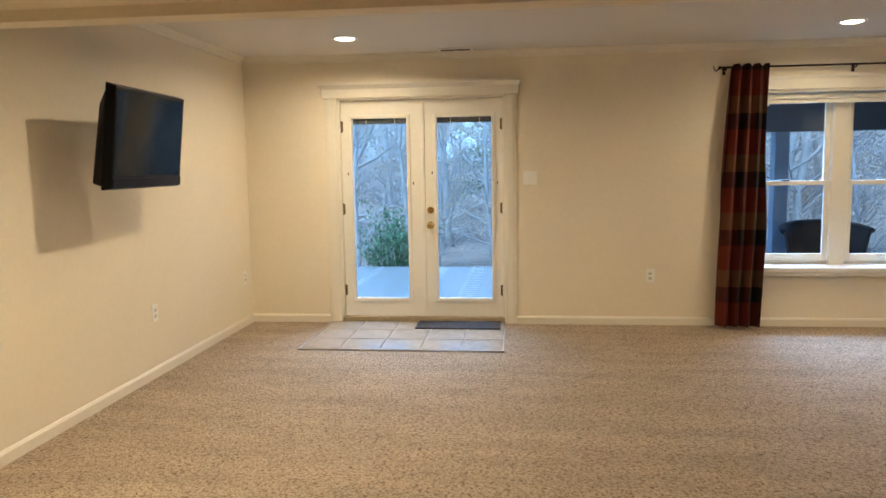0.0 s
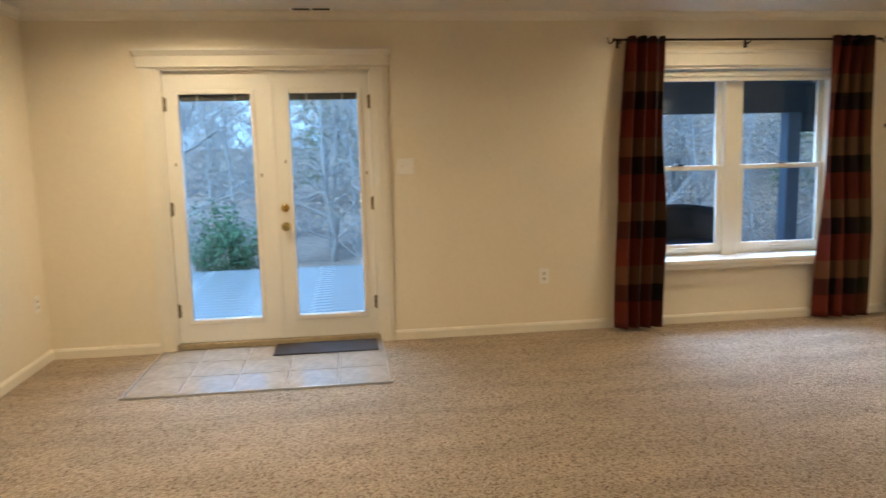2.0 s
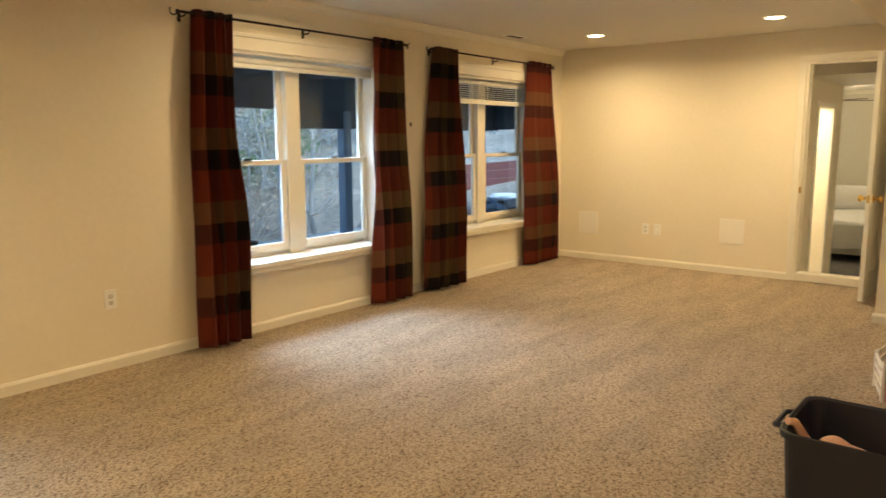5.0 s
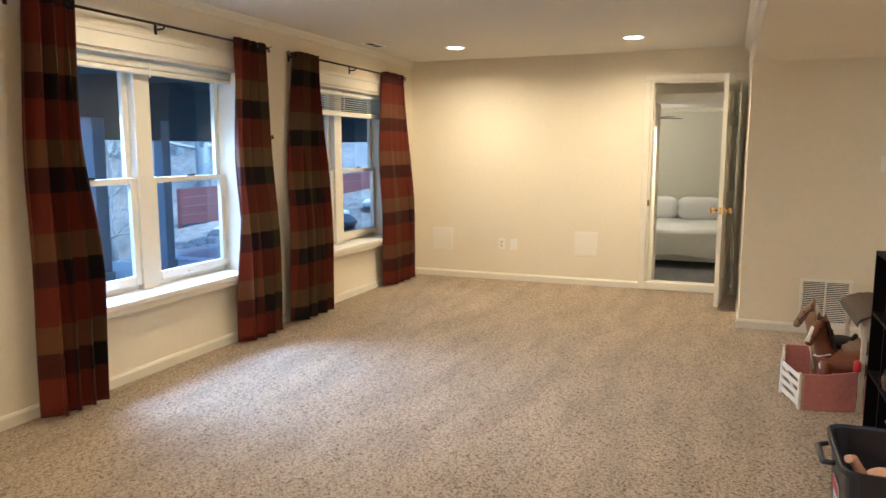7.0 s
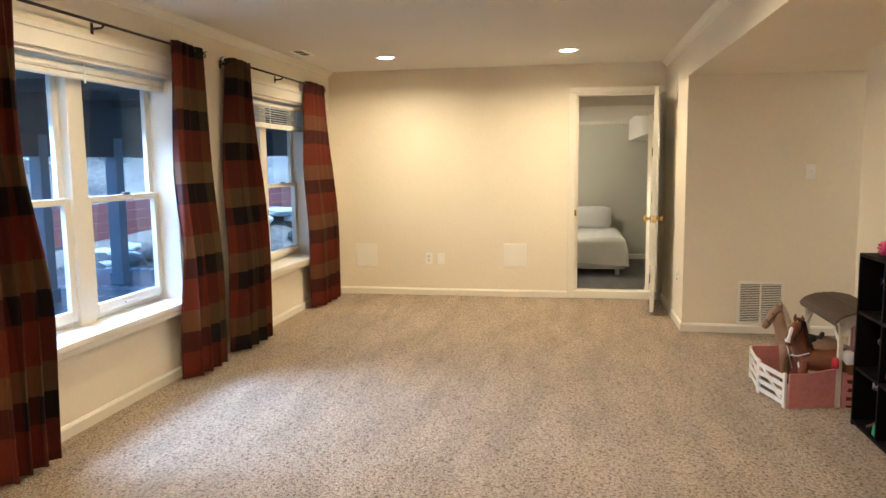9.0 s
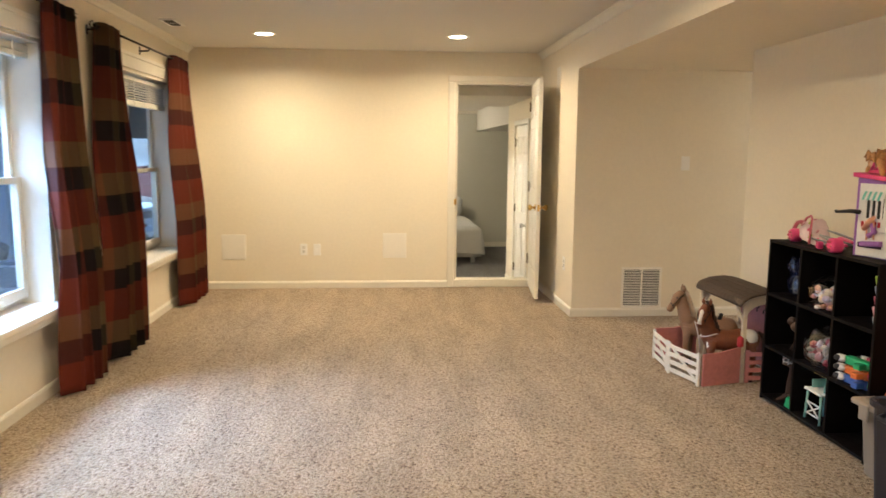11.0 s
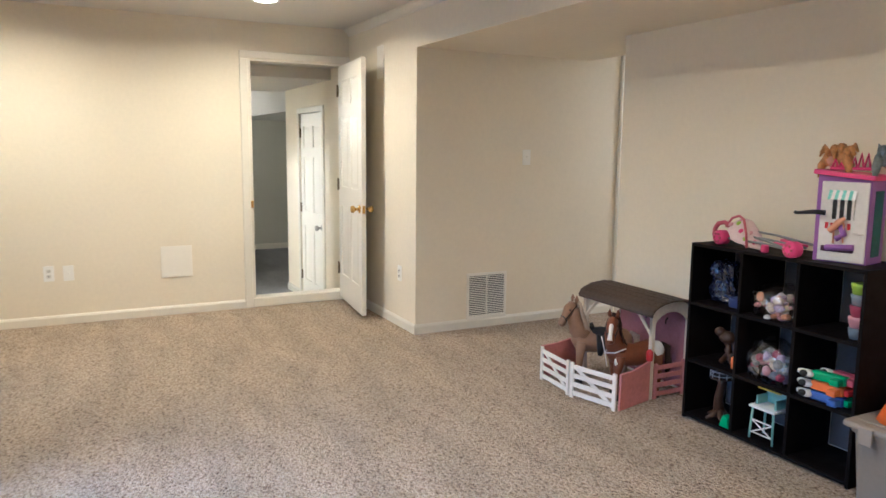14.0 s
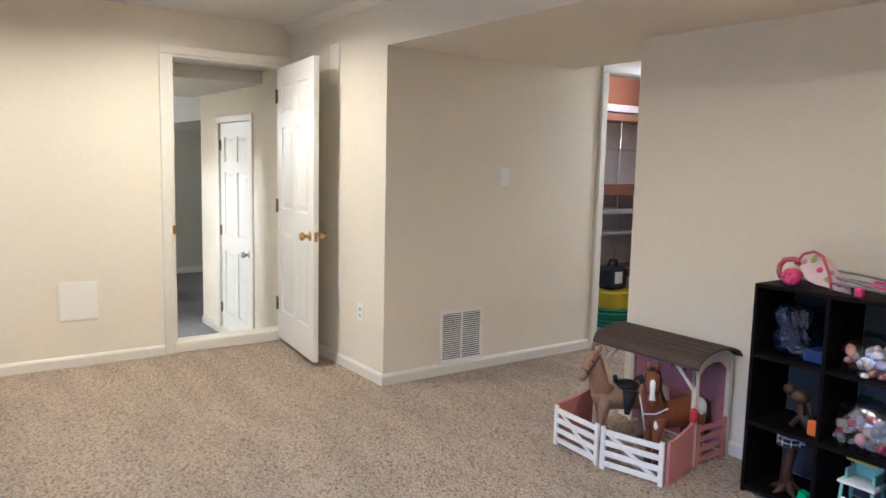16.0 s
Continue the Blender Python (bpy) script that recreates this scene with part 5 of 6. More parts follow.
part("roof", b, TOY["pink"], t, "bright pink roof")
b = bmesh.new()
box(b, -0.05, 0.045, 0.0792, 0.082, 0.18, 0.28)
part("window", b, BLK, t)
for i in range(4):
    b = bmesh.new()
    box(b, -0.05 + i * 0.0283, -0.04 + i * 0.0283, 0.0822, 0.085, 0.18, 0.28)
    part("window_bar", b, TOY["white"], t)
for i in range(8):
    b = bmesh.new()
    x, w = -0.056 + 0.0135 * i, 0.0133
    hull_box(b, [(x, 0.08, 0.275), (x + w, 0.08, 0.275), (x + w, 0.1, 0.262), (x, 0.1, 0.262)], [(x, 0.08, 0.3), (x + w, 0.08, 0.3), (x + w, 0.083, 0.3), (x, 0.083, 0.3)])
    part("awning_stripe", b, TOY["teal" if i % 2 else "white"], t)
b = bmesh.new()
tube(b, [(-0.088, 0.079, 0.125), (-0.088, 0.092, 0.125), (-0.055, 0.092, 0.127)], 0.0035, 6)
part("door_handle", b, TOY["white"], t)
b = bmesh.new()
tube(b, [(0.0, 0.085, 0.16), (-0.02, 0.088, 0.12), (0.01, 0.086, 0.1)], 0.014, 6)
tube(b, [(-0.06, 0.086, 0.07), (0.05, 0.086, 0.06)], 0.013, 6)
part("sticker", b, TOY["purple"], t)
b = bmesh.new()
for i in range(5):
    box(b, -0.04 + i * 0.022, -0.028 + i * 0.022, 0.0792, 0.083, 0.14, 0.165)
part("flower_box", b, TOY["red"], t)
b = bmesh.new()
box(b, -0.108, -0.1055, -0.05, 0.03, 0.03, 0.3)
part("side_panel", b, mat("deep_teal_print", (0.012, 0.12, 0.13), 0.5, var=0.3, scale=18), t, "dark teal side panel")
b = bmesh.new()
tube(b, [(0.055, 0.10, 0.205), (0.10, 0.11, 0.207), (0.165, 0.12, 0.198), (0.172, 0.12, 0.203)], [0.011, 0.009, 0.006, 0.008], 8)
part("doll_leg", b, BLK, t, "black-stockinged doll leg poking out of the window")
b = bmesh.new()
box(b, -0.06, 0.07, 0.0795, 0.087, 0.045, 0.068, 0.006)
part("door_scroll", b, mat("plum_plastic", (0.06, 0.02, 0.06), 0.5), t)
b = bmesh.new()
tube(b, [(0.035, 0.09, 0.13), (0.0, 0.095, 0.17), (-0.02, 0.092, 0.19)], [0.013, 0.014, 0.006], 8)
tube(b, [(0.02, 0.09, 0.15), (0.02, 0.088, 0.08)], 0.004, 6)
tube(b, [(-0.015, 0.09, 0.17), (-0.018, 0.088, 0.085)], 0.004, 6)
part("toy_pony", b, TOY["peach"], t, "small orange pony figure hung on the door")


def doll(name, at, hair, label):
    """A small doll lying back: one plain shape."""
    b = bmesh.new()
    ball(b, (0, 0, 0.03), (0.024, 0.024, 0.028), 0)
    ball(b, (0.006, -0.008, 0.034), (0.034, 0.03, 0.036), 1)
    for k in range(9):
        a = 0.7 * k
        tube(b, [(0.012 * math.cos(a), 0.012 * math.sin(a), 0.05), (0.036 * math.cos(a), 0.03 * math.sin(a), 0.072 + 0.01 * math.sin(3 * a)), (0.052 * math.cos(a), 0.036 * math.sin(a), 0.04 + 0.016 * math.sin(2 * a))], [0.014, 0.015, 0.004], 7, 1)
    tube(b, [(0.02, -0.02, 0.04), (0.05, -0.02, 0.0), (0.055, -0.02, -0.05)], [0.02, 0.018, 0.008], 8, 1)
    tube(b, [(0, 0, 0.0), (-0.03, 0.0, 0.006), (-0.09, 0.01, 0.012)], [0.012, 0.02, 0.016], 8, 0)
    solid(name, b, [SKIN, hair], label, "doll", at)


HAIR2 = mat("grey_doll_hair", (0.18, 0.22, 0.24), 0.5, var=0.3, scale=60, bump=0.5, bump_scale=300)
doll("doll", pose(2.69, 2.92, TOP + 0.395, 0, 0, 10), HAIR, "fashion doll with orange hair lying on the doll house")
doll("doll", pose(2.63, 2.915, TOP + 0.4, 0, 0, 160), HAIR, "fashion doll with orange hair lying on the doll house")
doll("doll", pose(2.47, 2.89, TOP + 0.4, 0, 0, 100), HAIR2, "doll with silver-blue hair slumped on the doll house")
b = bmesh.new()
for i in range(7):
    x = -0.05 + 0.0167 * i
    tube(b, [(x, 0, 0), (x + 0.008, 0, 0.03 + 0.014 * math.sin(i)), (x + 0.0167, 0, 0)], 0.004, 6)
tube(b, [(-0.052, 0, 0.002), (0.07, 0, 0.002)], 0.005, 6)
solid("toy_tiara", b, TOY["pink"], "pink plastic toy tiara on the doll house", "toy", pose(2.56, 2.94, TOP + 0.386, 0, 0, 12) @ Matrix.Scale(1.5, 4))

SPOTC = mat("white_spot_cloth", (0.72, 0.56, 0.57), 0.8, var=0.08, scale=20, bump=0.25, bump_scale=60)
HANDLE = mat("dusty_pink_rubber", (0.50, 0.10, 0.14), 0.5, var=0.1)


def wheel_ball(x, y, r, t):
    """A toy wheel with a row of raised studs."""
    b = bmesh.new()
    lathe(b, [(r * 0.55, -0.03), (r * 0.95, -0.024), (r, -0.012), (r, 0.012), (r * 0.95, 0.024), (r * 0.55, 0.03), (0.004, 0.031)], 20, 0, Matrix.Translation((x, y, r)) @ back)
    w = part("wheel", b, TOY["pink"], t, "bright pink plastic wheel")
    for k in range(6):
        b = bmesh.new()
        a = k * math.pi / 3
        ball(b, (x + r * 0.55 * math.cos(a), y + 0.031, r + r * 0.55 * math.sin(a)), 0.006, u=8, v=6)
        part("stud", b, HANDLE, w)


t = thing("toy_stroller", pose(3.10, 2.93, TOP, 0, 0, -6), "folded pink toy stroller with spotted hood lying flat", "toy")
hood = bmesh.new()
prof = [(0.105, 0.02, 0.085), (0.08, 0.05, 0.118), (0.045, 0.06, 0.128), (0.005, 0.065, 0.115), (-0.035, 0.065, 0.08), (-0.075, 0.05, 0.045), (-0.115, 0.02, 0.016)]
rows = []
for x, d, h in prof:
    rows.append([hood.verts.new((x - 0.03 * (k / 10), -d + 2.0 * d * (k / 10) + 0.01, h * (1 - (k / 10) ** 2.2 * (0.75 if x < 0.06 else 0.35)) + 0.004 * math.sin(k * 1.7 + x * 60))) for k in range(11)])
for p, q in zip(rows, rows[1:]):
    for k in range(10):
        hood.faces.new((p[k], p[k + 1], q[k + 1], q[k])).smooth = True
o = part("hood", hood, SPOTC, t, "white cloth hood with pink and green spots")
s_ = o.modifiers.new("thick", "SOLIDIFY")
s_.thickness = 0.004
for at, color in (((0, 4), "rose"), ((2, 5), "lime"), ((2, 3), "rose"), ((3, 7), "pink"), ((4, 5), "rose"), ((5, 7), "pink"), ((1, 7), "rose"), ((4, 8), "lime")):
    i0, k0 = at
    c = Vector((prof[i0][0] - 0.03 * (k0 / 10), -prof[i0][1] + 2.0 * prof[i0][1] * (k0 / 10) + 0.01, prof[i0][2] * (1 - (k0 / 10) ** 2.2 * (0.75 if prof[i0][0] < 0.06 else 0.35))))
    b = bmesh.new()
    lathe(b, [(0.013, 0), (0.012, 0.003), (0.001, 0.0035)], 14, 0, Matrix.Translation(c + Vector((0, 0.003, 0.002))) @ Matrix.Rotation(radians(-50 if k0 > 4 else -20), 4, "X"))
    part("spot", b, TOY[color], o)
b = bmesh.new()
tube(b, [(0.105, 0.02, 0.085), (0.075, 0.012, 0.130), (0.03, 0.012, 0.145), (-0.02, 0.03, 0.132), (-0.065, 0.055, 0.075), (-0.09, 0.07, 0.008)], 0.006, 8)
part("hood_piping", b, HANDLE, t, "dusty pink hood edging")
b = bmesh.new()
tube(b, [(0.08, 0.02, 0.095), (0.115, 0.02, 0.105), (0.150, 0.025, 0.098), (0.168, 0.03, 0.07), (0.165, 0.035, 0.045), (0.150, 0.04, 0.022)], 0.011, 10)
part("handle", b, HANDLE, t, "curved dusty pink handle")
wheel_ball(0.085, 0.06, 0.036, t)
b = bmesh.new()
for y0, y1, z0, z1 in ((-0.05, -0.03, 0.075, 0.05), (0.0, 0.02, 0.05, 0.04), (0.05, 0.05, 0.035, 0.022), (-0.02, 0.06, 0.06, 0.018)):
    tube(b, [(0.06, y0, z0), (-0.15, (y0 + y1) / 2, (z0 + z1) / 2 + 0.008), (-0.36, y1 - 0.02, z1)], 0.0055, 6)
part("frame", b, TOY["grey"], t, "grey metal folding frame")
b = bmesh.new()
for y0, z0 in ((-0.03, 0.05), (0.01, 0.038)):
    hull_box(b, [(-0.2, y0 - 0.012, z0), (-0.34, y0 - 0.006, z0 - 0.012), (-0.34, y0 + 0.02, z0 - 0.012), (-0.2, y0 + 0.014, z0)], [(-0.2, y0 - 0.012, z0 + 0.01), (-0.34, y0 - 0.006, z0), (-0.34, y0 + 0.02, z0), (-0.2, y0 + 0.014, z0 + 0.01)], 0.003)
part("seat_cloth", b, TOY["pink"], t)
b = bmesh.new()
box(b, -0.215, -0.185, 0.055, 0.085, 0.0, 0.036, 0.006)
part("foot", b, TOY["pink"], t)
wheel_ball(-0.36, 0.075, 0.036, t)

# ---- toy stable ----
TOYWOOD = mat("toy_cream_wood", (0.70, 0.62, 0.50), 0.6, var=0.12, scale=14, bump=0.1)
FENCE = mat("toy_white_wood", (0.80, 0.76, 0.68), 0.55, var=0.06, scale=14, bump=0.1)
PINKW = mat("toy_pink_wood", (0.55, 0.21, 0.20), 0.6, var=0.14, scale=14, bump=0.12)
PURP = mat("stable_print", (0.36, 0.15, 0.19), 0.6, var=0.15, scale=12)
ROOFW = mat("toy_roof", (0.07, 0.045, 0.032), 0.7, var=0.25, scale=25, bump=0.2)
BX0, BX1, BY0, BY1 = 3.555, 4.15, 2.765, 3.05
t = thing("toy_stable", (0, 0, 0), "wooden toy horse stable with arched roof and pink panels", "toy stable")
for x in (BX0 + 0.012, BX1 - 0.012):
    for y in (BY0 + 0.012, BY1 - 0.012):
        b = bmesh.new()
        box(b, x - 0.012, x + 0.012, y - 0.012, y + 0.012, 0, 0.47, 0.002)
        part("post", b, TOYWOOD, t)
b = bmesh.new()
box(b, BX0 + 0.024, BX1 - 0.024, BY0, BY0 + 0.012, 0.02, 0.47)
part("back_wall", b, PURP, t, "purple printed back wall")
ym, hw = (BY0 + BY1) / 2, (BY1 - BY0) / 2 + 0.03
arc = [(ym - hw * math.cos(a), 0.468 + 0.075 * math.sin(a)) for a in [math.pi * j / 12 for j in range(13)]]
b = bmesh.new()
prism(b, arc + [(y, z + 0.007) for y, z in arc[::-1]], "x", BX0 - 0.03, BX1 + 0.012)
roof = part("roof", b, ROOFW, t, "dark brown shingled arched roof")
for k in range(11):
    a0 = math.pi * (k + 0.5) / 11.5
    y, z = ym - (hw + 0.002) * math.cos(a0), 0.4765 + 0.075 * math.sin(a0)
    for i in range(14):
        b = bmesh.new()
        x = BX0 - 0.028 + i * 0.0452 + (0.005 if k % 2 else 0)
        ta = math.atan2(0.075 * math.cos(a0), hw * math.sin(a0))
        box(b, 0, 0.043, -0.016, 0.016, 0, 0.0018)
        part("shingle", b, ROOFW, roof, at=Matrix.Translation((x, y, z)) @ Matrix.Rotation(ta + 0.05 * (1 if y > ym else -1), 4, "X"))
for x in (BX0 + 0.006, BX1 - 0.018):
    b = bmesh.new()
    ring = [(ym - (hw - 0.045) * math.cos(a), 0.38 + 0.1 * math.sin(a)) for a in [math.pi * j / 10 for j in range(11)]]
    outer = [(BY0, 0.38), (BY0, 0.47)] + [(ym - hw * math.cos(a) * 0.88, 0.468 + 0.07 * math.sin(a)) for a in [math.pi * j / 10 for j in range(1, 10)]] + [(BY1, 0.47), (BY1, 0.38)]
    prism(b, outer + ring[::-1], "x", x, x + 0.012)
    part("gable", b, TOYWOOD, t)
b = bmesh.new()
tube(b, [(BX0 + 0.13, BY1 - 0.012, 0.47), (BX0 + 0.02, BY1 - 0.012, 0.36)], 0.01, 4, smooth=False)
part("brace", b, TOYWOOD, t)
b = bmesh.new()
tube(b, [(BX1 - 0.13, BY1 - 0.012, 0.47), (BX1 - 0.02, BY1 - 0.012, 0.36)], 0.01, 4, smooth=False)
part("brace", b, TOYWOOD, t)


def rails(p, q, h, wood, cross, name):
    """A little fence from p to q: end posts, four rails and a diagonal."""
    p, q = Vector((*p, 0)), Vector((*q, 0))
    d = q - p
    n = d.length
    mx = Matrix.Translation(p) @ Matrix.Rotation(math.atan2(d.y, d.x), 4, "Z")
    for x in (0.011, n - 0.011):
        b = bmesh.new()
        box(b, x - 0.011, x + 0.011, -0.007, 0.007, 0, h, 0.001)
        part("fence_post", b, wood, t, at=mx)
    for i in range(4):
        b = bmesh.new()
        z = h * (0.14 + 0.245 * i)
        box(b, 0.02, n - 0.02, -0.004, 0.004, z - 0.013, z + 0.013, 0.001)
        part("fence_rail", b, wood, t, at=mx)
    if cross:
        b = bmesh.new()
        hull_box(b, [(0.022, 0.004, h * 0.82), (0.05, 0.004, h * 0.86), (0.05, 0.011, h * 0.86), (0.022, 0.011, h * 0.82)], [(n - 0.05, 0.004, h * 0.1), (n - 0.022, 0.004, h * 0.14), (n - 0.022, 0.011, h * 0.14), (n - 0.05, 0.011, h * 0.1)])
        part("fence_brace", b, wood, t, at=mx)


rails((4.115, 3.375), (3.81, 3.40), 0.2, FENCE, True, "gate")
rails((3.79, 3.405), (3.50, 3.33), 0.2, FENCE, True, "gate")
rails((BX0 + 0.004, BY1 - 0.03), (BX0 + 0.004, BY0 + 0.03), 0.2, PINKW, False, "side")
for p, q in (((3.49, 3.315), (3.552, 3.06)), ((4.125, 3.365), (4.165, 3.06))):
    p, q = Vector((*p, 0)), Vector((*q, 0))
    d = q - p
    b = bmesh.new()
    prism(b, [(0, 0.005), (d.length, 0.005), (d.length, 0.225), (d.length * 0.8, 0.215), (d.length * 0.4, 0.2), (0, 0.2)], "y", -0.006, 0.006)
    part("side_panel", b, PINKW, t, "dusty pink side panel", at=Matrix.Translation(p) @ Matrix.Rotation(math.atan2(d.y, d.x), 4, "Z"))
for x in (3.72, 3.8, 3.88):
    b = bmesh.new()
    tube(b, [(x, BY0 + 0.014, 0.4), (x, BY0 + 0.03, 0.385), (x, BY0 + 0.03, 0.365)], 0.005, 6)
    part("tack_hook", b, BLK, t)


def toy_horse(at, coat, mane, blaze, saddle, turn, label):
    """A toy horse: one plain mesh, head towards +x."""
    b = bmesh.new()
    tube(b, [(-0.17, 0, 0.255), (-0.15, 0, 0.25), (-0.09, 0, 0.243), (0, 0, 0.232), (0.08, 0, 0.238), (0.13, 0, 0.25), (0.155, 0, 0.255)], [0.02, 0.05, 0.068, 0.06, 0.063, 0.052, 0.02], 16, 0)
    tube(b, [(0.085, 0, 0.245), (0.125, 0, 0.30), (0.148, 0, 0.36), (0.155, 0, 0.415)], [0.058, 0.050, 0.038, 0.030], 14, 0)
    # head: poll, cheek, narrow nose, muzzle
    tube(b, [(0.140, 0, 0.432), (0.160, 0, 0.430), (0.182, 0, 0.408), (0.206, 0, 0.368), (0.224, 0, 0.336), (0.232, 0, 0.322)], [0.014, 0.028, 0.032, 0.0215, 0.021, 0.012], 14, 0)
    if blaze:
        tube(b, [(0.186, 0, 0.437), (0.205, 0, 0.412), (0.224, 0, 0.374), (0.240, 0, 0.343)], [0.006, 0.013, 0.010, 0.014], 10, blaze)
    for y in (0.018, -0.018):
        tube(b, [(0.150, y, 0.448), (0.148, y * 1.25, 0.468), (0.150, y * 1.15, 0.488)], [0.009, 0.011, 0.002], 8, 0)
        ball(b, (0.190, y * 1.5, 0.412), 0.006, 3, 8, 6)
        ball(b, (0.236, y * 0.6, 0.333), 0.004, 3, 6, 5)
        tube(b, [(0.150, y * 1.6, 0.435), (0.182, y * 1.9, 0.405), (0.212, y * 1.3, 0.362)], 0.0028, 5, 4)
    ring = [2 * math.pi * k / 12 for k in range(13)]
    tube(b, [(0.212 + 0.012 * math.cos(a), 0.024 * math.sin(a), 0.360 + 0.018 * math.cos(a)) for a in ring], 0.003, 5, 4, cap=False)
    for k in range(11):
        z, x = 0.452 - 0.018 * k, 0.134 - 0.0075 * k
        for s in (1, -0.4):
            tube(b, [(x + 0.014, 0, z + 0.012), (x - 0.006, 0.022 * s, z - 0.01), (x - 0.002, 0.043 * s, z - 0.055)], [0.010, 0.010, 0.002], 6, 1)
    for x, y, lean in ((0.105, 0.032, 0.012), (0.105, -0.032, -0.006), (-0.11, 0.036, -0.02), (-0.11, -0.036, 0.01)):
        tube(b, [(x, y, 0.24), (x + lean * 0.6, y, 0.165), (x + lean, y, 0.115), (x + lean * 0.6, y, 0.055), (x + lean * 0.5, y, 0.028)], [0.036, 0.023, 0.0165, 0.012, 0.015], 10, 0)
        tube(b, [(x + lean * 0.5, y, 0.032), (x + lean * 0.5 + 0.006, y, 0.0)], [0.016, 0.021], 10, 3)
    tube(b, [(-0.160, 0, 0.285), (-0.195, 0, 0.262), (-0.208, 0, 0.17), (-0.198, 0, 0.09)], [0.012, 0.020, 0.022, 0.005], 8, 1)
    for v in b.verts:
        if v.co.z > 0.3 and v.co.x > 0.06:
            w = max(min(1, (v.co.z - 0.3) / 0.1), min(1, max(0, (v.co.x - 0.178) / 0.015)))
            c = Vector((0.13, 0, 0))
            v.co = c + Matrix.Rotation(radians(turn * w), 3, "Z") @ (v.co - c)
    if saddle:
        ball(b, (-0.005, 0, 0.287), (0.066, 0.062, 0.022), 4)
        tube(b, [(-0.066, -0.034, 0.300), (-0.074, 0, 0.322), (-0.066, 0.034, 0.300)], 0.012, 8, 4)
        tube(b, [(0.046, 0, 0.298), (0.052, 0, 0.332)], [0.016, 0.010], 8, 4)
        for y in (0.062, -0.062):
            tube(b, [(0, y, 0.28), (0.006, y * 1.08, 0.235), (0.012, y * 1.04, 0.17)], [0.034, 0.028, 0.012], 8, 4)
    else:
        ball(b, (-0.105, 0.032, 0.262), (0.046, 0.041, 0.050), 2)
        ball(b, (0.118, 0.040, 0.215), (0.022, 0.016, 0.036), 2)
        tube(b, [(0.085, 0.060, 0.285), (0.140, 0.045, 0.262), (0.172, 0, 0.252), (0.140, -0.045, 0.262)], 0.0035, 5, 2)
        tube(b, [(0.205, 0.012, 0.345), (0.185, 0.012, 0.27), (0.165, 0.012, 0.18)], 0.003, 5, 2)
    solid("toy_horse", b, [coat, mane, TOY["white"], BLK, BLK], label, "toy horse", at, group="toy horses in the stable")


TANH = mat("tan_horse", (0.28, 0.16, 0.092), 0.6, var=0.12, scale=25, bump=0.2, bump_scale=300)
TANM = mat("tan_mane", (0.52, 0.41, 0.30), 0.6, var=0.2, scale=40)
BRNH = mat("brown_horse", (0.17, 0.05, 0.018), 0.55, var=0.2, scale=25, bump=0.2, bump_scale=300)
BRNM = mat("brown_mane", (0.035, 0.015, 0.01), 0.6, var=0.2, scale=40)
toy_horse(pose(3.92, 3.10, 0, 0, 0, 62) @ Matrix.Scale(1.07, 4), TANH, TANM, 0, True, 20, "tan toy horse with black saddle in the stable pen")
toy_horse(pose(3.645, 3.085, 0, 0, 0, 78) @ Matrix.Scale(1.03, 4), BRNH, BRNM, 2, False, 52, "brown toy horse with white blaze in the stable pen")

b = bmesh.new()
tube(b, [(0, 0, 0), (0, 0, 0.004), (0, 0, 0.05), (0.004, 0, 0.062)], [0.016, 0.019, 0.019, 0.008], 12)
solid("toy_bucket", b, TOY["red"], "small red toy bucket on the stable fence rail", "toy", (3.552, 3.062, 0.226))

# ---- storage bins and bag ----
GREYP = mat("grey_tote", (0.25, 0.217, 0.175), 0.45, var=0.06, scale=5)
GREYL = mat("grey_tote_lid", (0.31, 0.265, 0.21), 0.45, var=0.06, scale=5)
NAVYP = mat("navy_tote", (0.012, 0.014, 0.024), 0.38, var=0.15, scale=6)


def tub(bm, w, d, h, taper, wall=0.006, m=0):
    """An open tapered tub with rounded corners and a rolled rim."""
    def loop(w2, d2, r, z):
        out = []
        for cx, cy, a0 in ((w2 / 2 - r, d2 / 2 - r, 0), (-w2 / 2 + r, d2 / 2 - r, 90), (-w2 / 2 + r, -d2 / 2 + r, 180), (w2 / 2 - r, -d2 / 2 + r, 270)):
            for k in range(6):
                a = radians(a0 + 18 * k)
                out.append(bm.verts.new((cx + r * math.cos(a), cy + r * math.sin(a), z)))
        return out
    q = [loop(w - 2 * taper, d - 2 * taper, 0.04, 0), loop(w - 0.03, d - 0.03, 0.05, h - 0.05), loop(w - 0.028, d - 0.028, 0.05, h - 0.02), loop(w, d, 0.06, h - 0.018), loop(w, d, 0.06, h), loop(w - 0.012, d - 0.012, 0.055, h + 0.003),
         loop(w - 0.034, d - 0.034, 0.05, h - 0.004), loop(w - 2 * taper - 2 * wall, d - 2 * taper - 2 * wall, 0.038, wall)]
    for a, c in zip(q, q[1:]):
        for i in range(24):
            f = bm.faces.new((a[i], a[(i + 1) % 24], c[(i + 1) % 24], c[i]))
            f.material_index, f.smooth = m, False
    bm.faces.new(q[0][::-1])
    bm.faces.new(q[-1])


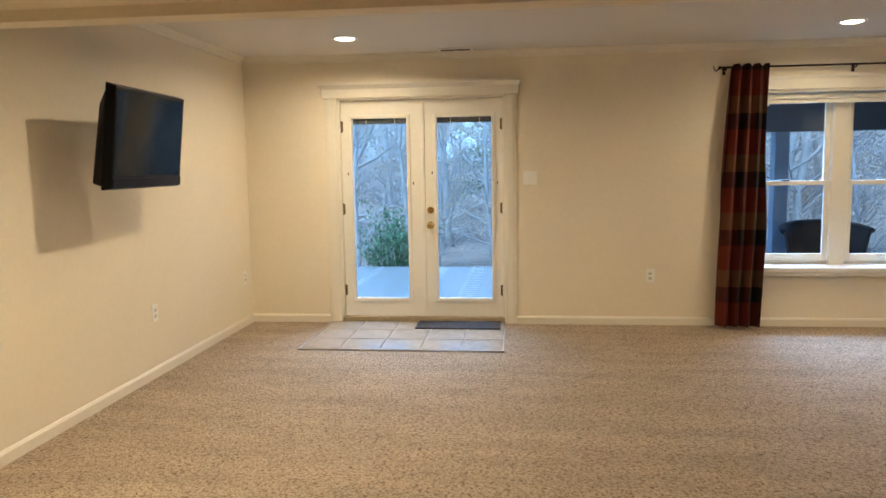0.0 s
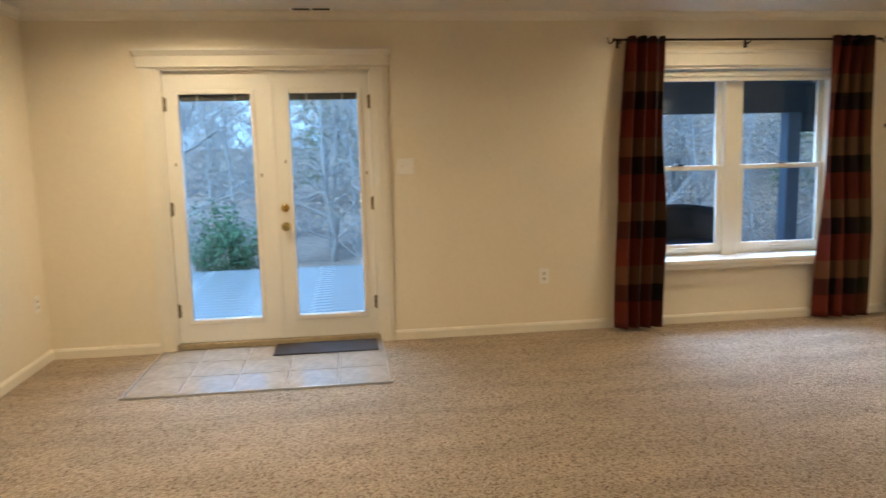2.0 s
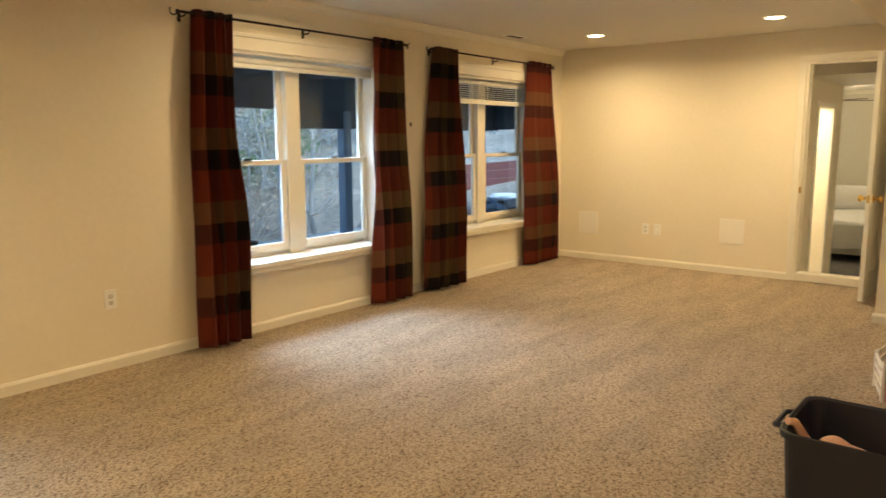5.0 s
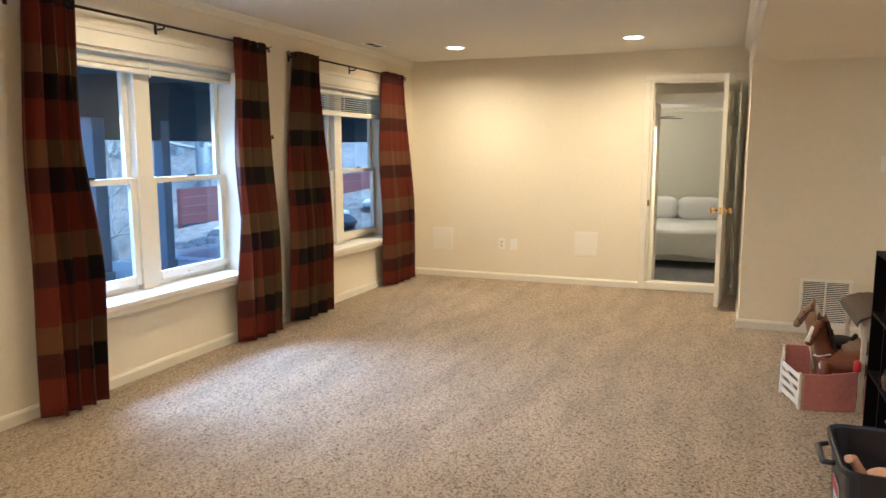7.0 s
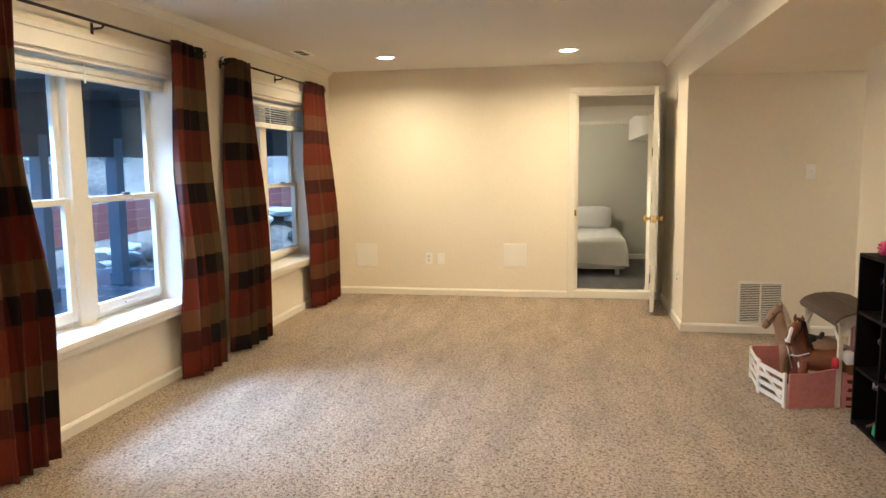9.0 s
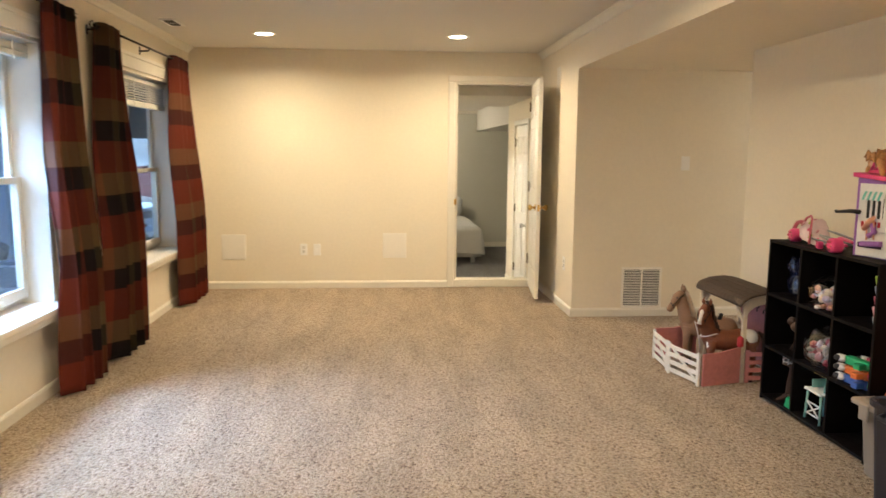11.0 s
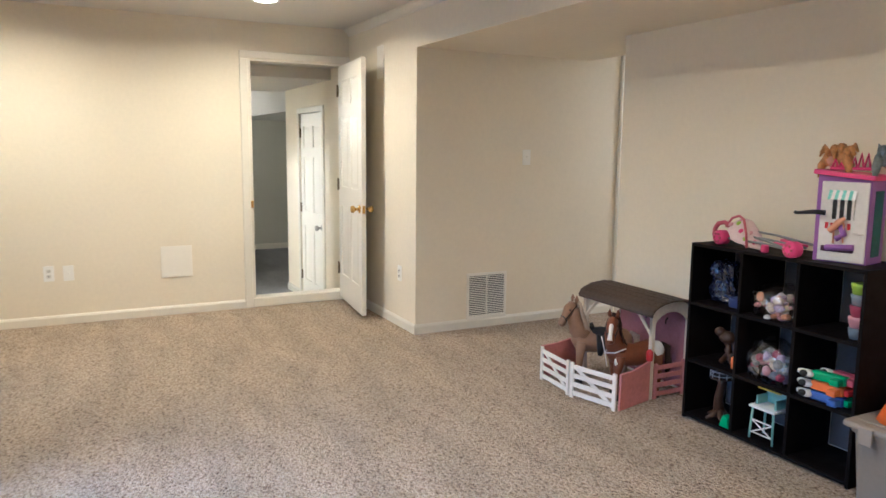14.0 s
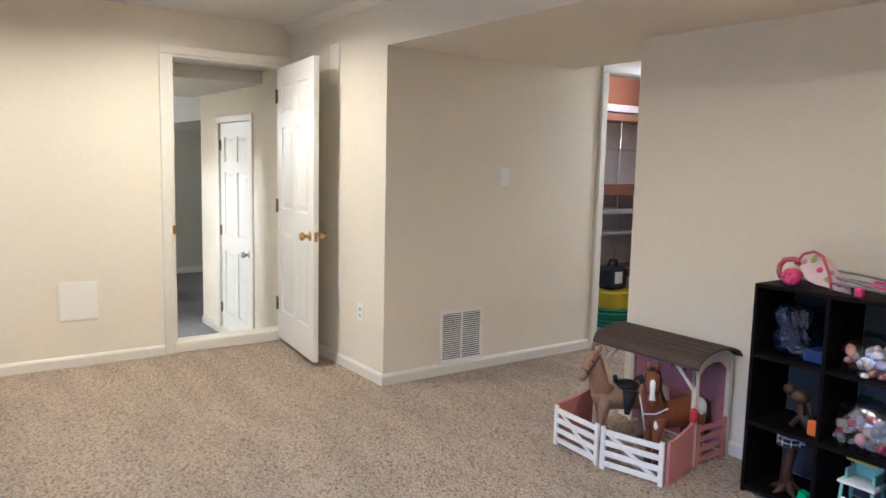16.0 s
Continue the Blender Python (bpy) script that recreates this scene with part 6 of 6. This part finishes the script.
t = thing("storage_tote", (2.19, 2.955, 0), "grey plastic storage tote with latched lid", "storage bin")
b = bmesh.new()
tub(b, 0.38, 0.385, 0.30, 0.035)
part("body", b, GREYP, t)
b = bmesh.new()
box(b, -0.20, 0.20, -0.195, 0.2, 0.296, 0.325, 0.012, seg=2)
box(b, -0.16, 0.16, -0.155, 0.16, 0.325, 0.332, 0.006)
part("lid", b, GREYL, t)
for x in (-0.06, 0.1):
    b = bmesh.new()
    box(b, x - 0.03, x + 0.03, 0.197, 0.208, 0.25, 0.322, 0.004)
    part("latch", b, GREYL, t)
t = thing("storage_tote", (1.765, 3.09, 0), "open navy plastic storage tote full of dolls", "storage bin")
b = bmesh.new()
tub(b, 0.42, 0.61, 0.47, 0.04)
part("body", b, NAVYP, t)
for y in (0.308, -0.308):
    b = bmesh.new()
    s = 1 if y > 0 else -1
    tube(b, [(-0.08, y, 0.445), (-0.07, y + 0.03 * s, 0.44), (0.07, y + 0.03 * s, 0.44), (0.08, y, 0.445)], 0.009, 6)
    part("handle", b, NAVYP, t)
b = bmesh.new()
hull_box(b, [(-0.06, 0.278, 0.22), (0.05, 0.278, 0.22), (0.05, 0.281, 0.22), (-0.06, 0.281, 0.22)], [(-0.06, 0.289, 0.36), (0.05, 0.289, 0.36), (0.05, 0.2925, 0.36), (-0.06, 0.2925, 0.36)])
lab = part("label", b, LBL, t, "white paper label with red band and grey bars")
b = bmesh.new()
hull_box(b, [(-0.058, 0.288, 0.325), (0.048, 0.288, 0.325), (0.048, 0.2915, 0.325), (-0.058, 0.2915, 0.325)], [(-0.058, 0.2905, 0.357), (0.048, 0.2905, 0.357), (0.048, 0.294, 0.357), (-0.058, 0.294, 0.357)])
part("label_band", b, TOY["red"], lab)
b = bmesh.new()
for i in range(4):
    z = 0.24 + 0.018 * i
    box(b, -0.05, 0.03 - 0.02 * (i % 2), 0.2835, 0.2862 + 0.001 * i, z, z + 0.007)
part("label_text", b, TOY["grey"], lab)
b = bmesh.new()
tube(b, [(-0.1, 0.26, 0.25), (-0.11, 0.23, 0.42), (-0.13, 0.27, 0.485), (-0.15, 0.285, 0.49)], [0.02, 0.017, 0.014, 0.012], 8)
ball(b, (-0.04, 0.17, 0.37), (0.07, 0.06, 0.06), 0)
tube(b, [(-0.02, 0.14, 0.36), (0.05, 0.08, 0.33), (0.08, 0.02, 0.3)], [0.05, 0.04, 0.03], 8, 0)
tube(b, [(-0.04, 0.17, 0.35), (0.0, 0.1, 0.25), (0.0, 0.0, 0.02)], [0.05, 0.05, 0.05], 8, 0)
solid("doll", b, [SKIN], "vinyl baby doll tumbled in the tote, arm raised", "doll", (1.765, 3.09, 0.0))
CREAMC = mat("cream_cloth", (0.66, 0.55, 0.44), 0.85, var=0.1, bump=0.4, bump_scale=60)
b = bmesh.new()
lump(b, (0.05, -0.1, 0.36), (0.11, 0.14, 0.1), random.Random(2))
lump(b, (-0.06, -0.02, 0.33), (0.08, 0.09, 0.07), random.Random(3))
tube(b, [(0, -0.08, 0.3), (0, -0.08, 0.01)], 0.1, 10)
solid("cloth_bundle", b, CREAMC, "cream crumpled doll clothes in the tote", "doll clothes", (1.765, 3.09, 0.0))

ORANGEC = mat("orange_bag", (0.78, 0.15, 0.012), 0.5, var=0.1, scale=8, bump=0.35, bump_scale=22)
t = thing("shopping_bag", pose(2.12, 2.945, 0.333) @ Matrix.Scale(1.3, 4), "orange fabric shopping bag slumped on the tote lid", "bag")
b = bmesh.new()
n = 20
prof = [(0.0, 0.17, 0.13), (0.1, 0.15, 0.11), (0.2, 0.12, 0.085), (0.3, 0.09, 0.06), (0.38, 0.075, 0.035), (0.42, 0.07, 0.012)]
rings = []
for z, rx, ry in prof:
    rings.append([b.verts.new((rx * math.copysign(abs(math.cos(a)) ** 0.6, math.cos(a)) - 0.28 * z, ry * math.copysign(abs(math.sin(a)) ** 0.7, math.sin(a)) - 0.06 * z, z)) for a in [2 * math.pi * j / n for j in range(n)]])
for p, q in zip(rings, rings[1:]):
    for j in range(n):
        b.faces.new((p[j], p[(j + 1) % n], q[(j + 1) % n], q[j])).smooth = True
b.faces.new(rings[0][::-1])
bmesh.ops.subdivide_edges(b, edges=b.edges, cuts=2, use_grid_fill=True)
for v in b.verts:
    if v.co.z > 0.01:
        v.co += 0.012 * noise.noise_vector(v.co * 9)
part("body", b, ORANGEC, t)
b = bmesh.new()
for s in (-1, 1):
    tube(b, [(-0.16, 0.012 * s, 0.41), (-0.15, 0.03 * s, 0.48), (-0.08, 0.03 * s, 0.48), (-0.07, 0.012 * s, 0.41)], 0.006, 6)
part("handle", b, ORANGEC, t)
b = bmesh.new()
for i, (x, w2) in enumerate(((0.03, 0.014), (0.008, 0.014), (-0.014, 0.014))):
    hull_box(b, [(x, 0.098, 0.14), (x + w2, 0.098, 0.14), (x + w2, 0.11, 0.14), (x, 0.11, 0.14)], [(x - 0.006, 0.09, 0.158), (x + w2 - 0.006, 0.09, 0.158), (x + w2 - 0.006, 0.104, 0.158), (x - 0.006, 0.104, 0.158)])
part("print", b, TOY["cream"], t)


# ---- outdoors ----
DECKW = mat("deck_board", (0.25, 0.285, 0.30), 0.24, var=0.16, scale=2.5, fine=40, bump=0.1, bump_scale=30)
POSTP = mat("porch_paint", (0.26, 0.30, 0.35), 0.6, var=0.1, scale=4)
# Darker tone for beam, fascia and joists; ceiling and posts use POSTP.
PORCH_DARK = mat("porch_ceiling", (0.11, 0.12, 0.13), 0.8, var=0.15, scale=3)
BARK = mat("bark", (0.40, 0.38, 0.36), 0.95, var=0.3, scale=6, bump=0.6, bump_scale=30)
LITTER = mat("leaf_litter", (0.23, 0.195, 0.165), 0.95, var=0.6, scale=0.9, fine=9, bump=0.8, bump_scale=14)
LEAFT = mat("dry_leaf", (0.50, 0.38, 0.28), 0.8, var=0.25, bump=0)
LEAFG = mat("evergreen_leaf", (0.075, 0.16, 0.075), 0.6, var=0.4, scale=7, bump=0)
PINE = mat("pine_needle", (0.12, 0.20, 0.09), 0.6, var=0.4, scale=5, bump=0)
WICKER = mat("dark_wicker", (0.03, 0.025, 0.022), 0.6, var=0.3, scale=40, bump=0.6, bump_scale=120)
REDW = mat("barn_red_board", (0.26, 0.085, 0.075), 0.65, var=0.2, scale=5, bump=0.2)
SNOW = mat("melting_snow", (0.72, 0.75, 0.80), 0.7, var=0.1, scale=6, bump=0.4, bump_scale=10)
ROCK = mat("wet_rock", (0.10, 0.10, 0.105), 0.5, var=0.4, scale=5, bump=0.5, bump_scale=12)
DZ = -0.13

b = bmesh.new()
n, size = 70, 160.0
def lay(x, y):
    """Height of the ground: a wooded slope rising beyond the deck, a bank by the fence."""
    rise = 0.06 * max(0.0, min(y, 62) - 15.0) * min(1, max(0, (12 - 0.35 * x) / 8))
    rough = 0.25 * noise.noise(Vector((x * 0.25, y * 0.25, 0))) * min(1, max(0, y - 11.5))
    bank = 0.32 * max(0, min(x, 20) - 7.8) * min(1, max(0, (y - 7) / 3)) * max(0, min(1, (75 - y) / 20))
    return -0.75 + rise + rough + bank
xs = [-260, -120, -60] + [-40 + 2 * i for i in range(41)] + [60, 120, 260]
ys = [-200, -60, -10] + [-4 + 1.6 * i for i in range(40)] + [90, 160, 300]
vs = [[b.verts.new((x, y, lay(x, y))) for x in xs] for y in ys]
for p, q in zip(vs, vs[1:]):
    for i in range(len(xs) - 1):
        b.faces.new((p[i], p[i + 1], q[i + 1], q[i])).smooth = True
structure("ground", b, LITTER, "hillside covered in brown leaf litter", "ground")

deck = thing("deck_floor", (0, 0, DZ), "wet blue-grey wooden deck boards", "deck", kind="structure")
pb = bmesh.new()
box(pb, -6.0, 9.8, 0, 0.1425, -0.035, 0, 0.003)
plank = mesh_of(pb, "deck_board", DECKW)
for i in range(30):
    o = new("deck_board", plank)
    o.parent = deck
    o.location = (0, 7.27 + 0.144 * i, 0)
b = bmesh.new()
for x in [-5.8 + 1.2 * i for i in range(13)]:
    box(b, x, x + 0.05, 7.27, 11.55, -0.2, -0.036)
box(b, -6, 9.8, 11.56, 11.6, -0.26, 0.0)
part("deck_joist", b, DECKW, deck)
for x in (-5.5, -2, 2, 5.5, 9.2):
    b = bmesh.new()
    box(b, x, x + 0.14, 11.3, 11.44, -1.0, -0.2)
    part("deck_post", b, DECKW, deck)

porch = thing("porch_roof", (0, 0, 0), "blue-grey painted porch roof on square posts", "porch", kind="structure")
b = bmesh.new()
box(b, 1.7, 10.2, 7.24, 10.62, 2.26, 2.36)
part("porch_ceiling", b, POSTP, porch)
for y in (10.3,):
    b = bmesh.new()
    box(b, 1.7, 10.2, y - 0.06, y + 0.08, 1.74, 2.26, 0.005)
    part("beam", b, PORCH_DARK, porch)
b = bmesh.new()
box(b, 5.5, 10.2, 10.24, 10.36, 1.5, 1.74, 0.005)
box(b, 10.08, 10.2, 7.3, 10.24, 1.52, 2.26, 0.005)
part("fascia", b, PORCH_DARK, porch)
b = bmesh.new()
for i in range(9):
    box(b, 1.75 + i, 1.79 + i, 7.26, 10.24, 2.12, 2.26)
part("joist", b, PORCH_DARK, porch)
for x, w in ((1.9, 0.14), (3.46, 0.17), (5.42, 0.17), (6.46, 0.14), (7.8, 0.16), (9.7, 0.14)):
    b = bmesh.new()
    box(b, x - w / 2, x + w / 2, 10.3 - w / 2, 10.3 + w / 2, DZ, 1.74, 0.006)
    box(b, x - w / 2 - 0.02, x + w / 2 + 0.02, 10.3 - w / 2 - 0.02, 10.3 + w / 2 + 0.02, DZ, DZ + 0.15, 0.005)
    part("porch_post", b, POSTP, porch)


def wicker_chair(at):
    t = thing("wicker_armchair", at, "dark woven wicker armchair on the deck", "chair")
    b = bmesh.new()
    n = 28
    arc = [math.pi * (0.0 + j / n) for j in range(n + 1)]
    rings = []
    for z, s in ((0.12, 0.92), (0.4, 1.0), (0.62, 1.08), (0.72, 1.14)):
        rings.append([b.verts.new((0.42 * s * math.cos(a), 0.1 + 0.36 * s * math.sin(a), z + (0.09 * math.sin(a) if z > 0.5 else 0))) for a in arc])
    for p, q in zip(rings, rings[1:]):
        for j in range(n):
            b.faces.new((p[j], p[j + 1], q[j + 1], q[j])).smooth = True
    sh_ = part("back_shell", b, WICKER, t)
    s = sh_.modifiers.new("thick", "SOLIDIFY")
    s.thickness = 0.03
    b = bmesh.new()
    tube(b, [(0.42 * 1.14 * math.cos(a), 0.1 + 0.36 * 1.14 * math.sin(a), 0.72 + 0.09 * math.sin(a)) for a in arc], 0.035, 8)
    part("arm_roll", b, WICKER, t)
    b = bmesh.new()
    box(b, -0.36, 0.36, -0.3, 0.4, 0.28, 0.4, 0.03, seg=2)
    part("seat", b, WICKER, t)
    for x in (-0.34, 0.34):
        for y in (-0.26, 0.3):
            b = bmesh.new()
            tube(b, [(x, y, 0), (x, y, 0.3)], 0.028, 8)
            part("leg", b, WICKER, t)


wicker_chair(pose(3.9, 9.75, DZ, 0, 0, 4) @ Matrix.Diagonal((1.08, 1, 0.93, 1)))

# board fence on a bank of rock and snow
fence = thing("board_fence", (0, 0, 0), "barn-red horizontal board fence on the bank", "fence")
p, q = Vector((10.0, 13.2, 0)), Vector((13.2, 9.0, 0))
d = q - p
for k in range(3):
    a0, a1 = p + d * (k / 3), p + d * ((k + 1) / 3)
    n = (a1 - a0).length
    m2 = Matrix.Translation(a0) @ Matrix.Rotation(math.atan2(d.y, d.x), 4, "Z")
    g0, g1 = 0.02 + 0.45 * k / 3, 0.02 + 0.45 * (k + 1) / 3
    for i in range(4):
        b = bmesh.new()
        z0, z1 = g0 + 0.165 * i, g1 + 0.165 * i
        hull_box(b, [(0.005, -0.012, z0), (n - 0.005, -0.012, z1), (n - 0.005, 0.012, z1), (0.005, 0.012, z0)],
                 [(0.005, -0.012, z0 + 0.16), (n - 0.005, -0.012, z1 + 0.16), (n - 0.005, 0.012, z1 + 0.16), (0.005, 0.012, z0 + 0.16)])
        part("board", b, REDW, fence, at=m2)
    b = bmesh.new()
    box(b, -0.05, 0.05, 0.014, 0.11, -0.9, g0 + 0.66, 0.004)
    part("fence_post", b, REDW, fence, at=m2)
rng = random.Random(11)
for i in range(26):
    u = rng.random()
    c = p + d * u + Vector((-0.9 - rng.uniform(0, 0.9), -0.5 - rng.uniform(0, 0.7), 0))
    b = bmesh.new()
    r = rng.uniform(0.16, 0.34)
    out = bmesh.ops.create_icosphere(b, subdivisions=2, radius=r)
    for v in b.verts:
        v.co *= 1 + 0.35 * noise.noise(v.co * 5 + Vector((i, 0, 0)))
        v.co.z *= 0.7
    solid("boulder", b, ROCK, "wet dark grey boulder on the bank", "rock", (c.x, c.y, lay(c.x, c.y) + r * 0.35), group="boulders below the fence")
b = bmesh.new()
for i in range(8):
    u = rng.random()
    c = p + d * u + Vector((-0.35 - rng.uniform(0, 0.8), -0.25 - rng.uniform(0, 0.5), 0))
    lump(b, (c.x, c.y, lay(c.x, c.y) + 0.05), (rng.uniform(0.2, 0.42), rng.uniform(0.16, 0.36), 0.08), rng)
tagged(solid("snow_patches", b, SNOW, "patches of melting snow on the bank", "snow"), kind="stuff")


def grow(bm, p, d, r, length, depth, rng, m=0, leaves=None):
    """A limb that bends, thins and forks."""
    pts, rad = [p], [r]
    n = 4
    for i in range(n):
        d = (d + Vector((rng.uniform(-1, 1), rng.uniform(-1, 1), rng.uniform(-0.3, 0.9))) * 0.17).normalized()
        p = p + d * length / n
        pts.append(p)
        rad.append(r * (1 - 0.65 * (i + 1) / n))
    tube(bm, pts, rad, 6 if depth > 2 else 4, m, cap=False)
    if depth == 0:
        if leaves is not None:
            leaves += pts[1:]
        return
    for _ in range(4 if depth > 1 else 3):
        k = rng.randint(1, n)
        e = (d * 0.7 + Vector((rng.uniform(-1, 1), rng.uniform(-1, 1), rng.uniform(-0.15, 0.8))).normalized()).normalized()
        grow(bm, pts[k], e, rad[k] * rng.uniform(0.5, 0.72), length * rng.uniform(0.48, 0.7), depth - 1, rng, m, leaves)


def quads(bm, pts, size, rng, per, m=0, spread=0.12):
    for p in pts:
        for _ in range(per):
            c = p + Vector((rng.gauss(0, spread), rng.gauss(0, spread), rng.gauss(0, spread)))
            a = Vector((rng.uniform(-1, 1), rng.uniform(-1, 1), rng.uniform(-1, 1))).normalized() * size * rng.uniform(0.6, 1.3)
            e = a.cross(Vector((rng.uniform(-1, 1), rng.uniform(-1, 1), rng.uniform(-1, 1)))).normalized() * size * 0.45
            bm.faces.new([bm.verts.new(v) for v in (c - a, c + e, c + a, c - e)]).material_index = m


def bare_tree(seed, h, r, leafy):
    rng = random.Random(seed)
    t = thing("tree", (0, -500, -50), "bare winter tree with thin forked branches" if not leafy else "winter tree with a few pale dry leaves", "tree", group="bare winter trees")
    bm = bmesh.new()
    p, pts, rad = Vector((0, 0, -0.3)), [], []
    for i in range(9):
        pts.append(p.copy())
        rad.append(r * (1 - 0.8 * i / 8))
        p = p + Vector((rng.uniform(-0.12, 0.12), rng.uniform(-0.12, 0.12), h / 8))
    tube(bm, pts, rad, 8)
    part("trunk", bm, BARK, t)
    bm = bmesh.new()
    tips = []
    for i in range(1, 9):
        for _ in range(4):
            a = rng.uniform(0, 6.28)
            grow(bm, pts[i], Vector((math.cos(a), math.sin(a), rng.uniform(0.2, 0.9))).normalized(), rad[i] * 0.34, h * rng.uniform(0.16, 0.28) * (1.1 - 0.06 * i), 2, rng, 0, tips)
    part("branches", bm, BARK, t)
    if leafy:
        bm = bmesh.new()
        quads(bm, [q for q in tips if rng.random() < 0.5], 0.026, rng, 3, 0, 0.12)
        part("leaves", bm, LEAFT, t, "sparse pale dry leaves")
    return t


kinds = [bare_tree(31, 7.5, 0.10, False), bare_tree(32, 5.5, 0.06, True), bare_tree(33, 9.0, 0.15, False), bare_tree(34, 4.2, 0.045, True)]
rng = random.Random(77)
spots = [(-2.9, 14.0, 1), (-1.4, 15.2, 3), (0.35, 13.6, 3), (-0.4, 16.0, 1), (1.3, 15.0, 0), (2.6, 14.2, 1), (4.2, 13.6, 3), (-3.8, 17.5, 2), (5.4, 15.5, 0), (6.6, 17.0, 1), (-5.0, 15.0, 1), (3.4, 17.5, 2)]
for _ in range(56):
    y = rng.uniform(14, 40)
    spots.append((rng.uniform(-0.55, 0.75) * y + 1, y, rng.randrange(4)))
for _ in range(34):
    y = rng.uniform(15, 34)
    spots.append((rng.uniform(-0.32, 0.12) * y + 0.4, y, rng.choice((1, 3, 3))))
for _ in range(16):
    spots.append((rng.uniform(5.2, 10.2), rng.uniform(12.8, 17.0), rng.choice((1, 3, 3))))
for _ in range(44):
    y = rng.uniform(13, 36)
    spots.append((rng.uniform(0.75, 1.7) * y + 1, y, rng.randrange(4)))
for i, (x, y, k) in enumerate(spots):
    m2 = pose(x, y, lay(x, y), 0, 0, rng.uniform(0, 360))
    copy_thing(kinds[k], m2)
for k in kinds:
    for o in (*k.children_recursive, k):
        bpy.data.objects.remove(o)


def conifer(at, h, seed, label, name="evergreen_tree"):
    rng = random.Random(seed)
    t = thing(name, at, label, "tree")
    bm = bmesh.new()
    tube(bm, [(0, 0, -0.3), (0.03, 0, h * 0.5), (0, 0, h)], [h * 0.022, h * 0.014, 0.01], 8)
    part("trunk", bm, BARK, t)
    bm, lm = bmesh.new(), bmesh.new()
    for i in range(34):
        z = h * (0.12 + 0.86 * i / 34)
        for _ in range(4):
            a = rng.uniform(0, 6.28)
            ln = (h - z) * rng.uniform(0.26, 0.42) + 0.1
            e = Vector((math.cos(a), math.sin(a), -0.12))
            pts = [Vector((0, 0, z)) + e * ln * u + Vector((0, 0, 0.08 * u * u * ln)) for u in (0, 0.35, 0.7, 1)]
            tube(bm, pts, [0.012, 0.009, 0.006, 0.003], 4, cap=False)
            quads(lm, [pts[1].lerp(pts[2], v / 3) for v in range(3)] + [pts[2].lerp(pts[3], v / 4) for v in range(4)], 0.055, rng, 9, 0, 0.07)
    part("branches", bm, BARK, t)
    part("crown", lm, PINE, t, "green needle sprays with gaps")


conifer((-0.7, 25.0, lay(-0.7, 25.0)), 6.5, 5, "tall green pine among bare trees")
conifer((11.8, 19.0, lay(11.8, 19.0)), 5.0, 6, "green pine beyond the porch")
conifer((10.2, 16.4, lay(10.2, 16.4)), 3.2, 8, "green pine behind the porch")
conifer((-6.5, 22, lay(-6.5, 22)), 6.0, 7, "green pine on the hillside")

t = thing("evergreen_bush", (-1.75, 12.1, lay(-1.75, 12.1)), "dense dark green evergreen bush at the deck edge", "bush")
rng = random.Random(21)
bm, lm, tips = bmesh.new(), bmesh.new(), []
for i in range(34):
    a, s = rng.uniform(0, 6.28), rng.uniform(0.1, 0.95)
    grow(bm, Vector((0.05 * math.cos(a), 0.05 * math.sin(a), 0)), Vector((s * math.cos(a) * 0.6, s * math.sin(a) * 0.6, 1)).normalized(), 0.018, rng.uniform(0.65, 1.1), 1, rng, 0, tips)
quads(lm, tips, 0.04, rng, 14, 0, 0.075)
for m2 in (bm, lm):
    bmesh.ops.scale(m2, vec=(0.78, 0.78, 0.93), verts=m2.verts)
part("stems", bm, BARK, t)
part("crown", lm, LEAFG, t, "small dark green leaves")

# Ridge colour paints distance haze; its emission adds glow to brighten the outdoor view.
HAZE = mat("haze_glow_woods", (0.27, 0.37, 0.41), 1.0, var=0.25, scale=0.06, fine=1.2, bump=0)
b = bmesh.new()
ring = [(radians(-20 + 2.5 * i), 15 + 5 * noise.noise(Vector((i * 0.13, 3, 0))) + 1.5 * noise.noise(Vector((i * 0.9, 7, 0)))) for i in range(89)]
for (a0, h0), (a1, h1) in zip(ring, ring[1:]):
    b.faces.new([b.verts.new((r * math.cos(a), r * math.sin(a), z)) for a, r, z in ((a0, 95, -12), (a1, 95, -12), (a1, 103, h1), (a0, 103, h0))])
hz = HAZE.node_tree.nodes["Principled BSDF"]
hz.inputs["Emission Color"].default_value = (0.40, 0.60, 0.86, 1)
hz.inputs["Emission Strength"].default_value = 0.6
structure("backdrop", b, HAZE, "far wooded ridge with painted haze and added glow", "backdrop")
